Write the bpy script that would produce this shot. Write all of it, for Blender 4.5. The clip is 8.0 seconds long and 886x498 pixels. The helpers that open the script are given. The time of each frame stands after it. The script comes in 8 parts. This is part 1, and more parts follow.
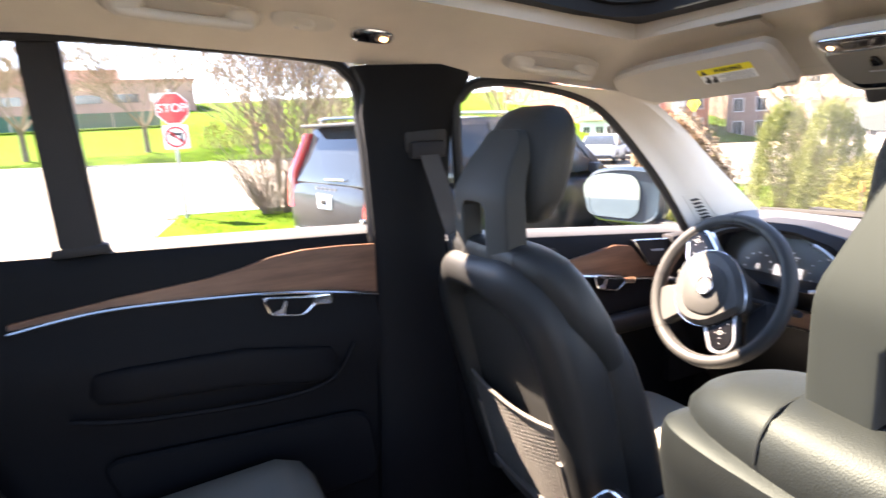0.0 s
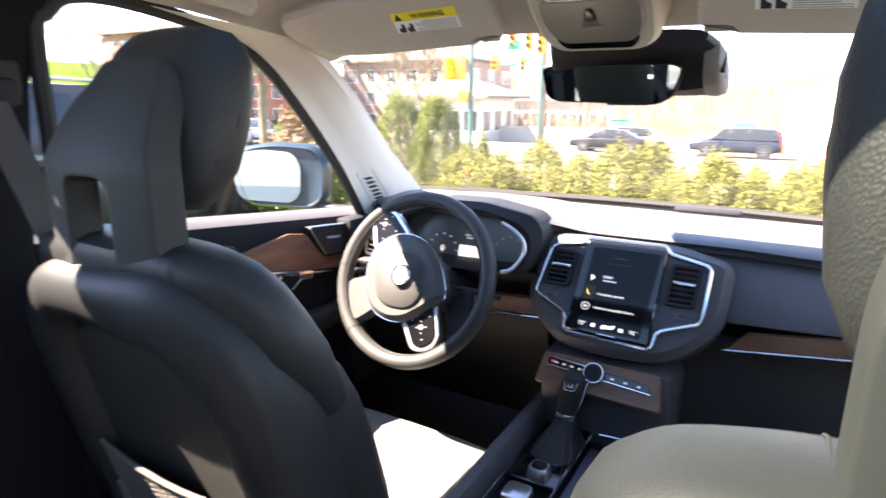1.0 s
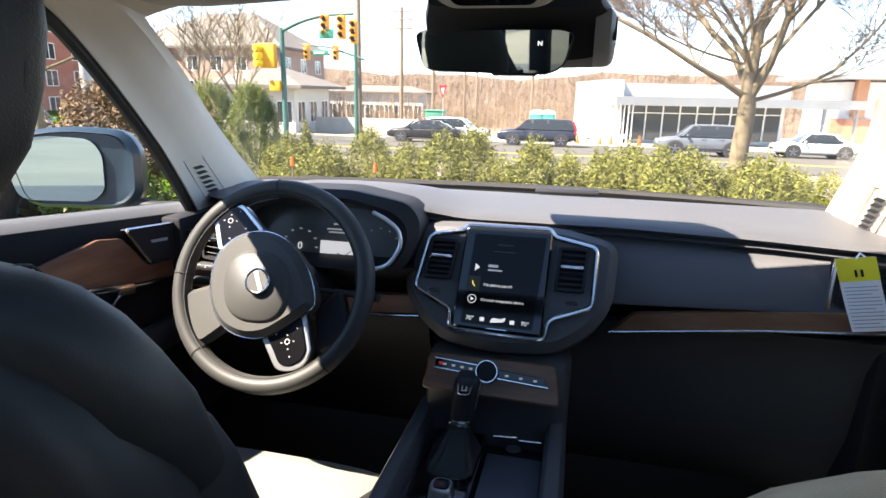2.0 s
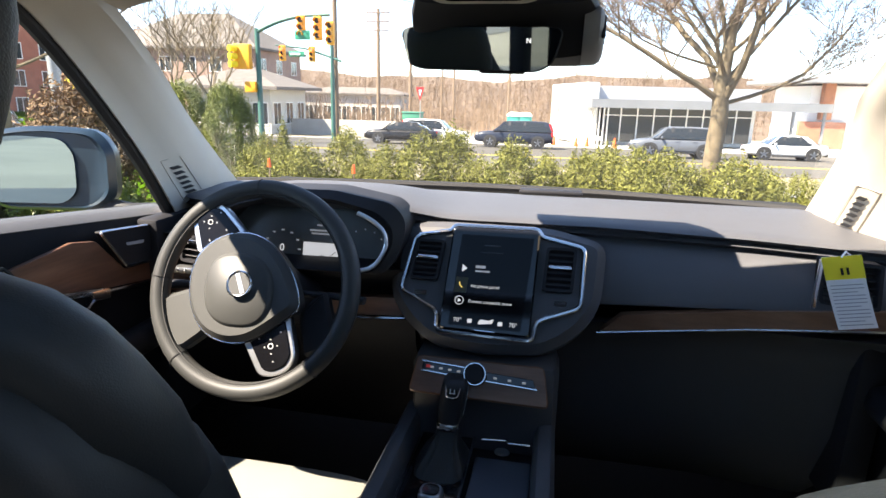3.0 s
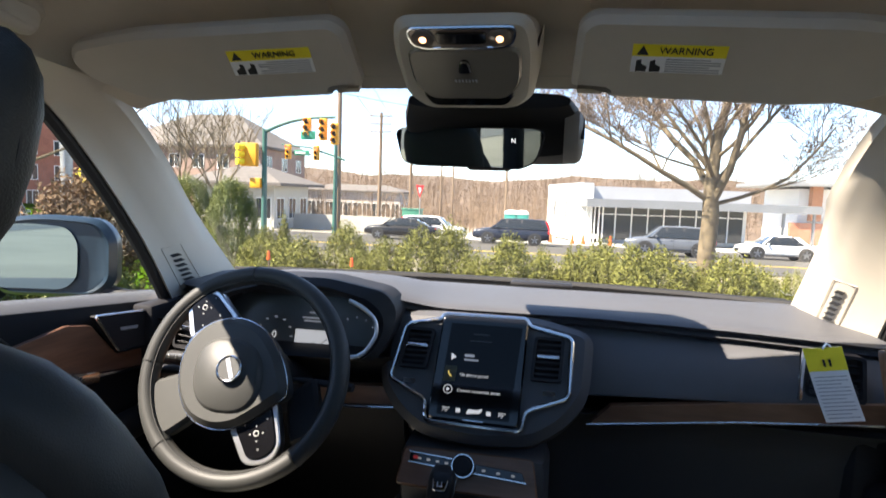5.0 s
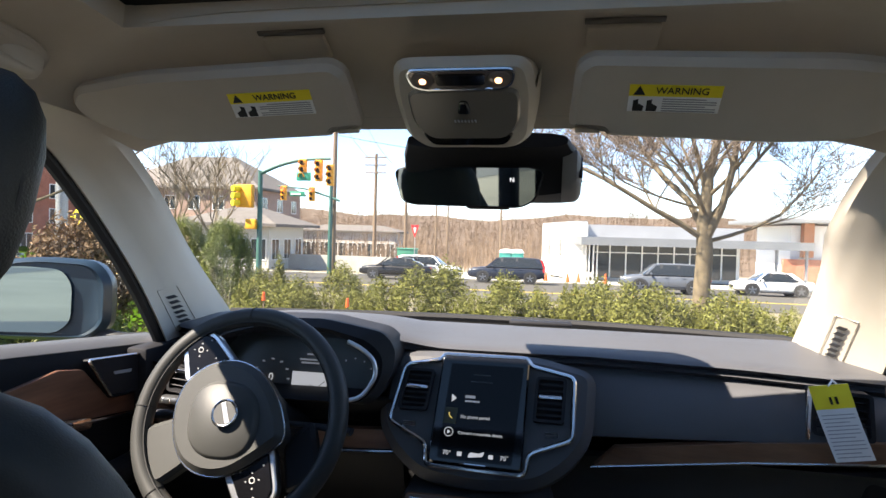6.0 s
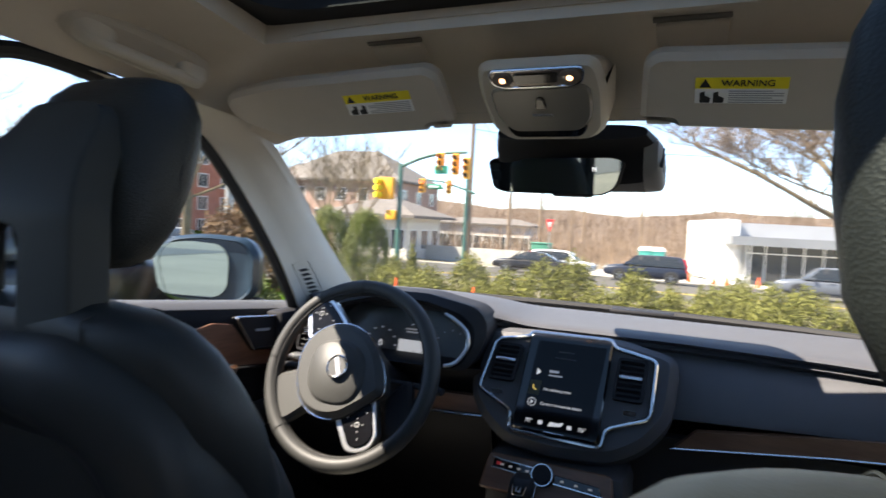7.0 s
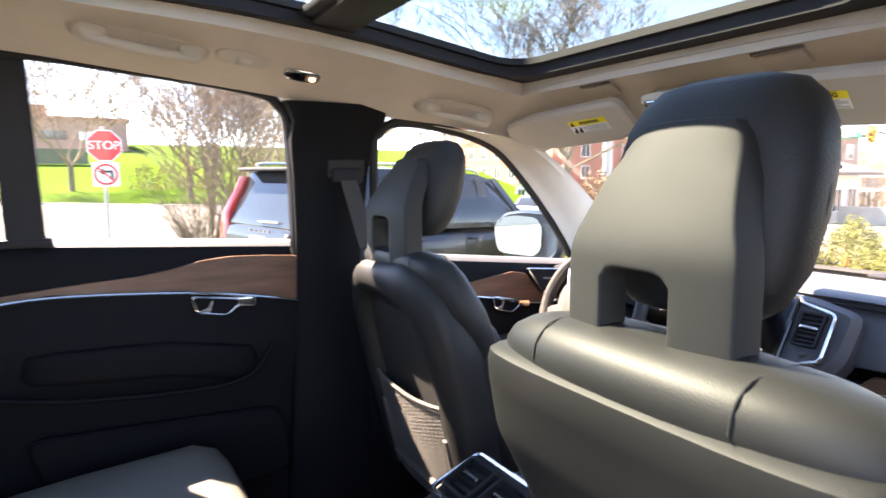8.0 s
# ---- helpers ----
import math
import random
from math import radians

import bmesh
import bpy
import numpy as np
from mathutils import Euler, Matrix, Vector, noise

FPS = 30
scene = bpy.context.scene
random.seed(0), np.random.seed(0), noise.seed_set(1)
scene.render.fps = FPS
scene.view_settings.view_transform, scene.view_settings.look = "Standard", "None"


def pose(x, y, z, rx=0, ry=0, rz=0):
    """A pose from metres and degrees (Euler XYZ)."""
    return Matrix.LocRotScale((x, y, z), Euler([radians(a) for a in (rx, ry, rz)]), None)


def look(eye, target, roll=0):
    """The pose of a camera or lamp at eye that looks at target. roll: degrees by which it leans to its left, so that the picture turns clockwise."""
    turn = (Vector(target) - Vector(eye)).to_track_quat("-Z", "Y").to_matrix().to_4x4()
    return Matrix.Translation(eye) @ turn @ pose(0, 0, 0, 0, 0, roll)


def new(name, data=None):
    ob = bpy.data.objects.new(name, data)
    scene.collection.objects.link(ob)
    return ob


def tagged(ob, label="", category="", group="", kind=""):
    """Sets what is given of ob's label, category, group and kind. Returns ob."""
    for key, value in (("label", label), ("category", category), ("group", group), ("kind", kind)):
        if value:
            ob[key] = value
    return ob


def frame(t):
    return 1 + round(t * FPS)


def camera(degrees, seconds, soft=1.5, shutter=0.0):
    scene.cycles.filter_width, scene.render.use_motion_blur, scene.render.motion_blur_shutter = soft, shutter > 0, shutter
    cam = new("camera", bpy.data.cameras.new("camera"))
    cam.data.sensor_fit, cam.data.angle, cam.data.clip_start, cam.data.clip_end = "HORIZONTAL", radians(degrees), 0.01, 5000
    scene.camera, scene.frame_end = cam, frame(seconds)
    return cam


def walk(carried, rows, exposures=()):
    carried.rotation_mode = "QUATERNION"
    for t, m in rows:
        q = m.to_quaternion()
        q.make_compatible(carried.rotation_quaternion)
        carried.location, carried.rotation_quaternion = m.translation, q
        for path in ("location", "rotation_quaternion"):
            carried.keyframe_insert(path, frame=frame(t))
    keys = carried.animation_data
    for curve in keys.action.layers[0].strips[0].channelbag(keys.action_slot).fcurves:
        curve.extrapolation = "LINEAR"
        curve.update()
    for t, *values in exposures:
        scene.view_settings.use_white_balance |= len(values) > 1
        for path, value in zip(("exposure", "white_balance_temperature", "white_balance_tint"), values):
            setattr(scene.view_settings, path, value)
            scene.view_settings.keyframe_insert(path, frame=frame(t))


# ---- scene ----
cam = camera(73.3, 8.0, shutter=0.3)
PATH = [
    (0, (0.585, -1.101, 1.449), (-1.195, -0.289, 1.035), -3.4),
    (0.3, (0.498, -1.057, 1.443), (-1.115, 0.034, 0.987), -2.3),
    (0.5, (0.413, -1.016, 1.441), (-1.05, 0.267, 0.978), -1.6),
    (0.8, (0.336, -0.952, 1.423), (-0.873, 0.559, 0.92), -0.7),
    (1, (0.279, -0.951, 1.388), (-0.701, 0.723, 0.901), 0.5),
    (1.2, (0.235, -0.916, 1.37), (-0.579, 0.845, 0.887), 0.3),
    (1.5, (0.177, -0.875, 1.36), (-0.421, 0.966, 0.858), 0.9),
    (3, (0.116, -0.836, 1.346), (-0.247, 1.067, 0.848), 1.4),
    (3.5, (0.114, -0.831, 1.342), (-0.246, 1.079, 0.87), 1.9),
    (4, (0.114, -0.836, 1.341), (-0.237, 1.079, 0.883), 2.3),
    (4.5, (0.12, -0.841, 1.337), (-0.24, 1.093, 0.975), 2.4),
    (5, (0.136, -0.862, 1.34), (-0.24, 1.093, 1.156), 2.1),
    (5.2, (0.136, -0.856, 1.339), (-0.242, 1.105, 1.229), 1.9),
    (6.3, (0.126, -0.862, 1.339), (-0.24, 1.103, 1.293), 1.6),
    (6.5, (0.139, -0.868, 1.332), (-0.297, 1.083, 1.288), 2.2),
    (6.8, (0.174, -0.902, 1.329), (-0.422, 1.006, 1.27), 2.8),
    (7, (0.233, -0.938, 1.325), (-0.561, 0.896, 1.234), 3.0),
    (7.2, (0.319, -0.985, 1.329), (-0.682, 0.743, 1.22), 3.5),
    (7.4, (0.445, -1.047, 1.346), (-0.791, 0.519, 1.203), 2.0),
    (7.5, (0.502, -1.035, 1.361), (-0.881, 0.399, 1.186), 1.8),
    (7.7, (0.641, -1.078, 1.379), (-0.921, 0.15, 1.157), 0.9),
    (8, (0.815, -1.148, 1.385), (-0.89, -0.128, 1.149), -0.2),
]
walk(cam, [(t, look(eye, target, roll)) for t, eye, target, roll in PATH], [(0.0, 3.9, 8250, 24), (0.5, 3.8, 8100, 27), (1.0, 3.75, 7800, 22), (1.5, 3.0, 7500, 17), (3.0, 2.5, 7350, 14), (4.5, 2.45, 7250, 14), (5.0, 2.22, 7250, 14), (6.5, 2.12, 7200, 14), (7.0, 2.17, 7200, 14), (7.5, 2.95, 7100, 12), (8.0, 3.75, 8250, 24)])

# ---- world and sun ----
TO_SUN = Vector((-0.71, -0.435, 1.0)).normalized()
world = bpy.data.worlds.new("world")
scene.world = world
world.use_nodes = True
wt = world.node_tree
sky = wt.nodes.new("ShaderNodeTexSky")
sky.sky_type = "NISHITA"
sky.sun_disc = False
sky.sun_elevation = math.asin(TO_SUN.z)
sky.sun_rotation = math.atan2(TO_SUN.x, TO_SUN.y)
sky.air_density, sky.dust_density, sky.ozone_density = 0.65, 0.0, 2.6
wt.links.new(sky.outputs["Color"], wt.nodes["Background"].inputs["Color"])
wt.nodes["Background"].inputs["Strength"].default_value = 0.115
sun_data = bpy.data.lights.new("sun", "SUN")
sun_data.energy, sun_data.angle, sun_data.color = 5.0, radians(0.53), (1.0, 0.95, 0.86)
sun = new("sun", sun_data)
sun.matrix_world = look(TO_SUN * 60, (0, 0, 0))


# ---- materials ----
def mat(name, col, rough=0.5, metal=0.0, var=0.12, vs=6.0, bump=0.0, bs=300.0, rvar=0.08, cells=False, coat=0.0, stretch=(1, 1, 1), island=0.0, spec=0.5, objrand=0.0):
    m = bpy.data.materials.new(name)
    m.use_nodes = True
    t = m.node_tree
    b = t.nodes["Principled BSDF"]
    b.inputs["Roughness"].default_value, b.inputs["Metallic"].default_value = rough, metal
    b.inputs["Coat Weight"].default_value, b.inputs["Coat Roughness"].default_value = coat, 0.06
    b.inputs["Specular IOR Level"].default_value = spec
    tc, mp = t.nodes.new("ShaderNodeTexCoord"), t.nodes.new("ShaderNodeMapping")
    mp.inputs["Scale"].default_value = stretch
    t.links.new(tc.outputs["Object"], mp.inputs["Vector"])
    n = t.nodes.new("ShaderNodeTexNoise")
    n.inputs["Scale"].default_value, n.inputs["Detail"].default_value, n.inputs["Roughness"].default_value = vs, 5, 0.6
    t.links.new(mp.outputs["Vector"], n.inputs["Vector"])
    r = t.nodes.new("ShaderNodeValToRGB")
    lo, hi = r.color_ramp.elements
    lo.position, hi.position = 0.25, 0.75
    lo.color = (*[max(0, c * (1 - var)) for c in col], 1)
    hi.color = (*[min(1, c * (1 + var)) for c in col], 1)
    t.links.new(n.outputs["Fac"], r.inputs["Fac"])
    out = r.outputs["Color"]
    if island or objrand:
        g = t.nodes.new("ShaderNodeNewGeometry") if island else t.nodes.new("ShaderNodeObjectInfo")
        hs = t.nodes.new("ShaderNodeHueSaturation")
        mr = t.nodes.new("ShaderNodeMapRange")
        k = island or objrand
        mr.inputs["To Min"].default_value, mr.inputs["To Max"].default_value = 1 - k, 1 + k
        t.links.new(g.outputs["Random Per Island" if island else "Random"], mr.inputs["Value"])
        t.links.new(mr.outputs["Result"], hs.inputs["Value"])
        t.links.new(out, hs.inputs["Color"])
        out = hs.outputs["Color"]
    t.links.new(out, b.inputs["Base Color"])
    if rvar:
        q = t.nodes.new("ShaderNodeMapRange")
        q.inputs["To Min"].default_value, q.inputs["To Max"].default_value = max(0.02, rough - rvar), min(1, rough + rvar)
        t.links.new(n.outputs["Fac"], q.inputs["Value"])
        t.links.new(q.outputs["Result"], b.inputs["Roughness"])
    if bump:
        f = t.nodes.new("ShaderNodeTexVoronoi" if cells else "ShaderNodeTexNoise")
        f.inputs["Scale"].default_value = bs
        t.links.new(tc.outputs["Object"], f.inputs["Vector"])
        bp = t.nodes.new("ShaderNodeBump")
        bp.inputs["Strength"].default_value, bp.inputs["Distance"].default_value = bump, 0.4 / bs
        t.links.new(f.outputs["Distance" if cells else "Fac"], bp.inputs["Height"])
        t.links.new(bp.outputs["Normal"], b.inputs["Normal"])
    return m


def glow(name, col, strength):
    m = bpy.data.materials.new(name)
    m.use_nodes = True
    b = m.node_tree.nodes["Principled BSDF"]
    b.inputs["Base Color"].default_value = (*[0.6 * c for c in col], 1)
    b.inputs["Emission Color"].default_value, b.inputs["Emission Strength"].default_value = (*col, 1), strength
    return m


def glass(name, tint, gloss=1.0):
    """A thin pane: clear, with a mirror sheen that grows at grazing angles."""
    m = bpy.data.materials.new(name)
    m.use_nodes = True
    t = m.node_tree
    t.nodes.remove(t.nodes["Principled BSDF"])
    tr, gl, mx, lw, pw, ma = (t.nodes.new("ShaderNode" + k) for k in ("BsdfTransparent", "BsdfGlossy", "MixShader", "LayerWeight", "Math", "Math"))
    tr.inputs["Color"].default_value = (*tint, 1)
    gl.inputs["Roughness"].default_value = 0.02
    lw.inputs["Blend"].default_value = 0.5
    pw.operation, ma.operation = "POWER", "MULTIPLY_ADD"
    pw.inputs[1].default_value = 4.5
    ma.inputs[1].default_value, ma.inputs[2].default_value = 0.7 * gloss, 0.045 * gloss
    t.links.new(lw.outputs["Facing"], pw.inputs[0])
    t.links.new(pw.outputs[0], ma.inputs[0])
    t.links.new(ma.outputs[0], mx.inputs["Fac"])
    t.links.new(tr.outputs["BSDF"], mx.inputs[1])
    t.links.new(gl.outputs["BSDF"], mx.inputs[2])
    t.links.new(mx.outputs["Shader"], t.nodes["Material Output"].inputs["Surface"])
    return m


def wood_mat(name, dark, light, stretch):
    m = mat(name, light, 0.42, var=0.0, coat=0.1)
    t = m.node_tree
    b = t.nodes["Principled BSDF"]
    tc, mp, n, r = (t.nodes.new("ShaderNode" + k) for k in ("TexCoord", "Mapping", "TexNoise", "ValToRGB"))
    mp.inputs["Scale"].default_value = stretch
    n.inputs["Scale"].default_value, n.inputs["Detail"].default_value, n.inputs["Roughness"].default_value = 3.0, 8, 0.65
    r.color_ramp.elements[0].position, r.color_ramp.elements[1].position = 0.3, 0.7
    r.color_ramp.elements[0].color, r.color_ramp.elements[1].color = (*dark, 1), (*light, 1)
    t.links.new(tc.outputs["Object"], mp.inputs["Vector"])
    t.links.new(mp.outputs["Vector"], n.inputs["Vector"])
    t.links.new(n.outputs["Fac"], r.inputs["Fac"])
    t.links.new(r.outputs["Color"], b.inputs["Base Color"])
    return m


LEATHER = mat("charcoal_leather", (0.0180, 0.0187, 0.0187), 0.5, var=0.12, vs=9, bump=0.2, bs=650, cells=True, spec=0.3)
LEATHER_DARK = mat("black_leather", (0.016, 0.0165, 0.019), 0.5, var=0.15, vs=9, bump=0.16, bs=900, cells=True, spec=0.3)
LEATHER_GRAIN = mat("grained_leather", (0.021, 0.0217, 0.0210), 0.5, var=0.12, vs=9, bump=0.45, bs=430, cells=True, spec=0.3)
SHELL = mat("grey_seat_plastic", (0.024, 0.025, 0.024), 0.68, var=0.1, vs=7, bump=0.12, bs=900, spec=0.3)
SEAM = mat("dark_stitch", (0.02, 0.02, 0.02), 0.8)
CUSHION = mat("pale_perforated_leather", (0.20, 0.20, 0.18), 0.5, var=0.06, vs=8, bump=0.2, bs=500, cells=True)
DASH = mat("charcoal_dash_pad", (0.062, 0.063, 0.068), 0.55, var=0.1, vs=5, bump=0.3, bs=600, cells=True)
DOORTRIM = mat("black_door_trim", (0.0055, 0.006, 0.0075), 0.68, var=0.15, vs=5, bump=0.2, bs=700, cells=True, spec=0.12)
BLACK = mat("black_plastic", (0.016, 0.016, 0.0185), 0.6, var=0.2, vs=10, bump=0.1, bs=600, spec=0.25)
PIANO = mat("gloss_black", (0.006, 0.006, 0.007), 0.08, var=0.2, rvar=0.03, coat=0.5)
CARPET = mat("black_carpet", (0.006, 0.006, 0.0065), 0.95, var=0.3, vs=30, bump=0.6, bs=500)
CHROME = mat("satin_chrome", (0.75, 0.76, 0.78), 0.16, 1.0, var=0.04, rvar=0.05)
SILVER = mat("satin_silver", (0.62, 0.63, 0.64), 0.32, 1.0, var=0.05, rvar=0.06)
LINER = mat("blond_headliner", (0.58, 0.515, 0.425), 0.92, var=0.05, vs=12, bump=0.35, bs=900)
LINER_TRIM = mat("blond_pillar_plastic", (0.52, 0.47, 0.39), 0.6, var=0.05, vs=6, bump=0.15, bs=800)
VISOR = mat("blond_visor_cloth", (0.46, 0.41, 0.34), 0.85, var=0.05, vs=12, bump=0.3, bs=900)
WOOD = wood_mat("walnut_inlay_long", (0.085, 0.037, 0.022), (0.19, 0.092, 0.055), (8, 1.5, 14))
WOODX = wood_mat("walnut_inlay_wide", (0.12, 0.055, 0.03), (0.25, 0.13, 0.075), (1.5, 8, 14))
BELT = mat("grey_belt_webbing", (0.05, 0.05, 0.052), 0.8, var=0.1, vs=40, bump=0.5, bs=350)
RUBBER = mat("black_rubber", (0.012, 0.012, 0.013), 0.7, var=0.2)
MIRROR = mat("mirror_glass", (0.27, 0.39, 0.49), 0.02, 1.0, var=0.0, rvar=0.0)
MIRROR_DIM = mat("dimming_mirror", (0.36, 0.43, 0.46), 0.02, 1.0, var=0.0, rvar=0.0)
CLEAR = glass("clear_glass", (0.93, 0.96, 0.94))
TINT = glass("roof_glass", (0.66, 0.715, 0.695))
LAMPGLOW = glow("warm_bulb", (1.0, 0.52, 0.24), 1.3)
LENS = mat("clear_lens", (0.20, 0.17, 0.15), 0.12, 0.2, var=0.1)
WHITE_GLOW = glow("screen_white", (0.85, 0.9, 0.95), 0.12)
DIM_GLOW = glow("screen_grey", (0.7, 0.75, 0.8), 0.045)
FAINT = mat("faint_screen_print", (0.05, 0.05, 0.05), 0.4)
AMBER_GLOW = glow("screen_amber", (0.8, 0.6, 0.15), 0.25)
SCREEN = mat("dark_screen", (0.006, 0.0055, 0.006), 0.07, var=0.3, rvar=0.03, spec=0.25)
CLUSTER = mat("cluster_screen", (0.085, 0.09, 0.088), 0.3, var=0.2, rvar=0.05)
PAPER = mat("white_paper", (0.78, 0.78, 0.77), 0.7, var=0.04, vs=30)
YELLOW = mat("warning_yellow", (0.85, 0.70, 0.03), 0.6, var=0.05)
INK = mat("black_ink", (0.02, 0.02, 0.02), 0.7)
GREYINK = mat("grey_ink", (0.30, 0.31, 0.33), 0.7)
NETEDGE = mat("pale_grey_trim", (0.10, 0.095, 0.086), 0.5, var=0.1)
NET = mat("net_cord", (0.065, 0.062, 0.056), 0.8, var=0.2)


# ---- helpers ----
W = {}


def thing(name, at, label, category, group="", kind=""):
    ob = new(name)
    ob.location = at
    ob.empty_display_size = 0.05
    W[ob.name] = Vector(at)
    return tagged(ob, label, category, group, kind)


def finish(bm, name, material, smooth=True, sharp=38):
    bmesh.ops.recalc_face_normals(bm, faces=bm.faces)
    for f in bm.faces:
        f.smooth = smooth
    if smooth:
        lim = radians(sharp)
        for e in bm.edges:
            if len(e.link_faces) == 2 and e.calc_face_angle(0) > lim:
                e.smooth = False
    me = bpy.data.meshes.new(name)
    bm.to_mesh(me)
    bm.free()
    me.materials.append(material)
    return me


def part(name, bm, material, parent, label="", smooth=True, sharp=38):
    """Links a bmesh, given in world metres, as one mesh under a thing or a part."""
    at = W[parent.name]
    bmesh.ops.translate(bm, verts=bm.verts, vec=-at)
    ob = new(name, finish(bm, name, material, smooth, sharp))
    ob.parent = parent
    W[ob.name] = at
    return tagged(ob, label)


def solo(name, bm, material, label, category, group="", kind="", smooth=True, sharp=38):
    """Links a bmesh as a thing of its own."""
    c = sum((v.co for v in bm.verts), Vector()) / len(bm.verts)
    c.z = min(v.co.z for v in bm.verts)
    bmesh.ops.translate(bm, verts=bm.verts, vec=-c)
    ob = new(name, finish(bm, name, material, smooth, sharp))
    ob.location = c
    W[ob.name] = c
    return tagged(ob, label, category, group, kind)


def B():
    return bmesh.new()


def box(bm, c, s, bevel=0.0, m=None, seg=2):
    """A box round c with full sizes s, its edges rounded; m turns it about c."""
    r = bmesh.ops.create_cube(bm, size=1.0)["verts"]
    bmesh.ops.scale(bm, verts=r, vec=s)
    if bevel:
        es = list({e for v in r for e in v.link_edges})
        g = bmesh.ops.bevel(bm, geom=es, offset=bevel, segments=seg, affect="EDGES", profile=0.5)
        r = list({v for f in g["faces"] for v in f.verts} | {v for v in r if v.is_valid})
    if m is not None:
        bmesh.ops.transform(bm, verts=r, matrix=m.to_4x4())
    bmesh.ops.translate(bm, verts=r, vec=c)
    return bm


def loft(bm, rings, caps=True, closed=True):
    vs = [[bm.verts.new(p) for p in r] for r in rings]
    n = len(vs[0])
    for a, b in zip(vs, vs[1:]):
        for i in range(n if closed else n - 1):
            j = (i + 1) % n
            bm.faces.new((a[i], a[j], b[j], b[i]))
    if caps and closed:
        bm.faces.new(vs[0][::-1])
        bm.faces.new(vs[-1])
    return bm


def sup(c, ax, ay, a, b, n=2.6, k=28):
    """A rounded ring round c in the plane of ax and ay."""
    c, ax, ay = Vector(c), Vector(ax), Vector(ay)
    out = []
    for i in range(k):
        t = 2 * math.pi * i / k
        x, y = math.cos(t), math.sin(t)
        out.append(c + ax * (a * math.copysign(abs(x) ** (2 / n), x)) + ay * (b * math.copysign(abs(y) ** (2 / n), y)))
    return out


def tube(bm, pts, r, n=10, closed=False, flat=1.0):
    """A round bar along points; r is one radius or one for each point; flat squeezes it across."""
    pts = [Vector(p) for p in pts]
    rs = r if isinstance(r, (list, tuple)) else [r] * len(pts)
    rings, up = [], None
    for i, p in enumerate(pts):
        a = pts[i - 1] if i or closed else p
        b = pts[(i + 1) % len(pts)] if i < len(pts) - 1 or closed else p
        d = (b - a).normalized()
        if up is None:
            up = Vector((0, 0, 1)) if abs(d.z) < 0.9 else Vector((0, 1, 0))
        side = d.cross(up).normalized()
        up = side.cross(d).normalized()
        rings.append([p + side * (rs[i] * math.cos(2 * math.pi * k / n)) + up * (rs[i] * flat * math.sin(2 * math.pi * k / n)) for k in range(n)])
    if closed:
        vs = [[bm.verts.new(p) for p in q] for q in rings]
        for i in range(len(vs)):
            a, b = vs[i], vs[(i + 1) % len(vs)]
            for k in range(n):
                bm.faces.new((a[k], a[(k + 1) % n], b[(k + 1) % n], b[k]))
        return bm
    return loft(bm, rings)


def smooth_path(pts, n=6, closed=False):
    """A finer path through the points."""
    pts = [Vector(p) for p in pts]
    out, k = [], len(pts)
    for i in range(k if closed else k - 1):
        p1, p2 = pts[i], pts[(i + 1) % k]
        p0 = pts[i - 1] if i or closed else p1
        p3 = pts[(i + 2) % k] if closed or i + 2 < k else p2
        for j in range(n):
            t = j / n
            out.append(0.5 * (2 * p1 + (p2 - p0) * t + (2 * p0 - 5 * p1 + 4 * p2 - p3) * t * t + (3 * p1 - p0 - 3 * p2 + p3) * t ** 3))
    if not closed:
        out.append(pts[-1])
    return out


def rounded(poly, r, n=4):
    """Rounds the corners of a flat outline (tuples of two)."""
    out, k = [], len(poly)
    for i in range(k):
        p, a, b = Vector(poly[i]), Vector(poly[i - 1]), Vector(poly[(i + 1) % k])
        da, db = (a - p), (b - p)
        q = min(r, da.length * 0.45, db.length * 0.45)
        s, e = p + da.normalized() * q, p + db.normalized() * q
        for j in range(n + 1):
            t = j / n
            out.append(s * (1 - t) ** 2 + p * (2 * t * (1 - t)) + e * t * t)
    return out


def slab(bm, outline, place, depth, bevel=0.0, seg=2):
    """Extrudes a flat outline: place(u, v, d) gives the point at depth d."""
    n = len(outline)
    if bevel:
        c = sum((Vector(p) for p in outline), Vector((0, 0))) / n
        inset = []
        for i in range(n):
            a, b = Vector(outline[i - 1]), Vector(outline[(i + 1) % n])
            t = (b - a).normalized()
            inset.append(Vector(outline[i]) + Vector((-t.y, t.x)) * bevel)
        area = sum(outline[i - 1][0] * outline[i][1] - outline[i][0] * outline[i - 1][1] for i in range(n))
        if area < 0:
            inset = [2 * Vector(outline[i]) - inset[i] for i in range(n)]
        rows = [[place(p[0], p[1], 0) for p in outline], [place(p[0], p[1], depth - bevel) for p in outline]]
        mid = [Vector(outline[i]) * 0.3 + inset[i] * 0.7 for i in range(n)]
        rows.append([place(p[0], p[1], depth - bevel * 0.3) for p in mid])
        rows.append([place(p[0], p[1], depth) for p in inset])
    else:
        rows = [[place(p[0], p[1], 0) for p in outline], [place(p[0], p[1], depth) for p in outline]]
    return loft(bm, rows)


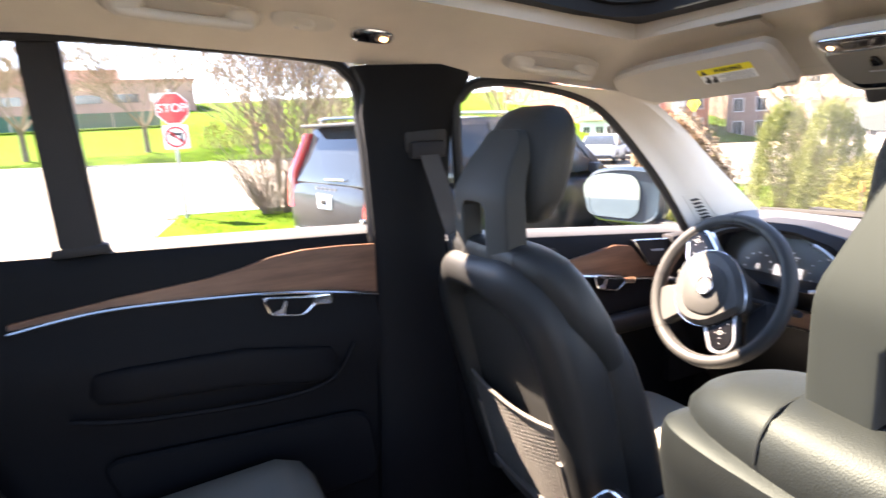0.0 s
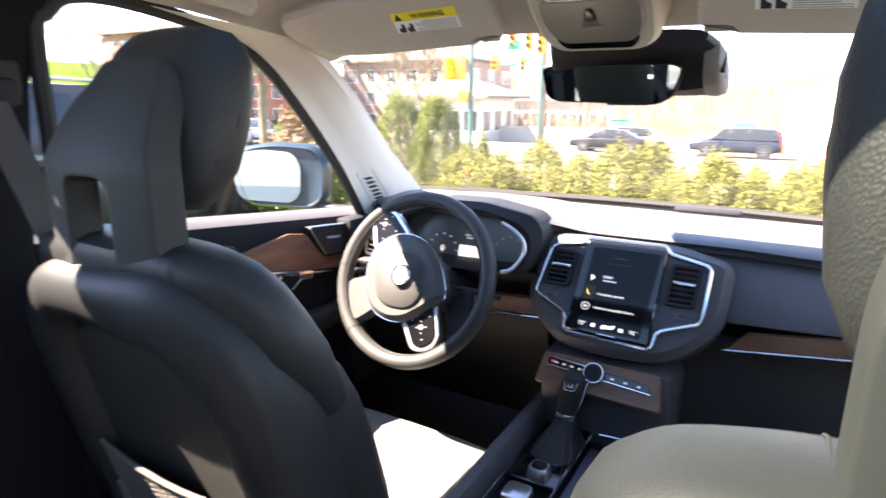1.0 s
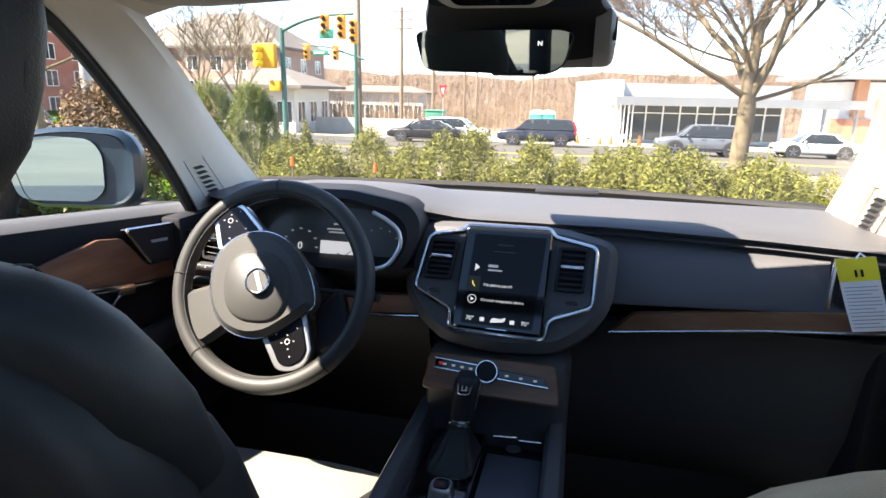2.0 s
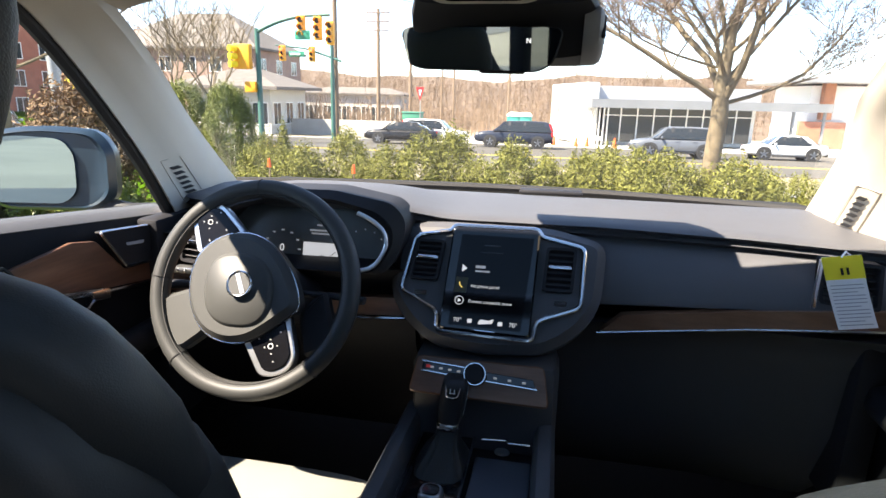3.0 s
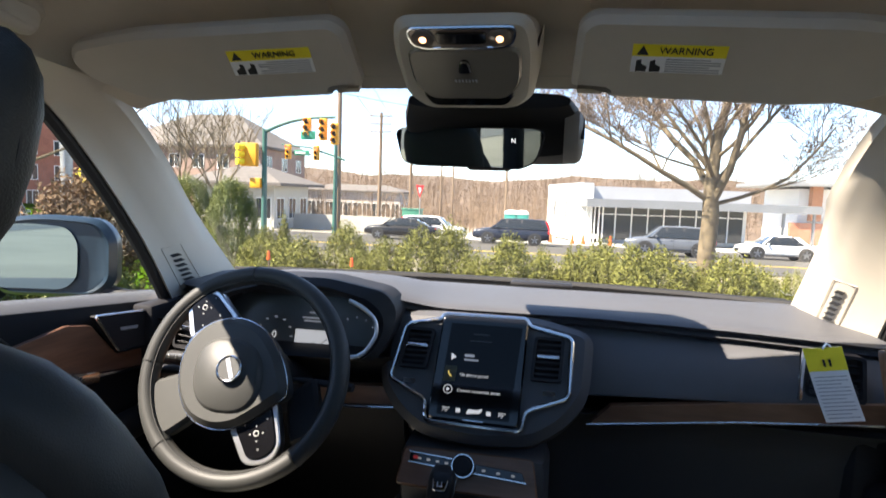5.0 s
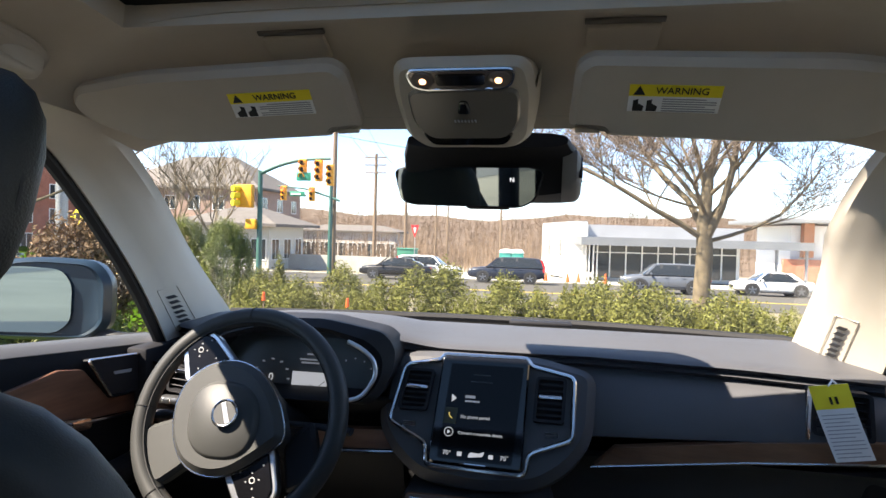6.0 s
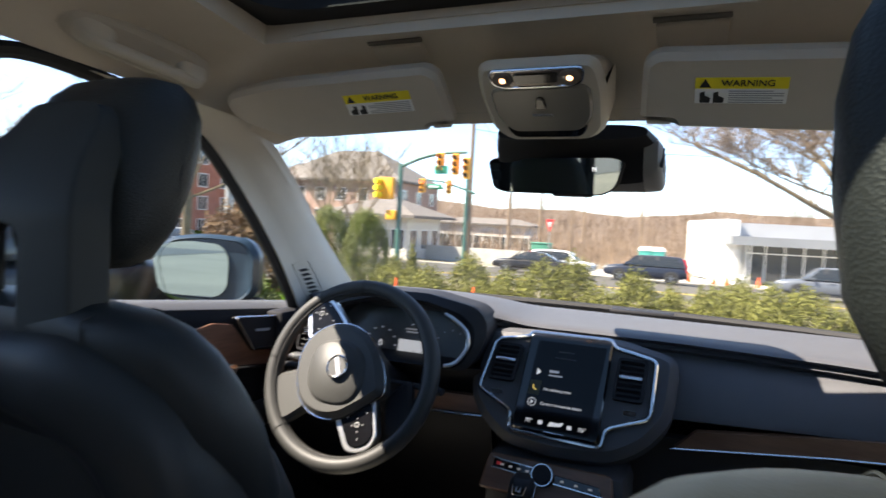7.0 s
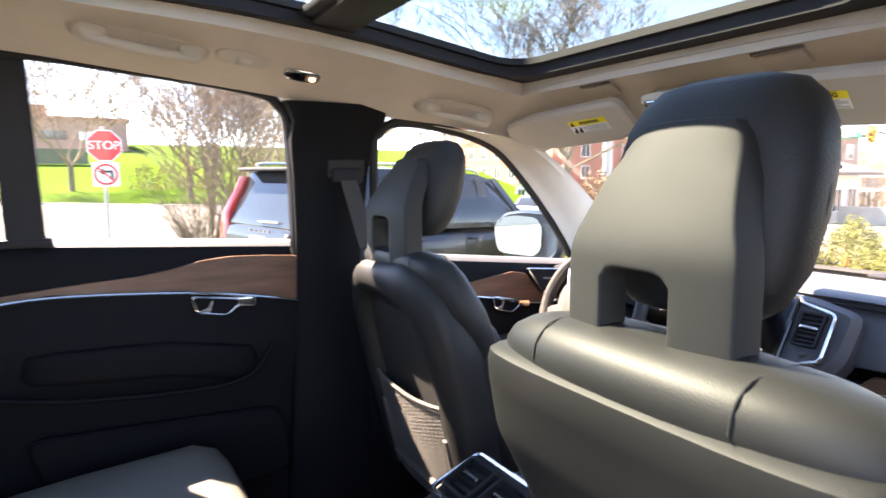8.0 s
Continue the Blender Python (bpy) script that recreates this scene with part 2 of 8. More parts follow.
def sheet(bm, f, us, vs, thick=None):
    """A grid surface f(u, v); thick: a vector by which it is doubled into a solid."""
    g = [[bm.verts.new(f(u, v)) for v in vs] for u in us]
    for i in range(len(us) - 1):
        for j in range(len(vs) - 1):
            bm.faces.new((g[i][j], g[i + 1][j], g[i + 1][j + 1], g[i][j + 1]))
    if thick is not None:
        th = Vector(thick)
        q = [[bm.verts.new(v.co + th) for v in r] for r in g]
        nu, nv = len(us), len(vs)
        for i in range(nu - 1):
            for j in range(nv - 1):
                bm.faces.new((q[i][j], q[i][j + 1], q[i + 1][j + 1], q[i + 1][j]))
        for i in range(nu - 1):
            bm.faces.new((g[i][0], q[i][0], q[i + 1][0], g[i + 1][0]))
            bm.faces.new((g[i][-1], g[i + 1][-1], q[i + 1][-1], q[i][-1]))
        for j in range(nv - 1):
            bm.faces.new((g[0][j], g[0][j + 1], q[0][j + 1], q[0][j]))
            bm.faces.new((g[-1][j], q[-1][j], q[-1][j + 1], g[-1][j + 1]))
    return bm


def ramp01(t):
    t = max(0.0, min(1.0, t))
    return t * t * (3 - 2 * t)


def lin(a, b, n):
    return [a + (b - a) * i / (n - 1) for i in range(n)]


def interp(x, table):
    """A value from a short table of (x, value) rows, joined smoothly."""
    if x <= table[0][0]:
        return table[0][1]
    for (a, va), (b, vb) in zip(table, table[1:]):
        if x <= b:
            t = (x - a) / (b - a)
            return va + (vb - va) * t * t * (3 - 2 * t) if len(table) < 4 else va + (vb - va) * t
    return table[-1][1]


def words(name, text, size, m, material, parent, align="CENTER", depth=0.0004):
    """Lettering as a mesh under its thing; m is the pose of its baseline in the world."""
    cu = bpy.data.curves.new(name, "FONT")
    cu.body, cu.size, cu.align_x, cu.align_y, cu.extrude = text, size, align, "CENTER", depth
    tmp = new(name, cu)
    bpy.context.view_layer.update()
    me = bpy.data.meshes.new_from_object(tmp.evaluated_get(bpy.context.evaluated_depsgraph_get()))
    bpy.data.objects.remove(tmp)
    me.transform(Matrix.Translation(-W[parent.name]) @ m)
    me.materials.clear()
    me.materials.append(material)
    ob = new(name, me)
    ob.parent = parent
    W[ob.name] = W[parent.name]
    return ob


def frame_m(o, right, up):
    """A pose whose x runs along right and y along up."""
    r, u = Vector(right).normalized(), Vector(up).normalized()
    n = r.cross(u).normalized()
    u = n.cross(r)
    return Matrix(((r.x, u.x, n.x, o[0]), (r.y, u.y, n.y, o[1]), (r.z, u.z, n.z, o[2]), (0, 0, 0, 1)))

# ---- the car's shell ----
PAINT = mat("dark_blue_car_paint", (0.012, 0.02, 0.03), 0.25, 0.3, var=0.1, coat=0.8)
ZC = [(-2.6, 1.62), (-1.9, 1.685), (-1.2, 1.700), (-0.9, 1.692), (-0.65, 1.672), (-0.5, 1.653), (-0.35, 1.632), (-0.25, 1.618), (-0.13, 1.610), (-0.06, 1.580), (-0.01, 1.535), (0.02, 1.495)]
XW = [(-2.6, 0.60), (-1.9, 0.655), (-1.2, 0.668), (-0.6, 0.665), (-0.3, 0.655), (-0.1, 0.60), (-0.01, 0.565), (0.02, 0.555)]
ZE = [(-2.6, 1.50), (-1.9, 1.58), (-1.4, 1.640), (-1.25, 1.638), (-0.75, 1.586), (-0.41, 1.545), (-0.27, 1.535), (-0.1, 1.505), (0.02, 1.46)]
SX, SY0, SY1 = 0.435, -1.80, -0.165      # the roof opening


def liner_z(x, y):
    u = min(1, abs(x) / interp(y, XW))
    zc, ze = interp(y, ZC), interp(y, ZE)
    return zc - (zc - ze) * u ** 5


def roof_rise(y):
    """How far the glass roof climbs towards the back."""
    return interp(max(y, -1.8), ZC) - 1.615


def lift_roof(bm):
    for v in bm.verts:
        v.co.z += roof_rise(v.co.y)
    return bm


def build_headliner():
    bm = B()
    ys = sorted({SY0, SY1, *lin(-2.55, SY0, 6), *lin(SY0, SY1, 26), *lin(SY1, 0.02, 9)})
    rows = []
    for y in ys:
        w = interp(y, XW)
        xs = [-w + (w - SX) * s for s in lin(0, 1, 9)] + lin(-SX, SX, 13)[1:-1] + [w - (w - SX) * s for s in lin(1, 0, 9)]
        rows.append([bm.verts.new((x, y, liner_z(x, y))) for x in xs])
    for j in range(len(ys) - 1):
        for i in range(len(rows[0]) - 1):
            if SY0 - 1e-6 <= ys[j] and ys[j + 1] <= SY1 + 1e-6 and 8 <= i < 20:
                continue
            bm.faces.new((rows[j][i], rows[j][i + 1], rows[j + 1][i + 1], rows[j + 1][i]))
    # the turned-up lip of the roof opening, with round corners
    o = [Vector((x, y)) for x, y in [(-SX, y) for y in ys if SY0 - 1e-6 <= y <= SY1 + 1e-6] + [(SX, y) for y in reversed(ys) if SY0 - 1e-6 <= y <= SY1 + 1e-6]]
    loft(bm, [[(p.x, p.y, liner_z(p.x, p.y)) for p in o], [(p.x * 1.01, p.y + (0.012 if p.y > -1 else -0.012), 1.655 + roof_rise(p.y)) for p in o]], caps=False)
    return solo("ceiling", bm, LINER, "blond woven headliner round a wide glass roof", "headliner", kind="structure")


build_headliner()


def ring(bm, outer, inner, z0, z1):
    """A flat frame between two outlines of as many points."""
    n = len(outer)
    q = [[bm.verts.new((p.x, p.y, z)) for p in o] for o, z in ((outer, z0), (inner, z0), (inner, z1), (outer, z1))]
    for k in range(4):
        a, b = q[k], q[(k + 1) % 4]
        for i in range(n):
            j = (i + 1) % n
            bm.faces.new((a[i], a[j], b[j], b[i]))
    return bm


sunroof = thing("sunroof", (0, -0.9, 1.64), "wide tinted glass sunroof in a black frame", "sunroof", kind="structure")


def roof_outline(x, y0, y1, r):
    """A rounded rectangle with points along its sides, so that it can bend."""
    o = rounded([(-x, y0), (x, y0), (x, y1), (-x, y1)], r, 5)
    out = []
    for i, p in enumerate(o):
        q = o[(i + 1) % len(o)]
        k = 12 if i in (11, 23) else 1
        out += [p + (q - p) * (j / k) for j in range(k)]
    return out


fo = roof_outline(0.45, -1.82, -0.115, 0.03)
fi = roof_outline(0.405, -1.77, -0.195, 0.09)
part("roof_frame", lift_roof(ring(B(), fo, fi, 1.632, 1.655)), BLACK, sunroof, "black rubber-edged frame")
fo2 = roof_outline(0.47, -1.84, -0.10, 0.03)
fi2 = roof_outline(0.395, -1.76, -0.205, 0.09)
part("roof_seal", lift_roof(ring(B(), fo2, fi2, 1.657, 1.672)), RUBBER, sunroof)
bar = B()
box(bar, (0, -0.682, 1.648), (0.84, 0.095, 0.022), 0.006)
box(bar, (0, -0.738, 1.655), (0.84, 0.03, 0.016), 0.004)
lift_roof(bar)
part("cross_bar", bar, BLACK, sunroof)
for y0, y1 in ((-0.660, -0.13), (-1.80, -0.73)):
    g = lift_roof(sheet(B(), lambda u, v: Vector((u, v, 1.680)), lin(-0.43, 0.43, 3), lin(y0 + 0.005, y1 - 0.005, 10), (0, 0, 0.005)))
    part("roof_pane", g, TINT, sunroof, "tinted roof glass")

# outer roof skin, closed at the back
bm = B()
ys = lin(-2.6, 0.03, 30)


def skin(x, y):
    return (x * (interp(y, XW) + 0.06), y, min(liner_z(x * interp(y, XW), y) + 0.055, 1.80))


for side in (-1, 1):
    sheet(bm, lambda u, v: skin(side * (0.70 + 0.30 * u), v), lin(0, 1, 6), ys, (0, 0, 0.012))
sheet(bm, lambda u, v: skin(u * 0.72, v), lin(-1, 1, 8), lin(-2.6, -1.83, 6), (0, 0, 0.012))
sheet(bm, lambda u, v: skin(u * 0.72, v), lin(-1, 1, 8), lin(-0.10, 0.03, 4), (0, 0, 0.012))
solo("car_roof", bm, PAINT, "dark blue painted steel car roof", "car roof", kind="structure")

floor = box(B(), (0, -0.7, 0.405), (1.56, 3.6, 0.05))
box(floor, (0, -0.9, 0.47), (0.24, 1.9, 0.12), 0.03)
solo("floor", floor, CARPET, "black carpeted car floor with raised tunnel", "car floor", kind="structure")
bm = B()
box(bm, (0, 1.02, 0.74), (1.6, 0.04, 0.66))
solo("wall_front", bm, CARPET, "black insulated bulkhead behind the dashboard", "bulkhead", kind="structure")
for s, nm in ((-1, "wall_left"), (1, "wall_right")):
    solo(nm, box(B(), (s * 0.755, 0.675, 0.70), (0.05, 0.65, 0.62), 0.01), CARPET, "black carpeted footwell side", "footwell side", kind="structure")
bm = B()
box(bm, (0, -2.56, 0.80), (1.5, 0.06, 0.80))
box(bm, (-0.70, -2.3, 1.4), (0.08, 0.55, 0.35), 0.02)
box(bm, (0.70, -2.3, 1.4), (0.08, 0.55, 0.35), 0.02)
box(bm, (-0.72, -2.05, 0.80), (0.08, 1.05, 0.82), 0.02)
box(bm, (0.72, -2.05, 0.80), (0.08, 1.05, 0.82), 0.02)
solo("wall_rear", bm, DOORTRIM, "black trimmed cargo sides and tailgate", "rear trim", kind="structure")

# windscreen


def screen_pt(u, v, off=0.0):
    """u across from -1 to 1, v from the base (0) to the top (1)."""
    c = 1 - u * u
    x = u * (0.785 + (0.560 - 0.785) * v)
    y = (0.72 + 0.13 * c) * (1 - v) + (0.005 + 0.03 * c) * v
    z = 1.085 + (1.487 - 1.085) * v + 0.03 * math.sin(math.pi * v)
    return Vector((x, y + off * 0.4, z + off))


windscreen = thing("window_1", (0, 0.7, 1.09), "clear curved windscreen with a black lower edge", "windscreen", kind="structure")
part("pane", sheet(B(), lambda u, v: screen_pt(u, v, 0.012), lin(-1.02, 1.02, 22), lin(-0.06, 1.04, 12)), CLEAR, windscreen).visible_shadow = False
bm = tube(B(), [screen_pt(u, 0.0) + Vector((0, 0.0, 0.012)) for u in lin(-1, 1, 30)], 0.011, 8)
part("lower_seal", bm, RUBBER, windscreen, "black lower seal")

# pillars
E1 = [(-0.56, -0.02, 1.488), (-0.582, 0.05, 1.462), (-0.637, 0.21, 1.388), (-0.715, 0.43, 1.268), (-0.775, 0.72, 1.085)]
E2 = [(-0.655, -0.30, 1.532), (-0.656, -0.14, 1.50), (-0.66, -0.02, 1.435), (-0.672, 0.17, 1.245), (-0.69, 0.31, 1.07)]


def side_point(p, s):
    return Vector((p[0] * s, p[1], p[2]))


def build_a_pillar(s, name):
    a, b = smooth_path(E1, 6), smooth_path(E2, 6)
    bm = B()

    def f(u, v):
        i = int(round(u))
        p, q = a[i], b[i]
        m = p.lerp(q, v) + Vector((0.024 * math.sin(math.pi * v) ** 2 + 0.010 * math.sin(math.pi * min(1, v * 2.2)) ** 2, -0.012 * math.sin(math.pi * v), 0.0))
        if s < 0:      # the passenger's cover reaches further over the glass
            m.x += 0.075 * (1 - v) ** 0.7 * min(1.0, i / 14)
        return side_point(m, s)
    sheet(bm, f, list(range(len(a))), lin(0, 1, 9), (-0.035 * s, 0.015, 0.0))
    t = thing(name, side_point((-0.66, 0.3, 1.07), s), "blond plastic windscreen pillar trim with slotted vent", "pillar trim", kind="structure")
    part("pillar_cover", bm, LINER_TRIM, t)
    # slotted vent at its foot
    bm = B()
    lo, hi = (0.67, 0.80) if s > 0 else (0.585, 0.685)

    def on(u, v, d):
        i0 = int(u)
        return f(i0, v).lerp(f(i0 + 1, v), u - i0) + Vector((s * d, -d, 0))
    for k in range(6):
        u0 = len(a) - 3.2 - 0.36 * k
        ring0 = [on(u0 + du, v, 0.0005) for du, v in ((-0.10, lo + 0.03), (-0.10, hi), (0.10, hi - 0.02), (0.10, lo))]
        ring1 = [p + Vector((s * 0.002, -0.002, 0)) for p in ring0]
        loft(bm, [ring0, ring1])
    rim_pts = [on(u, v, 0.001) for u, v in ((len(a) - 2.5, lo - 0.05), (len(a) - 5.6, lo - 0.05), (len(a) - 5.6, hi + 0.05), (len(a) - 2.5, hi + 0.05))]
    part("vent_rim", tube(B(), rim_pts, 0.0009, 6, True), LINER_TRIM, t)
    part("vent_slots", bm, RUBBER, t, "dark slots")
    return t


for s, nm in ((1, "pillar_1"), (-1, "pillar_2")):
    build_a_pillar(s, nm)
for s, nm in ((1, "window_trim_1"), (-1, "window_trim_2")):
    bm = B()
    edge = [Vector(p) + Vector((-0.018, 0.0, 0.0)) for p in E2]
    pts = [Vector((-0.685, -0.468, 1.11)), Vector((-0.684, -0.47, 1.46)), Vector((-0.68, -0.455, 1.505)), Vector((-0.675, -0.41, 1.535))] + edge
    tube(bm, [side_point(p, s) for p in smooth_path(pts, 5)], 0.013, 8)
    solo(nm, bm, RUBBER, "black rubber front window surround", "window trim", kind="structure")


def build_b_pillar(s, name):
    t = thing(name, side_point((-0.70, -0.57, 0.45), s), "black plastic centre pillar beside the front seat", "pillar trim", kind="structure")
    rings = []
    for z, y0, y1, xi in ((0.44, -0.74, -0.48, -0.66), (0.80, -0.71, -0.50, -0.668), (1.08, -0.690, -0.52, -0.682), (1.20, -0.686, -0.505, -0.684), (1.40, -0.690, -0.485, -0.680), (1.48, -0.696, -0.468, -0.672), (1.53, -0.69, -0.448, -0.660), (1.575, -0.715, -0.425, -0.640)):
        rings.append([side_point(p, s) for p in ((-0.75, y0, z), (xi - 0.012, y0, z), (xi, y0 + 0.015, z), (xi + 0.003, (y0 + y1) / 2, z), (xi, y1 - 0.015, z), (xi - 0.012, y1, z), (-0.75, y1, z))])
    part("pillar_cover", loft(B(), rings), DOORTRIM, t)
    return t


build_b_pillar(1, "pillar_3")
build_b_pillar(-1, "pillar_4")

# the left pillar's door latch plate and rubber door seal
bm = tube(B(), smooth_path([(-0.72, -0.70, 0.60), (-0.72, -0.69, 1.0), (-0.72, -0.682, 1.25), (-0.715, -0.69, 1.50), (-0.70, -0.72, 1.568), (-0.69, -0.80, 1.600), (-0.69, -1.10, 1.630), (-0.69, -1.28, 1.640), (-0.69, -1.6, 1.634)], 5), 0.013, 8)
solo("door_seal", bm, RUBBER, "black rubber door seal round the rear opening", "door seal", kind="structure")
latch = thing("door_latch", (-0.745, -0.672, 1.10), "bright steel door latch in a black pillar", "door latch")
part("striker_plate", box(B(), (-0.737, -0.689, 1.145), (0.03, 0.006, 0.075), 0.004), BLACK, latch)
bm = tube(B(), smooth_path([(-0.73, -0.695, 1.165), (-0.722, -0.715, 1.16), (-0.722, -0.715, 1.125), (-0.73, -0.695, 1.12)], 4), 0.005, 8)
part("striker", bm, CHROME, latch, "bright steel loop")
for z, h in ((1.235, 0.012), (1.075, 0.02)):
    part("screw", box(B(), (-0.728, -0.70, z), (0.012, 0.013, h), 0.003), CHROME, latch, "bright screw head")

# window posts of the rear left door
bm = B()
loft(bm, [[(-0.735, -1.305, 1.652), (-0.70, -1.305, 1.652), (-0.70, -1.238, 1.652), (-0.735, -1.238, 1.652)], [(-0.75, -1.298, 1.24), (-0.71, -1.298, 1.24), (-0.71, -1.226, 1.24), (-0.75, -1.226, 1.24)]])
bmesh.ops.bevel(bm, geom=list(bm.edges), offset=0.006, segments=2, affect="EDGES")
box(bm, (-0.725, -1.264, 1.250), (0.035, 0.10, 0.02), 0.006)
solo("window_post", bm, BLACK, "black window post in the rear door", "window post", kind="structure")


# ---- doors ----
def build_door(name, s, y0, y1, belt, wood, strip, label):
    """belt(y): height of the window sill; wood, strip: (y, z) outlines."""
    t = thing(name, side_point((-0.72, (y0 + y1) / 2, 0.45), s), label, "car door", kind="structure")
    prof = [(-0.80, 0.0), (-0.775, 0.004), (-0.745, 0.0), (-0.728, -0.012), (-0.716, -0.035), (-0.708, -0.07), (-0.704, -0.10), (-0.704, -0.17), (-0.69, -0.20), (-0.682, -0.26), (-0.70, -0.34), (-0.70, -0.55), (-0.69, -0.70), (-0.70, -0.76)]
    bm = sheet(B(), lambda i, y: side_point((prof[int(i)][0], y, belt(y) + prof[int(i)][1]), s), list(range(2, len(prof))), lin(y0, y1, 18), (0.07 * s * -1, 0, 0))
    part("door_panel", bm, DOORTRIM, t)
    bm = sheet(B(), lambda i, y: side_point((prof[int(i)][0], y, belt(y) + prof[int(i)][1] + 0.001), s), [0, 1, 2, 3], lin(y0, y1, 18), (0, 0, -0.02))
    part("window_sill", bm, DASH, t, "charcoal padded window sill")
    bm = slab(B(), rounded(wood, 0.006, 2), lambda u, v, d: side_point((-0.708 + d, u, v), s), 0.0075, 0.001)
    part("wood_inlay", bm, WOOD, t, "walnut wood inlay")
    bm = tube(B(), smooth_path([side_point((-0.694, u, v), s) for u, v in strip], 6), 0.0035, 6)
    part("chrome_strip", bm, CHROME, t, "thin chrome strip")
    return t


rear_wood = [(-1.40, 1.120), (-1.23, 1.136), (-0.96, 1.120), (-0.80, 1.097), (-0.672, 1.069), (-0.672, 1.186), (-0.76, 1.193), (-0.85, 1.196), (-0.92, 1.190), (-0.98, 1.175), (-1.05, 1.164), (-1.21, 1.153), (-1.40, 1.134)]
rear_strip = [(-1.40, 1.116), (-1.23, 1.132), (-0.96, 1.116), (-0.80, 1.093), (-0.672, 1.065)]
door_rl = build_door("door_1", 1, -1.50, -0.676, lambda y: 1.219 - 0.055 * (y + 0.67), rear_wood, rear_strip, "closed black rear car door with walnut inlay and chrome handle")
front_wood = [(-0.44, 1.055), (-0.30, 1.045), (-0.10, 1.018), (0.06, 0.985), (0.20, 0.965), (0.33, 0.95), (0.33, 1.00), (0.228, 0.998), (0.14, 1.005), (0.075, 1.075), (0.02, 1.085), (-0.06, 1.075), (-0.15, 1.063), (-0.30, 1.062), (-0.44, 1.066)]
front_strip = [(-0.44, 1.052), (-0.30, 1.042), (-0.10, 1.015), (0.06, 0.982), (0.20, 0.962), (0.33, 0.947)]
door_fl = build_door("door_2", 1, -0.50, 0.34, lambda y: 1.14 - 0.10 * (y + 0.15), front_wood, front_strip, "closed black front car door with walnut inlay and chrome handle")
door_fr = build_door("door_3", -1, -0.50, 0.34, lambda y: 1.14 - 0.10 * (y + 0.15), front_wood, front_strip, "closed black passenger door with walnut inlay")

door_rr = build_door("door_4", -1, -1.50, -0.676, lambda y: 1.219 - 0.055 * (y + 0.67), rear_wood, rear_strip, "black rear car door standing wide open")
frame_pts = [(-0.72, -0.69, 1.21), (-0.70, -0.70, 1.50), (-0.69, -0.78, 1.60), (-0.69, -1.10, 1.63), (-0.69, -1.45, 1.63), (-0.71, -1.50, 1.25)]
part("window_frame", tube(B(), smooth_path([side_point(p, -1) for p in frame_pts], 5), 0.018, 8), RUBBER, door_rr)
hinge = Vector((0.76, -0.68, 0.45))
swing = Matrix.Translation(hinge) @ Matrix.Rotation(radians(68), 4, "Z") @ Matrix.Translation(-hinge)
door_rr.matrix_basis = swing @ Matrix.Translation(door_rr.location)


def door_handle(t, s, y, z, tilt):
    """A chrome pull cup with a lever, along y."""
    bm = B()
    c, sn = math.cos(tilt), math.sin(tilt)

    def put(u, v, d):
        return side_point((-0.697 + d, y + u * c - v * sn, z + u * sn + v * c), s)
    o = rounded([(-0.077, 0.018), (-0.057, -0.024), (0.014, -0.029), (0.038, -0.003), (0.081, -0.003), (0.078, 0.018)], 0.014, 4)
    i = rounded([(-0.071, 0.0145), (-0.053, -0.0195), (0.012, -0.024), (0.031, -0.004), (0.0335, 0.004), (0.035, 0.0135)], 0.011, 4)
    n = len(o)
    q = [[bm.verts.new(put(p.x, p.y, d)) for p in k] for k, d in ((o, 0.0), (o, 0.012), (i, 0.014), (i, 0.002))]
    for a, b in zip(q, q[1:]):
        for k in range(n):
            bm.faces.new((a[k], a[(k + 1) % n], b[(k + 1) % n], b[k]))
    tube(bm, [put((p.x + r.x) / 2, (p.y + r.y) / 2, 0.0125) for p, r in zip(o, i) if p.x < 0.05], 0.0028, 8)
    part("door_handle", bm, CHROME, t, "chrome pull handle")
    bm = B()
    slab(bm, i, lambda u, v, d: put(u, v, d), 0.004)
    part("handle_cup", bm, DOORTRIM, t, "dark finger recess")
    bm = B()
    slab(bm, rounded([(-0.050, -0.019), (-0.026, -0.021), (-0.022, 0.006), (-0.026, 0.007), (-0.032, -0.010)], 0.002, 3), lambda u, v, d: put(u, v, d + 0.006), 0.004, 0.001)
    part("handle_lever", bm, SILVER, t, "satin silver lever")


door_handle(door_rl, 1, -0.877, 1.082, radians(-7))
door_handle(door_fl, 1, 0.0, 0.985, radians(-11))
# armrest pad of the rear door
bm = B()
rings = []
for y, hz, hx in ((-1.29, 0.016, 0.004), (-1.275, 0.032, 0.016), (-1.22, 0.038, 0.020), (-1.0, 0.042, 0.022), (-0.86, 0.044, 0.022), (-0.815, 0.038, 0.016), (-0.80, 0.018, 0.004)):
    zc = 0.98 - 0.055 * (y + 1.27) - (0.02 if y > -0.9 else 0)
    rings.append(sup((-0.690, y, zc), (1, 0, 0), (0, 0, 1), hx, hz, 4.0, 20))
part("armrest", loft(bm, rings), DOORTRIM, door_rl, "black padded armrest")
bm = tube(B(), smooth_path([(-0.675, -1.33, 0.93), (-0.668, -1.2, 0.905), (-0.664, -0.95, 0.885), (-0.67, -0.82, 0.90), (-0.68, -0.76, 0.97)], 6), 0.006, 6)
part("trim_crease", bm, DOORTRIM, door_rl)
bm = slab(B(), rounded([(-1.30, 0.83), (-0.74, 0.80), (-0.72, 0.62), (-1.22, 0.60)], 0.05, 4), lambda u, v, d: (-0.692 + d, u, v), 0.014, 0.006)
part("door_pocket", bm, DOORTRIM, door_rl, "black plastic storage pocket")
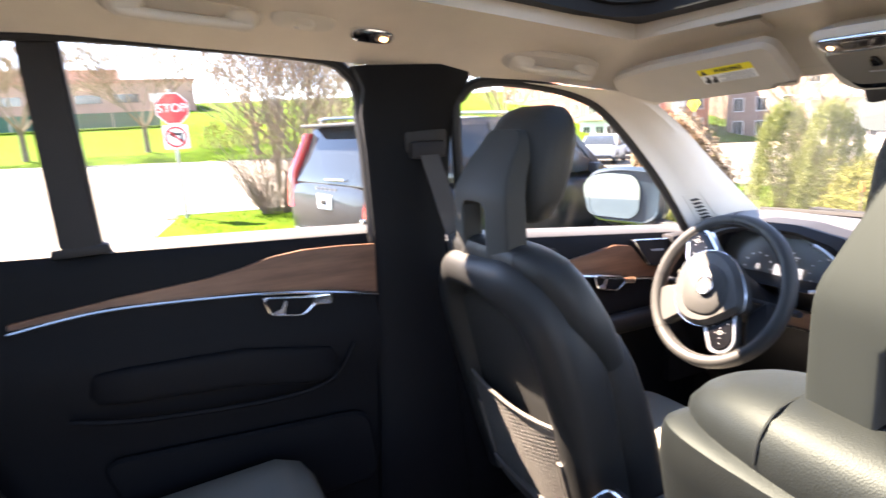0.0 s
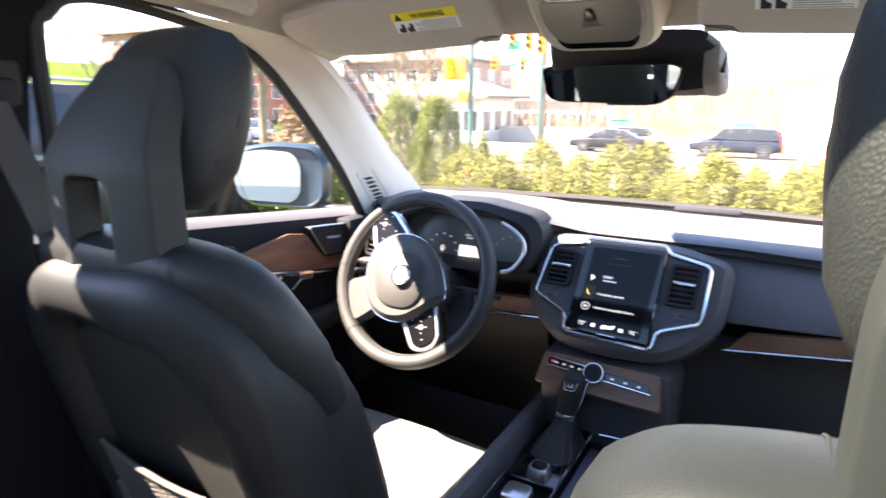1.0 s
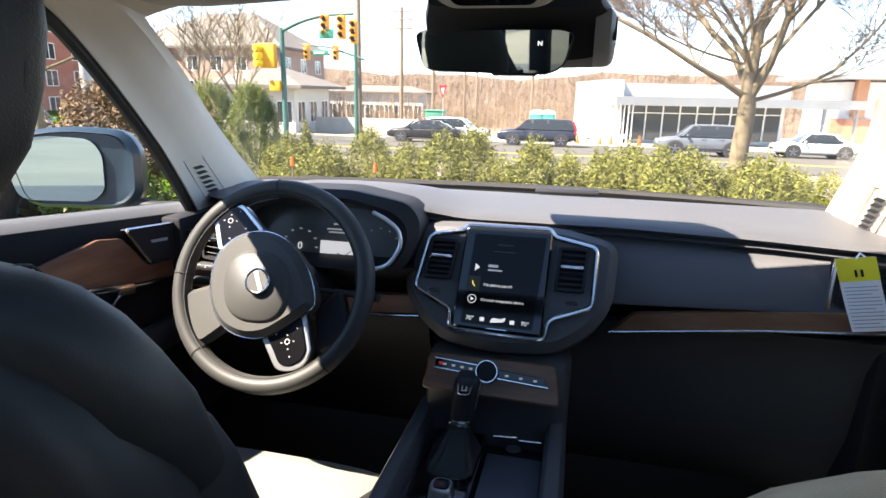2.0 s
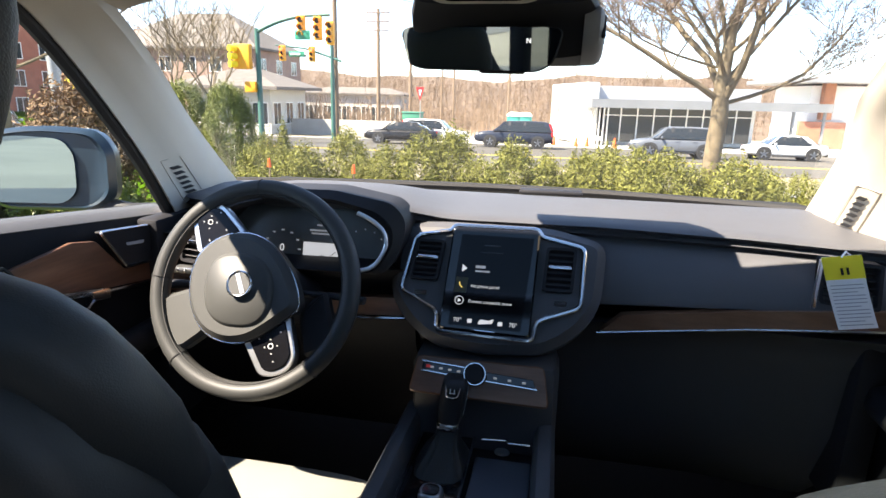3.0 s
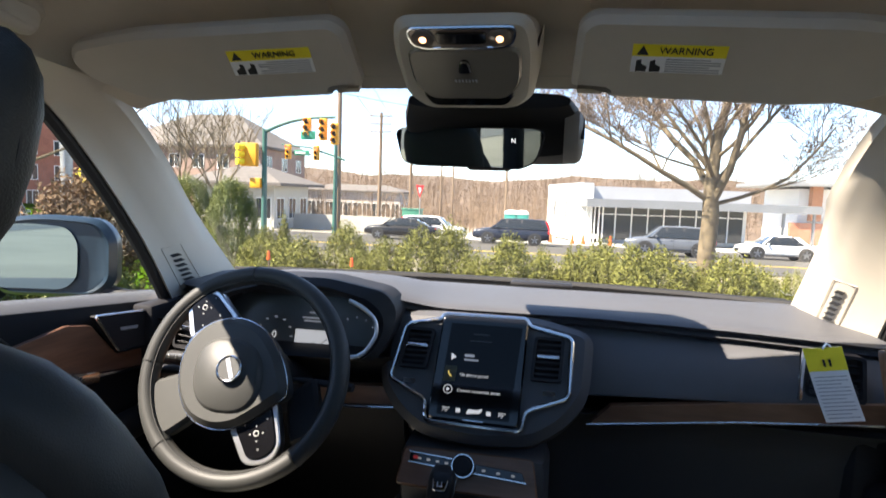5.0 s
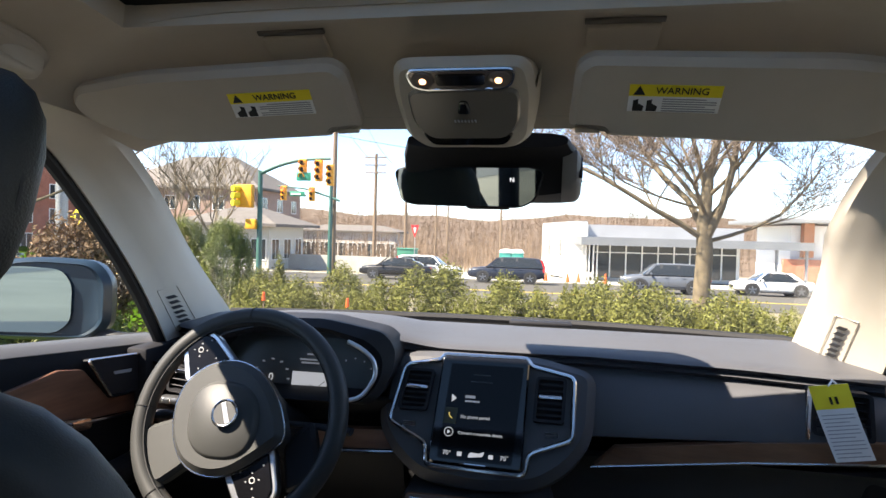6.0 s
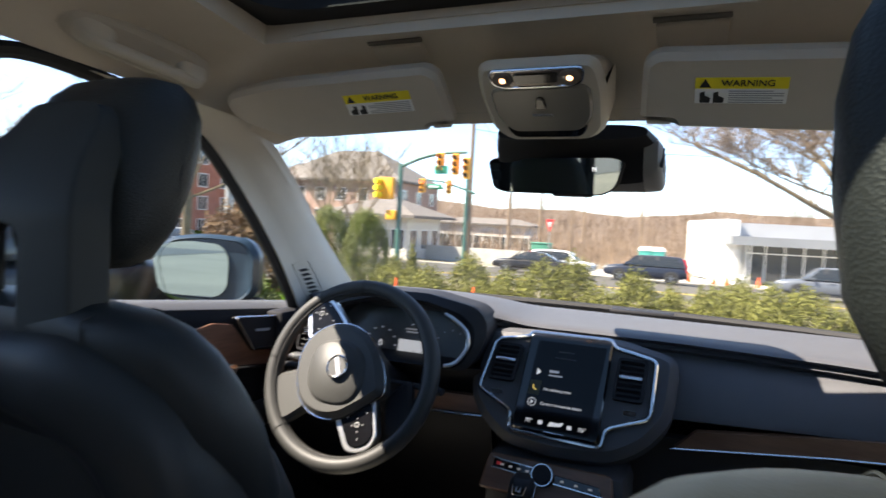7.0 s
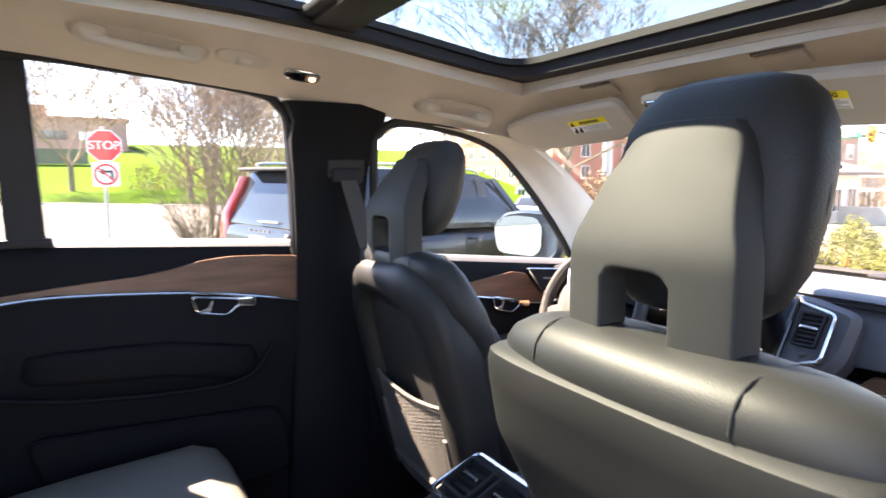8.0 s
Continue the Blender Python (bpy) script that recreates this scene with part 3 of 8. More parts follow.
# speaker grille of the front door, in a thin chrome edge
for t, s in ((door_fl, 1), (door_fr, -1)):
    tri = rounded([(0.078, 1.092), (0.325, 1.068), (0.232, 1.002), (0.135, 1.012)], 0.008, 3)
    part("speaker_grille", slab(B(), tri, lambda u, v, d: side_point((-0.706 + d, u, v), s), 0.014, 0.003), BLACK, t, "black speaker grille")
    part("grille_edge", tube(B(), [side_point((-0.692, p.x, p.y), s) for p in tri], 0.003, 6, True), CHROME, t, "thin chrome edge")
    bm = slab(B(), rounded([(0.14, 1.058), (0.19, 1.053), (0.187, 1.047), (0.142, 1.052)], 0.002, 2), lambda u, v, d: side_point((-0.6925 + d, u, v), s), 0.002)
    part("badge", bm, GREYINK, t)
    bm = box(B(), side_point((-0.69, -0.02, 0.86), s), (0.07, 0.5, 0.06), 0.025, seg=3)
    part("armrest", bm, LEATHER_DARK, t, "black padded armrest")

# privacy glass at the back
PRIVACY = glass("privacy_glass", (0.30, 0.33, 0.33))
bm = sheet(B(), lambda u, v: Vector((0.72 * u, -2.50 + 0.10 * v, 1.19 + 0.47 * v)), lin(-1, 1, 6), lin(0, 1, 3))
solo("window_6", bm, PRIVACY, "dark tinted rear window", "car window", kind="structure")
for nm, s in (("window_7", 1), ("window_8", -1)):
    bm = sheet(B(), lambda u, v: side_point((-0.735 + 0.06 * v, u, 1.18 + 0.44 * v), s), lin(-2.10, -1.62, 4), lin(0, 1, 3))
    solo(nm, bm, PRIVACY, "dark tinted rear quarter window", "car window", kind="structure")

# side glass
for nm, s, y0, y1 in (("window_2", 1, -0.47, 0.28), ("window_3", -1, -0.47, 0.28), ("window_4", 1, -1.27, -0.68), ("window_5", 1, -1.62, -1.30)):
    def top(y):
        return max(1.05, interp(y, [(-1.6, 1.63), (-1.25, 1.640), (-0.75, 1.596), (-0.41, 1.55), (-0.27, 1.535), (-0.02, 1.445), (0.17, 1.25), (0.30, 1.09)]))
    g = sheet(B(), lambda u, y: side_point((-0.76 + 0.055 * u, y, 1.06 + (top(y) + 0.01 - 1.06) * u), s), lin(0, 1, 4), lin(y0, y1, 16))
    solo(nm, g, CLEAR, "clear side window glass", "car window", kind="structure").visible_shadow = False
bm = box(B(), (-0.74, -1.58, 0.84), (0.10, 0.16, 0.80), 0.02)
box(bm, (-0.72, -1.66, 1.42), (0.08, 0.10, 0.42), 0.02)
box(bm, (0.74, -1.58, 0.84), (0.10, 0.16, 0.80), 0.02)
box(bm, (0.72, -1.66, 1.42), (0.08, 0.10, 0.42), 0.02)
solo("pillar_5", bm, BLACK, "black rear pillar trim beside the back seat", "pillar trim", kind="structure")

# ---- dashboard ----
A24 = radians(30)


def csd(u, v, d=0.0):
    """The centre stack's plane: u to the right, v up along it, d towards the seats."""
    return Vector((u + 0.008, 0.195 + v * math.sin(A24) - d * math.cos(A24), 1.012 + v * math.cos(A24) + d * math.sin(A24)))


dash = thing("dashboard", (0, 0.4, 0.6), "charcoal soft-touch dashboard with walnut and chrome trim", "dashboard")


def near_y(x):
    return interp(x, [(-0.70, 0.34), (-0.55, 0.26), (-0.40, 0.185), (-0.20, 0.22), (-0.12, 0.27), (0.20, 0.285), (0.45, 0.255), (0.66, 0.205)])


def dash_z(x, y):
    h = 0.045 * math.exp(-((x + 0.36) / 0.20) ** 4) * max(0, min(1, (0.62 - y) / 0.30)) ** 0.7
    t = max(0, (y - 0.45) / 0.4)
    return 1.122 + h - 0.045 * t * t


def dash_far(x):
    return 0.735 + 0.12 * (1 - (x / 0.76) ** 2)


bm = B()


def top_f(x, v):
    n, f = near_y(x), dash_far(x)
    if v < 0:
        return Vector((x, n + 0.012 + 0.018 * v * -1 - 0.012 * math.cos(v * 1.5), dash_z(x, n) - 0.022 * -v))
    y = n + (f - n) * v
    return Vector((x, y, dash_z(x, y) - 0.006 * (1 - min(1, v / 0.05)) ** 2))


sheet(bm, top_f, lin(-0.72, 0.68, 60), [-1.0, -0.6, -0.25, 0.0, 0.015, 0.04, 0.1, 0.2, 0.35, 0.5, 0.65, 0.8, 0.92, 1.0], (0, 0.004, -0.014))
part("dash_top", bm, DASH, dash, "charcoal grained dashboard top")
# black sheet that stands in for the shade under the top pad
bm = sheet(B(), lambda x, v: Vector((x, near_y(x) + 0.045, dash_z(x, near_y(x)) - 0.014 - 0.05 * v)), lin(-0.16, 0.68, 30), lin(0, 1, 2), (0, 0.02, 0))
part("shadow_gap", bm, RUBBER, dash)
# passenger side face
face = [(0.030, -0.026), (0.018, -0.030), (0.006, -0.040), (-0.03, -0.085), (-0.05, -0.125), (-0.052, -0.138), (-0.046, -0.142)]
bm = sheet(B(), lambda x, i: Vector((x, near_y(x) + face[int(i)][0], dash_z(x, near_y(x)) + face[int(i)][1] * (1 - 0.30 * max(0, (x - 0.2) / 0.46) * (int(i) > 1)))), lin(0.05, 0.665, 34), list(range(len(face))), (0, 0.03, 0))
part("face_pad", bm, DASH, dash, "charcoal padded passenger face")
low = [(-0.040, -0.178), (0.0, -0.20), (0.03, -0.26), (0.05, -0.40), (0.10, -0.52), (0.2, -0.62)]
bm = sheet(B(), lambda x, i: Vector((x, near_y(x) + low[int(i)][0], dash_z(x, near_y(x)) + low[int(i)][1] + 0.035 * max(0, (x - 0.2) / 0.46))), lin(0.10, 0.67, 20), list(range(len(low))), (0, 0.03, 0))
part("glovebox", bm, DASH, dash, "dark charcoal glovebox below the inlay")


def strip_pt(x, v):
    return Vector((x, near_y(x) - 0.058, 0.970 + 0.170 * (x - 0.245) - 0.031 * v))


bm = sheet(B(), lambda x, v: strip_pt(x + (0.034 * (1 - v) if x < 0.22 else 0), v), [0.212] + lin(0.25, 0.66, 19), lin(0, 1, 4), (0, 0.02, 0))
part("wood_inlay", bm, WOODX, dash, "walnut inlay strip")
part("chrome_strip", tube(B(), [strip_pt(x, 1.05) for x in lin(0.205, 0.66, 14)], 0.0022, 6), CHROME, dash, "thin chrome strip")
# driver side: hood over the dials and lower panel
bm = B()
hood = [(-0.175, 0.125), (-0.150, 0.095), (-0.152, 0.055), (-0.178, 0.0), (-0.50, -0.005), (-0.53, 0.03), (-0.53, 0.075), (-0.49, 0.118), (-0.40, 0.143), (-0.28, 0.145)]
inner = rounded([(-0.215, 0.104), (-0.184, 0.078), (-0.178, 0.05), (-0.200, 0.010), (-0.495, 0.006), (-0.512, 0.035), (-0.512, 0.07), (-0.48, 0.10), (-0.40, 0.12), (-0.28, 0.122)], 0.02, 3)
outer = rounded(hood, 0.02, 3)


def hp(p, y):
    return Vector((p.x, y + (p.y - 0.07) * 0.25 + 0.35 * max(0.0, p.x + 0.22), 1.03 + p.y))


loft(bm, [[hp(p, 0.24) for p in outer], [hp(p, 0.165) for p in outer], [hp(Vector((p.x, p.y)), 0.155) for p in [outer[i].lerp(inner[i], 0.6) for i in range(len(outer))]], [hp(p, 0.165) for p in inner], [hp(p, 0.245) for p in inner]], caps=False)
# black, not dash charcoal: the shade under the lip is put into its colour
part("dial_hood", bm, BLACK, dash, "padded hood round the dials")
bm = slab(B(), inner, lambda u, v, d: hp(Vector((u, v)), 0.24 - d), 0.004)
part("dial_display", bm, CLUSTER, dash, "dark digital instrument display")
bm = tube(B(), [hp(p, 0.156) for p in inner if p.x > -0.235], 0.0042, 8)
part("dial_edge", bm, SILVER, dash, "satin silver edge")
# what the dials show


def dial_quad(u, v, w, h, lift, material, name="dial_mark", parent=None):
    """A small lit field on the display."""
    o = [(u - w / 2, v - h / 2), (u + w / 2, v - h / 2), (u + w / 2, v + h / 2), (u - w / 2, v + h / 2)]
    return part(name, slab(B(), o, lambda a, b, d: hp(Vector((a, b)), 0.2350 - lift - d), 0.0006), material, parent or dash)


map_view = dial_quad(-0.329, 0.012, 0.072, 0.042, 0.0, glow("map_grey", (0.55, 0.60, 0.66), 0.16), "map_view")
part("map_route", tube(B(), [hp(Vector(p), 0.2336) for p in ((-0.360, -0.004), (-0.345, 0.004), (-0.338, 0.001), (-0.326, 0.010), (-0.312, 0.006), (-0.297, 0.018))], 0.0006, 4), INK, map_view)
part("map_arrow", slab(B(), [(-0.327, 0.001), (-0.320, 0.001), (-0.3235, 0.008)], lambda a, b, d: hp(Vector((a, b)), 0.2338 - d), 0.0004), INK, map_view)
words("speed_digit", "0", 0.020, frame_m(hp(Vector((-0.409, 0.019)), 0.2340), (1, 0, 0), (0, 0.25, 1)), WHITE_GLOW, dash)
for cx, cz in ((-0.409, 0.019), (-0.240, 0.030)):
    for k in range(9):
        a = radians(215 - 31 * k)
        dial_quad(cx + 0.036 * math.cos(a), cz + 0.034 * math.sin(a), 0.0055 if cx < -0.3 else 0.0025, 0.0028, 0.0, DIM_GLOW)
for v, w in ((0.066, 0.018), (0.056, 0.046), (0.050, 0.038)):
    dial_quad(-0.330, v, w, 0.0028, 0.0, DIM_GLOW, "text_bar")
# lower driver panel with inlay
bm = sheet(B(), lambda x, v: Vector((x, 0.235 + 0.06 * v - 0.06 * math.exp(-((x + 0.36) / 0.25) ** 4), 1.06 - 0.085 * v if x < -0.52 else 1.03 - 0.06 * v)), lin(-0.69, -0.14, 24), lin(0, 1, 5), (0, 0.03, 0))
part("driver_panel", bm, BLACK, dash)
bm = sheet(B(), lambda x, v: Vector((x, 0.175 - 0.01 * v + 0.05 * ((x + 0.36) / 0.3) ** 2, 0.974 - 0.032 * v)), lin(-0.66, -0.150, 20), lin(0, 1, 3), (0, 0.02, 0))
part("wood_inlay", bm, WOODX, dash, "walnut inlay strip")
part("chrome_strip", tube(B(), [(x, 0.163 + 0.05 * ((x + 0.36) / 0.3) ** 2, 0.938) for x in lin(-0.66, -0.15, 16)], 0.0025, 6), CHROME, dash)
kn = [(0.19, 0.935), (0.20, 0.88), (0.26, 0.80), (0.34, 0.66), (0.45, 0.55)]
bm = sheet(B(), lambda x, i: Vector((x, kn[int(i)][0], kn[int(i)][1])), lin(-0.69, -0.13, 6), list(range(len(kn))), (0, 0.03, 0))
part("knee_panel", bm, BLACK, dash, "black knee panel")
for x in (-0.70, 0.665):
    part("dash_cheek", box(B(), (x, 0.52, 0.86), (0.05, 0.62, 0.46), 0.01), BLACK, dash)
part("dash_body", box(B(), (0, 0.60, 0.92), (1.36, 0.30, 0.26), 0.02), BLACK, dash)


def air_vent(parent, put, w, h, slats, label, tab=True, edge=True):
    """A vent with a dark throat, level slats, a bright thumb tab and a chrome rim."""
    v = part("air_vent", slab(B(), rounded([(-w, -h), (w, -h), (w, h), (-w, h)], 0.006, 3), lambda a, b, d: put(a, b, d - 0.02), 0.004), RUBBER, parent, label)
    o, i = rounded([(-w, -h), (w, -h), (w, h), (-w, h)], 0.007, 3), rounded([(-w + 0.005, -h + 0.005), (w - 0.005, -h + 0.005), (w - 0.005, h - 0.005), (-w + 0.005, h - 0.005)], 0.005, 3)
    bm = B()
    q = [[bm.verts.new(put(p.x, p.y, d)) for p in k] for k, d in ((o, -0.02), (o, 0.004), (i, 0.004), (i, -0.02))]
    for a, b in zip(q, q[1:]):
        for k in range(len(o)):
            j = (k + 1) % len(o)
            bm.faces.new((a[k], a[j], b[j], b[k]))
    part("vent_rim", bm, BLACK, v)
    for k in range(slats):
        z = -h + 2 * h * (k + 0.7) / (slats + 0.4)
        bm = B()
        loft(bm, [[put(a, z + b, d) for b, d in ((-0.0015, -0.014), (0.0035, -0.001), (0.005, -0.002), (0.001, -0.014))] for a in (-w + 0.006, w - 0.006)])
        part("slat", bm, BLACK, v, smooth=False)
    if tab:
        bm = B()
        slab(bm, rounded([(-0.020, -0.003), (0.020, -0.003), (0.020, 0.003), (-0.020, 0.003)], 0.002, 2), lambda a, b, d: put(a, b + 0.004, d), 0.004, 0.001)
        part("thumb_tab", bm, CHROME, v, "bright thumb tab")
    return v


air_vent(dash, lambda a, b, d: Vector((-0.594 + a, 0.212 - d + 0.2 * b + a * -0.25, 1.046 + b)), 0.034, 0.038, 6, "black side air vent")
bm = box(B(), (-0.606, 0.196, 0.996), (0.046, 0.024, 0.013), 0.004)
for x in (-0.622, -0.606, -0.590):
    box(bm, (x, 0.182, 0.996), (0.011, 0.006, 0.010), 0.002)
part("light_switch", bm, SILVER, dash, "silver light switch")
air_vent(dash, lambda a, b, d: Vector((0.585 + a, 0.180 - d + 0.2 * b + a * -0.3, 1.070 + b)), 0.040, 0.036, 6, "black side air vent")
bm = tube(B(), [(0.538, 0.180, 1.108), (0.534, 0.172, 1.06), (0.533, 0.168, 1.030)], 0.004, 6)
part("vent_edge", bm, CHROME, dash, "bright chrome edge")
part("end_inlay", slab(B(), rounded([(0.626, 1.128), (0.664, 1.128), (0.676, 1.00), (0.650, 1.00)], 0.008, 3), lambda u, v, d: Vector((u, 0.150 - 0.5 * (u - 0.62) - d, v)), 0.010, 0.002), WOODX, dash, "walnut end inlay")
bm = box(B(), (0.10, 0.72, 1.112), (0.16, 0.05, 0.010), 0.004)
part("centre_speaker", bm, BLACK, dash, "low black speaker grille")

# ---- centre stack ----
stack = thing("centre_stack", (0.008, 0.2, 0.8), "charcoal centre stack with tall touchscreen and air vents", "centre console")
body = rounded([(-0.185, 0.118), (-0.190, -0.02), (-0.155, -0.070), (-0.10, -0.112), (0.0, -0.122), (0.10, -0.114), (0.160, -0.075), (0.198, -0.02), (0.205, 0.10), (0.10, 0.122), (-0.10, 0.122)], 0.03, 4)
part("stack_body", slab(B(), body, lambda u, v, d: csd(u, v, d - 0.06 + 0.012 * (1 - (u / 0.21) ** 2)), 0.056, 0.016), DASH, stack)
rim = rounded([(-0.146, 0.084), (-0.162, -0.020), (-0.090, -0.054), (-0.087, -0.090), (0.084, -0.094), (0.088, -0.058), (0.162, -0.028), (0.164, 0.080), (0.088, 0.096), (0.080, 0.110), (-0.074, 0.108), (-0.080, 0.098)], 0.012, 4)
part("chrome_surround", tube(B(), [csd(p.x, p.y, 0.013) for p in rim], 0.0043, 8, True), CHROME, stack, "satin chrome surround")
part("vent_panel", slab(B(), rim, lambda u, v, d: csd(u, v, d), 0.010), DASH, stack, "charcoal vent panel")
bez = rounded([(-0.076, 0.104), (-0.083, -0.086), (0.079, -0.089), (0.084, 0.106)], 0.010, 4)
part("screen_bezel", slab(B(), bez, lambda u, v, d: csd(u, v, d + 0.010), 0.010, 0.003), PIANO, stack, "gloss black bezel")
act = rounded([(-0.058, 0.090), (-0.066, -0.078), (0.062, -0.080), (0.074, 0.090)], 0.002, 1)
screen = part("touchscreen", slab(B(), act, lambda u, v, d: csd(u, v, d + 0.0202), 0.0008), SCREEN, stack, "dark lit touchscreen")
part("home_button", tube(B(), [csd(a, b, 0.021) for a, b in ((-0.018, -0.0845), (0.018, -0.085))], 0.0016, 6), CHROME, screen)


def on_screen(u, v):
    return frame_m(csd(u, v, 0.0215), (1, 0, 0), (0, math.sin(A24), math.cos(A24)))


words("menu_text", "No phone paired", 0.0074, on_screen(-0.032, -0.006), WHITE_GLOW, screen, "LEFT")
words("menu_text", "Connect compatible device", 0.0070, on_screen(-0.034, -0.034), WHITE_GLOW, screen, "LEFT")
words("left_temperature", "70\u00b0", 0.0105, on_screen(-0.050, -0.069), WHITE_GLOW, screen)
words("right_temperature", "70\u00b0", 0.0105, on_screen(0.049, -0.0705), WHITE_GLOW, screen)
for u, v, w, h, mt in ((-0.018, 0.030, 0.018, 0.005, DIM_GLOW), (-0.014, 0.022, 0.026, 0.003, DIM_GLOW), (0.0, 0.071, 0.030, 0.002, FAINT), (0.0, 0.058, 0.04, 0.0015, FAINT), (-0.028, -0.069, 0.008, 0.007, WHITE_GLOW), (0.026, -0.070, 0.008, 0.007, WHITE_GLOW)):
    bm = slab(B(), [(u - w / 2, v - h / 2), (u + w / 2, v - h / 2), (u + w / 2, v + h / 2), (u - w / 2, v + h / 2)], lambda a, b, d: csd(a, b, d + 0.0212), 0.0004)
    part("text_bar", bm, mt, screen)
part("play_icon", slab(B(), [(-0.051, 0.019), (-0.042, 0.026), (-0.051, 0.033)], lambda a, b, d: csd(a, b, d + 0.0212), 0.0004), WHITE_GLOW, screen)
part("phone_tile", slab(B(), [(-0.062, -0.019), (-0.040, -0.019), (-0.038, 0.009), (-0.060, 0.009)], lambda a, b, d: csd(a, b, d + 0.0211), 0.0003), mat("olive_tile", (0.05, 0.042, 0.008), 0.3), screen)
part("phone_icon", tube(B(), [csd(a, b, 0.0218) for a, b in ((-0.053, 0.0), (-0.052, -0.006), (-0.047, -0.010))], 0.0009, 5), AMBER_GLOW, screen)
part("device_icon", tube(B(), [csd(-0.0505 + 0.0075 * math.cos(k * math.pi / 8), -0.0335 + 0.0075 * math.sin(k * math.pi / 8), 0.0216) for k in range(16)], 0.0007, 5, True), WHITE_GLOW, screen)
part("device_arrow", slab(B(), [(-0.0528, -0.0372), (-0.0468, -0.0335), (-0.0528, -0.0298)], lambda a, b, d: csd(a, b, d + 0.0212), 0.0004), WHITE_GLOW, screen)
part("climate_icon", slab(B(), rounded([(-0.014, -0.074), (0.012, -0.071), (0.015, -0.062), (0.006, -0.066), (-0.010, -0.065)], 0.003, 3), lambda a, b, d: csd(a, b, d + 0.0212), 0.0004), WHITE_GLOW, screen)
air_vent(stack, lambda a, b, d: csd(-0.118 + a + 0.10 * b, 0.038 + b, d * 0.45 + 0.0205), 0.027, 0.038, 7, "black upright centre air vent")
air_vent(stack, lambda a, b, d: csd(0.122 + a + 0.05 * b, 0.036 + b, d * 0.45 + 0.0205), 0.027, 0.040, 7, "black upright centre air vent")
for u in (-0.125, 0.127):
    bm = B()
    for k in range(3):
        box(bm, csd(u, -0.020 - 0.003 * k, 0.0125), (0.022, 0.002, 0.0012))
    part("vent_wheel", bm, SILVER, stack)
# radio strip in its inlay
part("wood_panel", slab(B(), rounded([(-0.118, -0.134), (0.108, -0.134), (0.120, -0.204), (-0.128, -0.200)], 0.010, 3), lambda u, v, d: csd(u, v, d - 0.015), 0.012, 0.003), WOODX, stack, "walnut panel")
ctl = part("control_strip", slab(B(), rounded([(-0.106, -0.146), (0.09, -0.158), (0.096, -0.172), (-0.106, -0.160)], 0.003, 2), lambda u, v, d: csd(u, v, d - 0.003), 0.005, 0.001), PIANO, stack, "gloss black button strip")
part("strip_edge", tube(B(), [csd(p[0], p[1], 0.002) for p in ((-0.108, -0.144), (-0.03, -0.149))], 0.002, 6), CHROME, ctl)
part("strip_edge", tube(B(), [csd(p[0], p[1], 0.002) for p in ((-0.108, -0.161), (-0.03, -0.166), (0.098, -0.174))], 0.002, 6), CHROME, ctl)
bm = B()
loft(bm, [sup(csd(-0.010, -0.159, d), (1, 0, 0), (0, math.sin(A24), math.cos(A24)), r, r, 2, 24) for d, r in ((0, 0.0195), (0.012, 0.0195), (0.014, 0.0175))])
knob = part("volume_knob", bm, BLACK, stack, "black volume knob with chrome ring")
part("knob_ring", tube(B(), [csd(-0.010 + 0.0186 * math.cos(k * math.pi / 14), -0.159 + 0.0186 * math.sin(k * math.pi / 14), 0.0135) for k in range(28)], 0.0017, 6, True), CHROME, knob, "chrome ring")
bm = loft(B(), [sup(csd(-0.010, -0.159, d), (1, 0, 0), (0, math.sin(A24), math.cos(A24)), r, r, 2, 24) for d, r in ((0.012, 0.014), (0.0155, 0.013))])
part("knob_cap", bm, BLACK, knob)
for u, v in [(-0.088 + 0.016 * k, -0.154 - 0.001 * k) for k in range(4)] + [(0.025 + 0.025 * k, -0.162 - 0.0015 * k) for k in range(3)]:
    part("button_mark", box(B(), csd(u, v, 0.0025), (0.006, 0.002, 0.003)), DIM_GLOW, ctl)
part("hazard_mark", box(B(), csd(-0.095, -0.153, 0.0025), (0.008, 0.002, 0.005)), glow("hazard_red", (0.6, 0.05, 0.06), 0.04), ctl)
bm = box(B(), (0.008, 0.21, 0.79), (0.27, 0.14, 0.20), 0.03)
part("stack_foot", bm, DASH, stack)

# ---- steering wheel ----
WC, WA, WR = Vector((-0.374, 0.040, 1.027)), radians(25), radians(-66)
WU, WV, WN = Vector((1, 0, 0)), Vector((0, math.sin(WA), math.cos(WA))), Vector((0, -math.cos(WA), math.sin(WA)))


def wh(u, v, d=0.0, turn=True):
    if turn:
        u, v = u * math.cos(WR) - v * math.sin(WR), u * math.sin(WR) + v * math.cos(WR)
    return WC + WU * u + WV * v + WN * d


BUTTON = mat("black_button_pad", (0.004, 0.004, 0.005), 0.22, var=0.2, spec=0.2)
wheel = thing("steering_wheel", WC, "black leather steering wheel turned to one side", "steering wheel")
RIM = mat("rim_leather", (0.040, 0.041, 0.040), 0.5, var=0.12, vs=12, bump=0.12, bs=1000, cells=True, spec=0.3)
PAD = mat("airbag_grain", (0.052, 0.053, 0.051), 0.48, var=0.1, vs=10, bump=0.15, bs=1000, cells=True, spec=0.3)
bm = B()
vs = []
for i in range(96):
    a = 2 * math.pi * i / 96
    r = []
    for k in range(14):
        b = 2 * math.pi * k / 14
        rr = 0.1715 + 0.0155 * math.cos(b)
        r.append(bm.verts.new(wh(rr * math.cos(a), rr * math.sin(a), 0.0185 * math.sin(b))))
    vs.append(r)
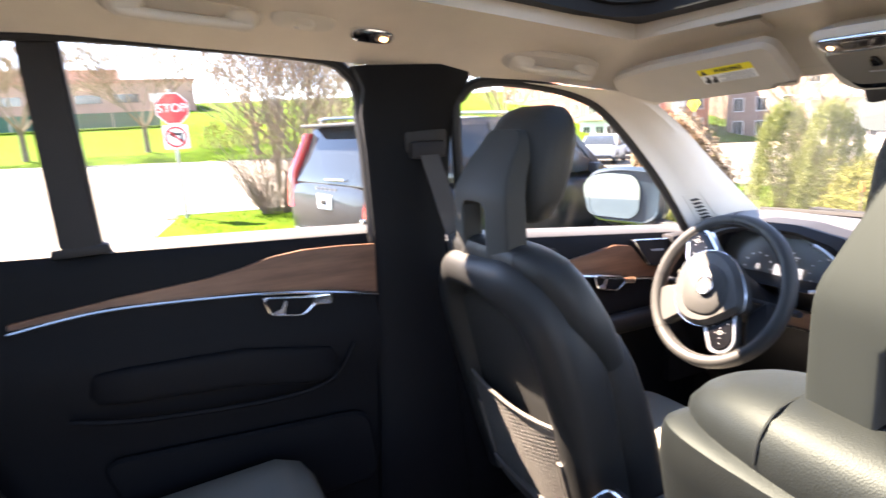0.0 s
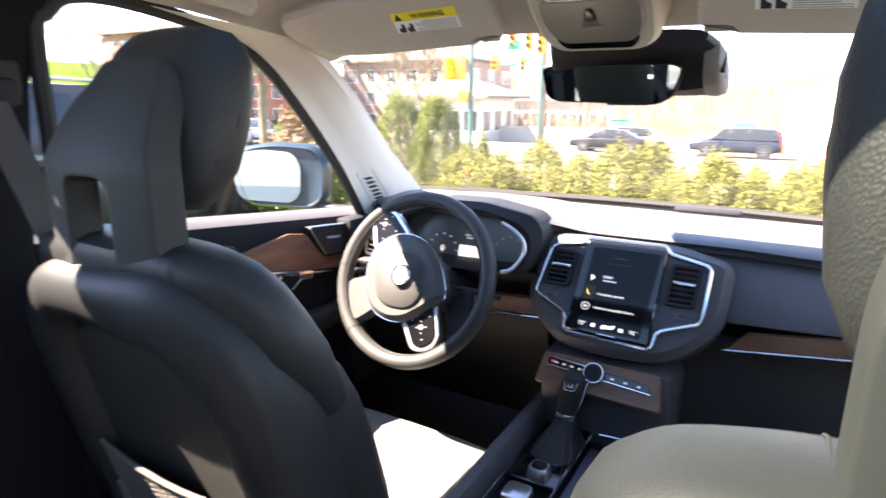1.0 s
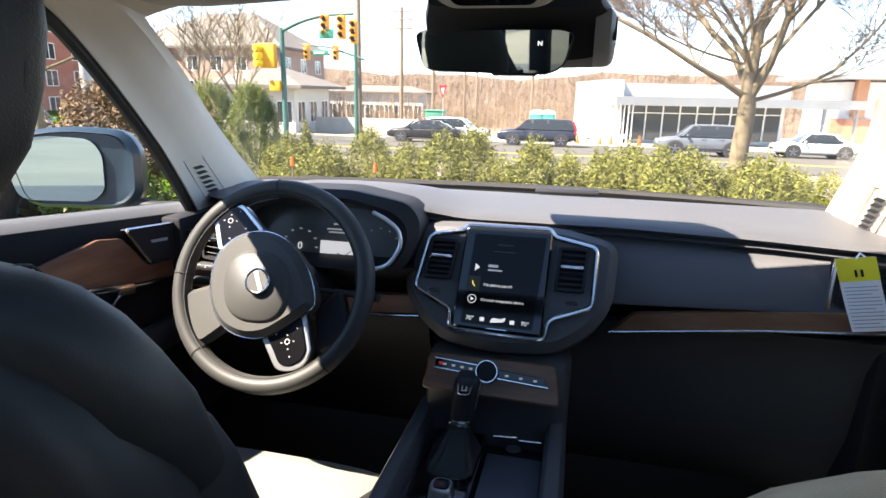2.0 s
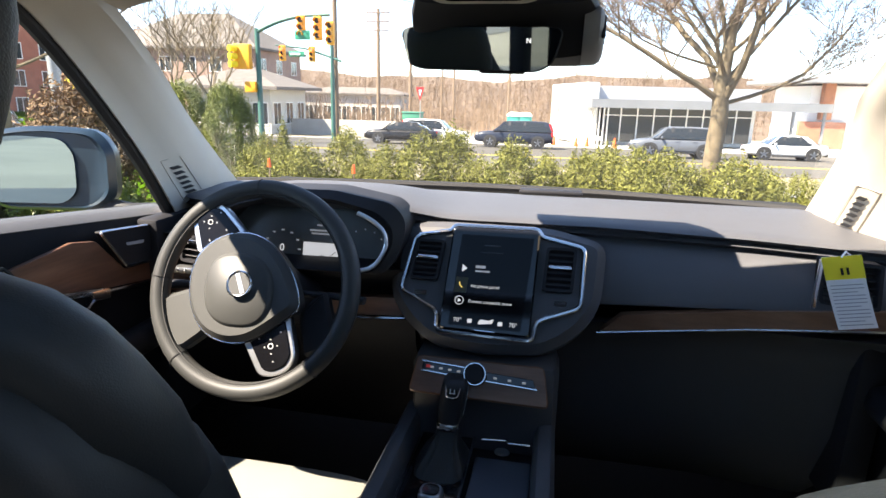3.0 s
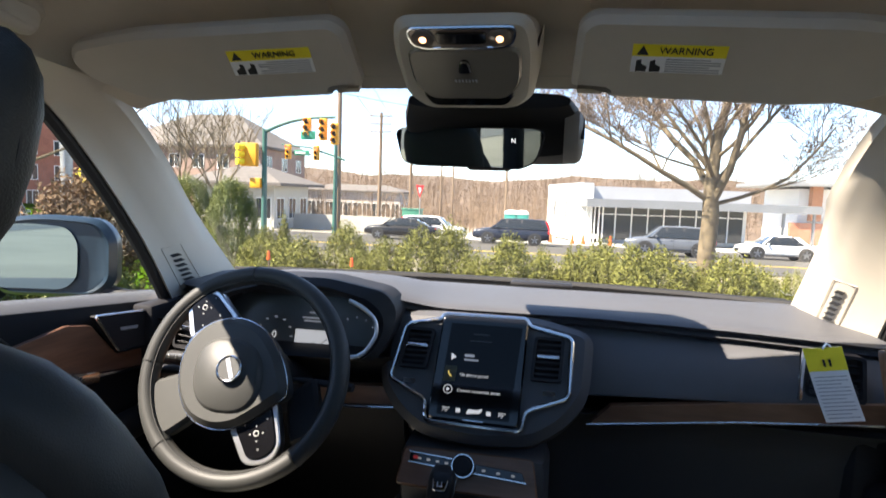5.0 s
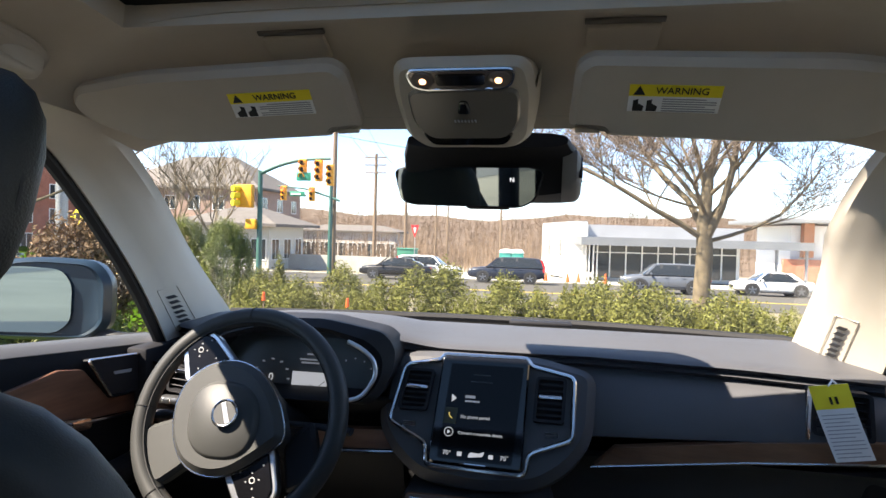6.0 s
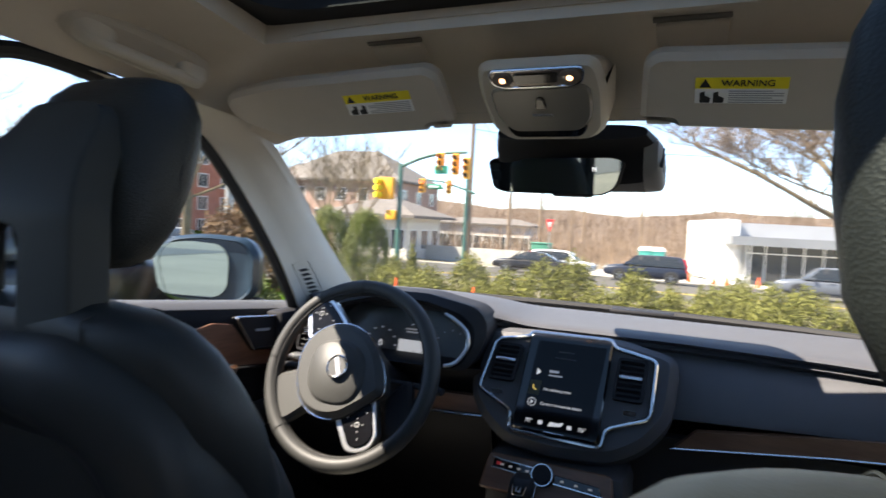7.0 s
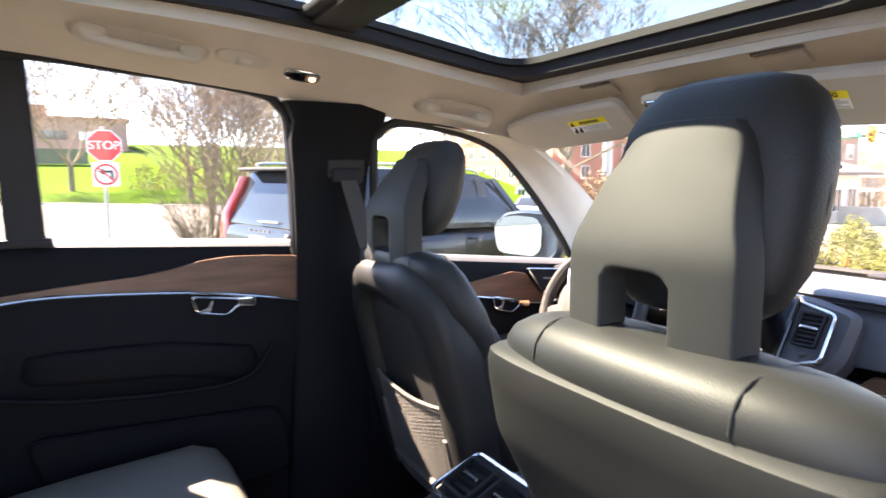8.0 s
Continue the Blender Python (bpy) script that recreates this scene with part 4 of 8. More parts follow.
for i in range(96):
    for k in range(14):
        bm.faces.new((vs[i][k], vs[(i + 1) % 96][k], vs[(i + 1) % 96][(k + 1) % 14], vs[i][(k + 1) % 14]))
rim_ob = part("rim", bm, RIM, wheel, "stitched black leather rim")
part("rim_seam", tube(B(), [wh(0.1595 * math.cos(2 * math.pi * i / 90), 0.1595 * math.sin(2 * math.pi * i / 90), 0.0125) for i in range(90)], 0.0013, 5, True), SEAM, rim_ob)
for a in (20, 160, 245, 295):
    a = radians(a)
    part("rim_joint", tube(B(), [wh((0.1715 + 0.0163 * math.cos(b)) * math.cos(a), (0.1715 + 0.0163 * math.cos(b)) * math.sin(a), 0.0192 * math.sin(b)) for b in lin(-1.2, math.pi + 1.2, 12)], 0.0009, 4), SEAM, rim_ob)


def flat_wh(u, v, d=0.0):
    return wh(u, v, d, False)


def dome(u, v):
    return 0.012 * (1 - ((u + 0.01) ** 2 + v * v) / 0.0105)


# hub, spokes and pads as the turned wheel stands
hubo = smooth_path([(u, v, 0) for u, v in ((-0.040, 0.086), (-0.072, 0.073), (-0.096, 0.050), (-0.106, 0.018), (-0.104, -0.016), (-0.092, -0.050), (-0.071, -0.077), (-0.042, -0.091), (-0.012, -0.094), (0.020, -0.086), (0.050, -0.066), (0.076, -0.044), (0.090, -0.028), (0.084, 0.000), (0.066, 0.034), (0.036, 0.067), (-0.002, 0.085))], 3, True)
hubo = [Vector((p.x, p.y)) for p in hubo]
hub = part("airbag_pad", slab(B(), hubo, lambda u, v, d: flat_wh(u, v, d - 0.014 + dome(u, v)), 0.040, 0.010), PAD, wheel, "grained black airbag cover")
ringo = [Vector((-0.010 + 0.063 * math.copysign(abs(math.cos(a)) ** 0.8, math.cos(a)) - 0.006 * math.sin(a), -0.010 + 0.064 * math.copysign(abs(math.sin(a)) ** 0.8, math.sin(a)))) for a in lin(0, 2 * math.pi, 49)[:-1]]
part("pad_crease", slab(B(), ringo, lambda u, v, d: flat_wh(u, v, d + 0.016 + dome(u, v)), 0.0135, 0.010), PAD, hub, sharp=70)
part("hub_edge", tube(B(), [flat_wh(p.x * 1.012 - 0.0005, p.y * 1.012, 0.013) for p in hubo], 0.0022, 8, True), CHROME, hub, "thin chrome edge")
bm = loft(B(), [sup(flat_wh(-0.002, -0.001, d), WU, WV, r, r, 2, 28) for d, r in ((0.034, 0.0225), (0.0455, 0.0225), (0.0470, 0.0205), (0.0455, 0.0185))])
badge = part("badge_ring", bm, CHROME, hub, "plain chrome badge ring")
part("badge_face", loft(B(), [sup(flat_wh(-0.002, -0.001, d), WU, WV, r, r, 2, 24) for d, r in ((0.036, 0.0185), (0.0458, 0.0182))]), mat("badge_dark", (0.035, 0.036, 0.036), 0.5), badge)
part("badge_bar", slab(B(), [(-0.020, -0.0045), (0.020, -0.0045), (0.020, 0.0045), (-0.020, 0.0045)], lambda u, v, d: wh(u * 0.85, v * 0.8, 0.0460 + d), 0.0008), SILVER, badge)
PRINT = mat("pale_print", (0.42, 0.42, 0.42), 0.6)
for frame_o, pad_o, marks in (
        ([(-0.108, 0.046), (-0.129, 0.106), (-0.122, 0.124), (-0.099, 0.139), (-0.074, 0.137), (-0.022, 0.088), (-0.050, 0.070), (-0.080, 0.055)],
         [(-0.099, 0.052), (-0.119, 0.106), (-0.113, 0.119), (-0.096, 0.130), (-0.078, 0.130), (-0.032, 0.088), (-0.052, 0.075), (-0.080, 0.060)],
         [(-0.092, 0.104), (-0.080, 0.104), (-0.104, 0.104), (-0.092, 0.115), (-0.092, 0.093), (-0.076, 0.122), (-0.060, 0.092), (-0.088, 0.072)]),
        ([(0.000, -0.090), (0.036, -0.143), (0.064, -0.142), (0.088, -0.128), (0.095, -0.106), (0.074, -0.040), (0.050, -0.050), (0.020, -0.076)],
         [(0.011, -0.086), (0.043, -0.133), (0.061, -0.134), (0.081, -0.122), (0.088, -0.105), (0.068, -0.046), (0.050, -0.055), (0.024, -0.078)],
         [(0.052, -0.094), (0.063, -0.092), (0.042, -0.097), (0.050, -0.083), (0.055, -0.106), (0.030, -0.084), (0.066, -0.070), (0.060, -0.118)])):
    area = sum(frame_o[k - 1][0] * frame_o[k][1] - frame_o[k][0] * frame_o[k - 1][1] for k in range(8))
    if area < 0:
        frame_o, pad_o = frame_o[::-1], pad_o[::-1]
    spk = part("spoke", slab(B(), rounded(frame_o, 0.014, 4), lambda u, v, d: flat_wh(u, v, d - 0.012), 0.020, 0.002), SILVER, wheel, "satin silver spoke")
    btn = part("button_pad", slab(B(), rounded(pad_o, 0.011, 4), lambda u, v, d: flat_wh(u, v, d + 0.0070), 0.004, 0.0015), BUTTON, spk, "black button pad")
    bm = B()
    for k, (u, v) in enumerate(marks):
        if k == 0:
            tube(bm, [flat_wh(u + 0.0042 * math.cos(a), v + 0.0042 * math.sin(a), 0.0112) for a in lin(0, 2 * math.pi, 17)[:-1]], 0.0009, 5, True)
        else:
            box(bm, flat_wh(u, v, 0.0112), (0.0026, 0.001, 0.0022))
    part("button_marks", bm, PRINT, btn)
bm = slab(B(), rounded([(-0.098, -0.006), (-0.163, -0.030), (-0.164, -0.066), (-0.142, -0.106), (-0.112, -0.118), (-0.066, -0.080)], 0.014, 4), lambda u, v, d: flat_wh(u, v, d - 0.016), 0.024, 0.007)
part("lower_spoke", bm, PAD, wheel, "black lower spoke")
bm = slab(B(), rounded([(0.078, -0.040), (0.096, -0.110), (0.150, -0.080), (0.120, 0.010), (0.088, -0.020)], 0.014, 3), lambda u, v, d: flat_wh(u, v, d - 0.040), 0.022, 0.006)
part("back_cover", bm, BLACK, wheel, "black cover behind the hub")
bm = loft(B(), [sup(WC + WN * d, WU, WV, r, r * 0.95, 2.3, 20) for d, r in ((0.0, 0.060), (-0.05, 0.062), (-0.10, 0.055), (-0.20, 0.05))])
part("column_cover", bm, BLACK, wheel, "black column cover")
for sgn in (-1, 1):
    pts = smooth_path([WC + WN * -0.045 + WU * sgn * 0.05, WC + WN * -0.04 + WU * sgn * 0.12, WC + WN * -0.035 + WU * sgn * 0.185 + WV * -0.004], 4)
    part("stalk", tube(B(), pts, [0.008] * (len(pts) - 3) + [0.011, 0.011, 0.009], 10, flat=0.7), BLACK, wheel, "black control stalk")

# ---- console between the seats ----
con = thing("centre_tunnel_console", (0, -0.1, 0.45), "black centre console with gear lever and cup holder", "console")
ZT = 0.752
bm = B()
for s in (-1, 1):
    rings = [sup((s * (0.124 + 0.006 * (1 - t)), -0.52 + 0.70 * t, ZT - 0.04 + 0.015 * t), (1, 0, 0), (0, 0, 1), 0.020, 0.050, 3, 16) for t in lin(0, 1, 12)]
    loft(bm, rings)
box(bm, (0, 0.168, ZT - 0.012), (0.285, 0.055, 0.075), 0.024)
part("side_rail", bm, DASH, con, "charcoal padded side rails")
bm = box(B(), (0, -0.16, 0.575), (0.25, 0.70, 0.27), 0.02)
part("console_body", bm, BLACK, con)
part("gear_plate", box(B(), (-0.052, 0.045, ZT - 0.024), (0.096, 0.24, 0.012), 0.004), PIANO, con, "gloss black gear plate")
part("plate_edge", tube(B(), [(-0.002, 0.16, ZT - 0.016), (-0.004, -0.22, ZT - 0.016)], 0.003, 6), CHROME, con)
part("plate_edge", tube(B(), [(-0.101, 0.16, ZT - 0.016), (-0.101, -0.22, ZT - 0.016)], 0.0018, 6), CHROME, con)
part("tray_mat", box(B(), (0.056, -0.005, ZT - 0.028), (0.098, 0.19, 0.012), 0.003), mat("grey_tray_cover", (0.06, 0.068, 0.085), 0.4, var=0.1), con, "smooth grey sliding cover")
part("tray_edge", tube(B(), [(0.012, 0.135, ZT - 0.015), (0.055, 0.14, ZT - 0.015), (0.06, 0.132, ZT - 0.015), (0.10, 0.134, ZT - 0.015)], 0.002, 6), CHROME, con)
part("socket_ring", loft(B(), [sup((0.052, 0.108, ZT - 0.02 + d), (1, 0, 0), (0, 1, 0), r, r * 0.8, 2, 18) for d, r in ((0, 0.014), (0.003, 0.013))]), SILVER, con)
bm = B()
for cy in (-0.16,):
    tube(bm, [(0.056 + 0.040 * math.cos(a), cy + 0.040 * math.sin(a), ZT - 0.018) for a in lin(0, 2 * math.pi, 29)[:-1]], 0.005, 8, True)
part("cup_rim", bm, BLACK, con, "black cup holder rim")
part("cup_well", loft(B(), [sup((0.056, -0.16, ZT - 0.026), (1, 0, 0), (0, 1, 0), 0.038, 0.038, 2, 20), sup((0.056, -0.16, ZT - 0.024), (1, 0, 0), (0, 1, 0), 0.037, 0.037, 2, 20)]), RUBBER, con)
knobb = part("start_knob", loft(B(), [sup((-0.044, -0.050, ZT - 0.018 + d), (1, 0, 0), (0, 1, 0), r, r, 3, 20) for d, r in ((0, 0.021), (0.016, 0.019), (0.020, 0.016))]), SILVER, con, "knurled silver start knob")
part("knob_cap", loft(B(), [sup((-0.044, -0.050, ZT + d), (1, 0, 0), (0, 1, 0), r, r, 3, 16) for d, r in ((0.001, 0.014), (0.0035, 0.013))]), PIANO, knobb)
bm = B()
loft(bm, [sup((-0.055, -0.125, ZT - 0.018 + d), (1, 0, 0), (0, 1, 0), 0.024 * k, 0.026 * k, 4, 20) for d, k in ((0, 1), (0.010, 0.96), (0.012, 0.85))])
part("drive_roller", bm, SILVER, con, "silver drive mode roller")
part("parking_switch", box(B(), (-0.055, -0.185, ZT - 0.012), (0.05, 0.025, 0.012), 0.004), BLACK, con)


def lever_at(z):
    """The lever's axis, leaning forward and to the right."""
    return Vector((-0.047 + 0.10 * z, 0.055 + 0.35 * z, ZT - 0.02 + z))


gear = part("gear_lever", loft(B(), [sup(lever_at(z), (1, 0, 0), (0, 1, 0), a, b, 3.4, 24) for z, a, b in ((0.03, 0.017, 0.020), (0.06, 0.0165, 0.018), (0.074, 0.019, 0.020), (0.085, 0.021, 0.022), (0.105, 0.0225, 0.025), (0.125, 0.023, 0.028), (0.136, 0.022, 0.028), (0.142, 0.017, 0.022))]), LEATHER_DARK, con, "black leather gear lever")
bm = B()
rings = []
for z, a, b, fold in ((0, 0.044, 0.060, 0.0), (0.006, 0.0435, 0.059, 0.05), (0.016, 0.037, 0.050, 0.16), (0.028, 0.029, 0.037, 0.20), (0.040, 0.023, 0.027, 0.12), (0.050, 0.0195, 0.0215, 0.04), (0.058, 0.0180, 0.0195, 0.0)):
    c = lever_at(z)
    rings.append([c + (p - c) * (1 - fold * (0.5 + 0.5 * math.cos(9 * k * 2 * math.pi / 54))) for k, p in enumerate(sup(c, (1, 0, 0), (0, 1, 0), a, b, 4, 54))])
loft(bm, rings)
part("gear_boot", bm, LEATHER_GRAIN, gear, "creased leather boot")
bm = loft(B(), [sup(lever_at(z), (1, 0, 0), (0, 1, 0), a, a + 0.0015, 3.4, 24) for z, a in ((0.060, 0.0186), (0.062, 0.0200), (0.068, 0.0206), (0.071, 0.0200))])
part("lever_band", bm, CHROME, gear, "chrome band")
part("lever_edge", tube(B(), [lever_at(z) + Vector((a, 0, 0)) for z, a in ((0.076, 0.0205), (0.09, 0.0222), (0.11, 0.0233), (0.128, 0.0236))], 0.0013, 6), CHROME, gear, "chrome side line")


def lever_face(u, v, d):
    """The slanted rear face of the grip's head."""
    return lever_at(0.127) + Vector((u, -0.026 + 0.75 * v - 0.70 * d, 0.62 * v + 0.72 * d))


badge = rounded([(-0.0135, 0.013), (0.0135, 0.013), (0.010, -0.010), (0.006, -0.013), (-0.006, -0.013), (-0.010, -0.010)], 0.002, 2)
part("lever_badge", slab(B(), badge, lambda u, v, d: lever_face(u, v, d - 0.006), 0.009), PIANO, gear, "gloss black shift pattern plate")
part("badge_rim", tube(B(), [lever_face(p.x, p.y, 0.003) for p in badge], 0.0011, 6, True), CHROME, gear, "chrome badge rim")
for u, v, w, h in ((0, 0.006, 0.014, 0.0012), (0, -0.005, 0.010, 0.0012), (-0.004, 0.0, 0.0012, 0.012), (0.003, 0.0, 0.0012, 0.012)):
    part("pattern_bar", slab(B(), [(u - w / 2, v - h / 2), (u + w / 2, v - h / 2), (u + w / 2, v + h / 2), (u - w / 2, v + h / 2)], lambda a, b, d: lever_face(a, b, d + 0.003), 0.0006), SILVER, gear)
bm = box(B(), (0, -0.40, 0.735), (0.215, 0.30, 0.075), 0.022, seg=3)
part("armrest_lid", bm, LEATHER_DARK, con, "black leather armrest lid")
# rear air vents at the end of the console
rv = thing("rear_vent_panel", (0, -0.60, 0.45), "rear console air vents in a chrome frame", "air vent")
part("panel_body", slab(B(), [(-0.64, 0.46), (-0.635, 0.785), (-0.52, 0.842), (-0.49, 0.835), (-0.49, 0.46)], lambda u, v, d: Vector((d - 0.112, u, v)), 0.224, 0.008), BLACK, rv)


def rvp(u, v, d):
    return Vector((u * 1.10, -0.570 + 1.15 * v - 0.42 * d, 0.822 + 0.52 * v + 0.90 * d))


o = rounded([(-0.095, -0.045), (0.095, -0.045), (0.085, 0.045), (-0.085, 0.045)], 0.014, 4)
part("chrome_frame", tube(B(), [rvp(p.x, p.y, 0.012) for p in o], 0.005, 8, True), CHROME, rv, "chrome frame")
for sgn in (-1, 1):
    air_vent(rv, lambda a, b, d: rvp(sgn * 0.043 + a, b, d + 0.02), 0.036, 0.032, 4, "black rear air vent")

# ---- front seats ----
def seat_y(z):
    return -0.5185 - (0.24 if z < 1.10 else 0.41) * (z - 1.10)


def build_seat(cx, dy, dz, h0, h1, label, net):
    t = thing("front_seat", (cx, -0.30 + dy, 0.45), label, "car seat", "front seats")

    def at(x, y, z):
        return Vector((cx + x, y + dy, z + dz))

    def hz(z):
        """Height of a headrest point, for a cushion from h0 to h1."""
        return h0 + (z - 1.226) * (h1 - h0) / 0.239 - dz
    X, Y = Vector((1, 0, 0)), Vector((0, 1, 0))
    # backrest: a core with rounded shoulders
    rows = [(0.62, 0.205, 0.075), (0.70, 0.225, 0.088), (0.80, 0.238, 0.092), (0.95, 0.246, 0.088), (1.03, 0.247, 0.078), (1.09, 0.242, 0.068), (1.135, 0.228, 0.060), (1.165, 0.212, 0.058), (1.187, 0.188, 0.053), (1.200, 0.155, 0.043), (1.208, 0.10, 0.024)]
    if not net:
        rows = rows[:4] + [(1.05, 0.248, 0.086), (1.11, 0.246, 0.090), (1.150, 0.240, 0.092), (1.172, 0.230, 0.090), (1.190, 0.212, 0.080), (1.204, 0.184, 0.064), (1.213, 0.145, 0.044), (1.218, 0.09, 0.020)]
    def hollow(z):
        """How far the rear is scooped out below the top roll."""
        return 0.042 * (1 - ramp01((z - 0.98) / 0.09)) if net else 0.0
    bm = loft(B(), [sup(at(0, seat_y(z) + 0.010 + hollow(z), z), X, Y, w - 0.5 * hollow(z), d - hollow(z), 2.7, 44) for z, w, d in rows])
    back = part("backrest", bm, LEATHER, t, "charcoal leather backrest")
    for s in (-1, 1):
        bl = [(0.66, 0.03, 0.04), (0.72, 0.036, 0.050), (0.84, 0.038, 0.052), (0.93, 0.036, 0.046), (1.00, 0.030, 0.036), (1.05, 0.018, 0.022), (1.065, 0.008, 0.010)]
        bm = loft(B(), [sup(at(s * (0.206 - 0.1 * max(0, z - 1.05)), seat_y(z) + 0.046, z), X, Y, a, b, 2.4, 20) for z, a, b in bl])
        part("side_bolster", bm, LEATHER, back, "rounded leather side bolster")
    if not net:
        # a proud leather rear panel below a seam
        rear = [(0.64, 0.21), (0.80, 0.242), (0.95, 0.254), (1.00, 0.255), (1.03, 0.255), (1.05, 0.255), (1.08, 0.253), (1.115, 0.246), (1.145, 0.234), (1.160, 0.226), (1.167, 0.214)]
        bm = loft(B(), [sup(at(0, seat_y(z) - 0.040 + 0.16 * max(0.0, 1.045 - z), z), X, Y, w, 0.058 - (0.024 if z > 1.165 else 0.010 if z > 1.15 else 0.003 if z > 1.14 else 0) - 0.16 * max(0.0, 1.045 - z) * ramp01((1.045 - z) / 0.05), 3.6, 48) for z, w in rear])
        part("back_panel", bm, LEATHER, back, "smooth leather rear panel")
        part("panel_seam", tube(B(), [at(x, seat_y(1.167) + 0.018 - 0.078 * max(0, 1 - abs(x / 0.222) ** 3.6) ** (1 / 3.6), 1.168) for x in lin(-0.215, 0.215, 30)], 0.0025, 5), SEAM, back)
    else:
        # a leather horseshoe round a hollow rear: up one side, over the top and down
        side = [(0.186, 0.60), (0.192, 0.70), (0.197, 0.82), (0.199, 0.92), (0.194, 1.01), (0.172, 1.085), (0.120, 1.128), (0.06, 1.138)]
        spine = smooth_path([(-x - 0.004, z, 0) for x, z in side] + [(x - 0.016 * ramp01(x / 0.15), z, 0) for x, z in reversed(side)], 4)
        rings = []
        for k, p in enumerate(spine):
            a, b = spine[max(0, k - 1)], spine[min(len(spine) - 1, k + 1)]
            d = (b - a).normalized()
            out = Vector((-d.y, 0, d.x))
            rings.append(sup(at(p.x, seat_y(p.y) - 0.026, p.y), out, Y, 0.040 + 0.018 * ramp01((p.x + 0.05) / 0.2), 0.056, 2.6, 20))
        part("rear_wrap", loft(B(), rings), LEATHER, back, "charcoal leather rear wrap")

        def rear_y(x, z):
            """The scooped rear panel."""
            return seat_y(z) - 0.012 - 0.20 * x * x

        def arch(u):
            return 1.10 - 0.9 * abs(u) ** 1.6

        bm = sheet(B(), lambda u, v: at(u, rear_y(u, 0.61 + (arch(u) - 0.61) * v) - 0.034, 0.61 + (arch(u) - 0.61) * v), lin(-0.175, 0.175, 21), lin(0, 1, 14), (0, 0.006, 0))
        part("hard_shell", bm, SHELL, back, "grey plastic rear shell")
        # map net with a pale top edge

        def net_at(u, z, d):
            return at(u, rear_y(u, z) - 0.050 - 0.022 * (1 - (u / 0.20) ** 2) - d, z)

        def net_top(u):
            return 0.862 + 0.6 * u * u
        bm = B()
        for k in range(42):
            z0 = 0.560 + 0.0092 * k

            def cord(u):
                return min(net_top(u), max(0.605, z0 - 0.35 * u))
            tube(bm, [net_at(u, cord(u), 0) for u in lin(-0.160, 0.160, 15)], 0.0015, 4)
        for k in range(25):
            u = -0.158 + 0.316 * k / 24
            tube(bm, [net_at(u, 0.605 + (net_top(u) - 0.605) * q, 0.001) for q in lin(0, 1, 8)], 0.0006, 4)
        part("map_net", bm, NET, back, "stretched cord map net")
        part("pocket_lining", sheet(B(), lambda u, v: net_at(u, 0.606 + (net_top(u) - 0.016 - 0.606) * v, -0.008), lin(-0.158, 0.158, 15), lin(0, 1, 8), (0, 0.002, 0)), RUBBER, back, "black pocket lining")
        part("net_edge", tube(B(), [net_at(u, net_top(u), 0) for u in lin(-0.158, 0.158, 17)], 0.004, 6), NETEDGE, back, "pale grey net edge")
        part("lower_trim", tube(B(), [net_at(u, 0.655, 0.004) for u in lin(-0.15, 0.15, 17)], 0.008, 6), NETEDGE, back, "pale lower trim")
        for sd in (-1, 1):
            part("net_side_strip", tube(B(), [net_at(sd * 0.152, z, 0.004) for z in lin(0.62, 0.80, 6)], 0.009, 6, flat=0.5), NETEDGE, back, "pale side strip of the net")
    # seams over the shoulders
    for s in (-1, 1):
        def side_y(x, z0, w, d, f):
            return seat_y(z0) + 0.010 + f * d * max(0.0, 1 - (x / w) ** 2.7) ** (1 / 2.7)
        up = [at(s * 0.118, side_y(0.118, z, w, d, -1) - 0.0005, z) for z, w, d in rows if w > 0.13 and z > 1.16]
        dn = [at(s * 0.118, side_y(0.118, z, w, d, 1) + 0.0005, z) for z, w, d in reversed(rows) if w > 0.13 and z > 1.0]
        part("seam", tube(B(), smooth_path(up + dn, 3), 0.0013, 5), SEAM, back)
    hx, sx, hy, cw = (-0.008, -0.004, 0.0, 1.04) if net else (-0.018, -0.012, 0.014, 1.06)
    # headrest: soft cushion in front of a rigid two-legged shell
    hr = part("headrest", loft(B(), [sup(at(hx, hy - 0.480 + 0.22 * (z - 1.34), hz(z)), X, Y, w * cw, d * 0.86, 2.5, 36) for z, w, d in ((1.226, 0.040, 0.012), (1.231, 0.070, 0.030), (1.245, 0.090, 0.044), (1.28, 0.106, 0.057), (1.33, 0.112, 0.064), (1.38, 0.112, 0.065), (1.415, 0.106, 0.061), (1.44, 0.094, 0.051), (1.457, 0.076, 0.037), (1.465, 0.046, 0.017))]), LEATHER_GRAIN, t, "grained charcoal leather headrest cushion")
    def sy(z):
        """Upright legs, then a bend forward."""
        b = max(0.0, z - 1.285)
        return -0.600 + 0.60 * (b - 0.022 * (1 - math.exp(-b / 0.022)))

    half = [(1.10, 0.1004), (1.272, 0.1004), (1.286, 0.1000), (1.295, 0.0990), (1.305, 0.0968), (1.32, 0.091), (1.35, 0.082), (1.38, 0.074), (1.40, 0.069), (1.412, 0.062), (1.420, 0.052)]
    left, right = -0.045, 0.036

    def skin_at(u, z):
        drop = 0.010 * (u / 0.065) ** 4 * ramp01((z - 1.36) / 0.06)
        return at(1.04 * u + sx, hy + sy(z) + 1.3 * u * u, hz(z - drop))

    # one curved plate with an arch cut into its foot
    bm = B()
    low, high = lin(1.10, 1.266, 6), lin(1.266, 1.420, 20)

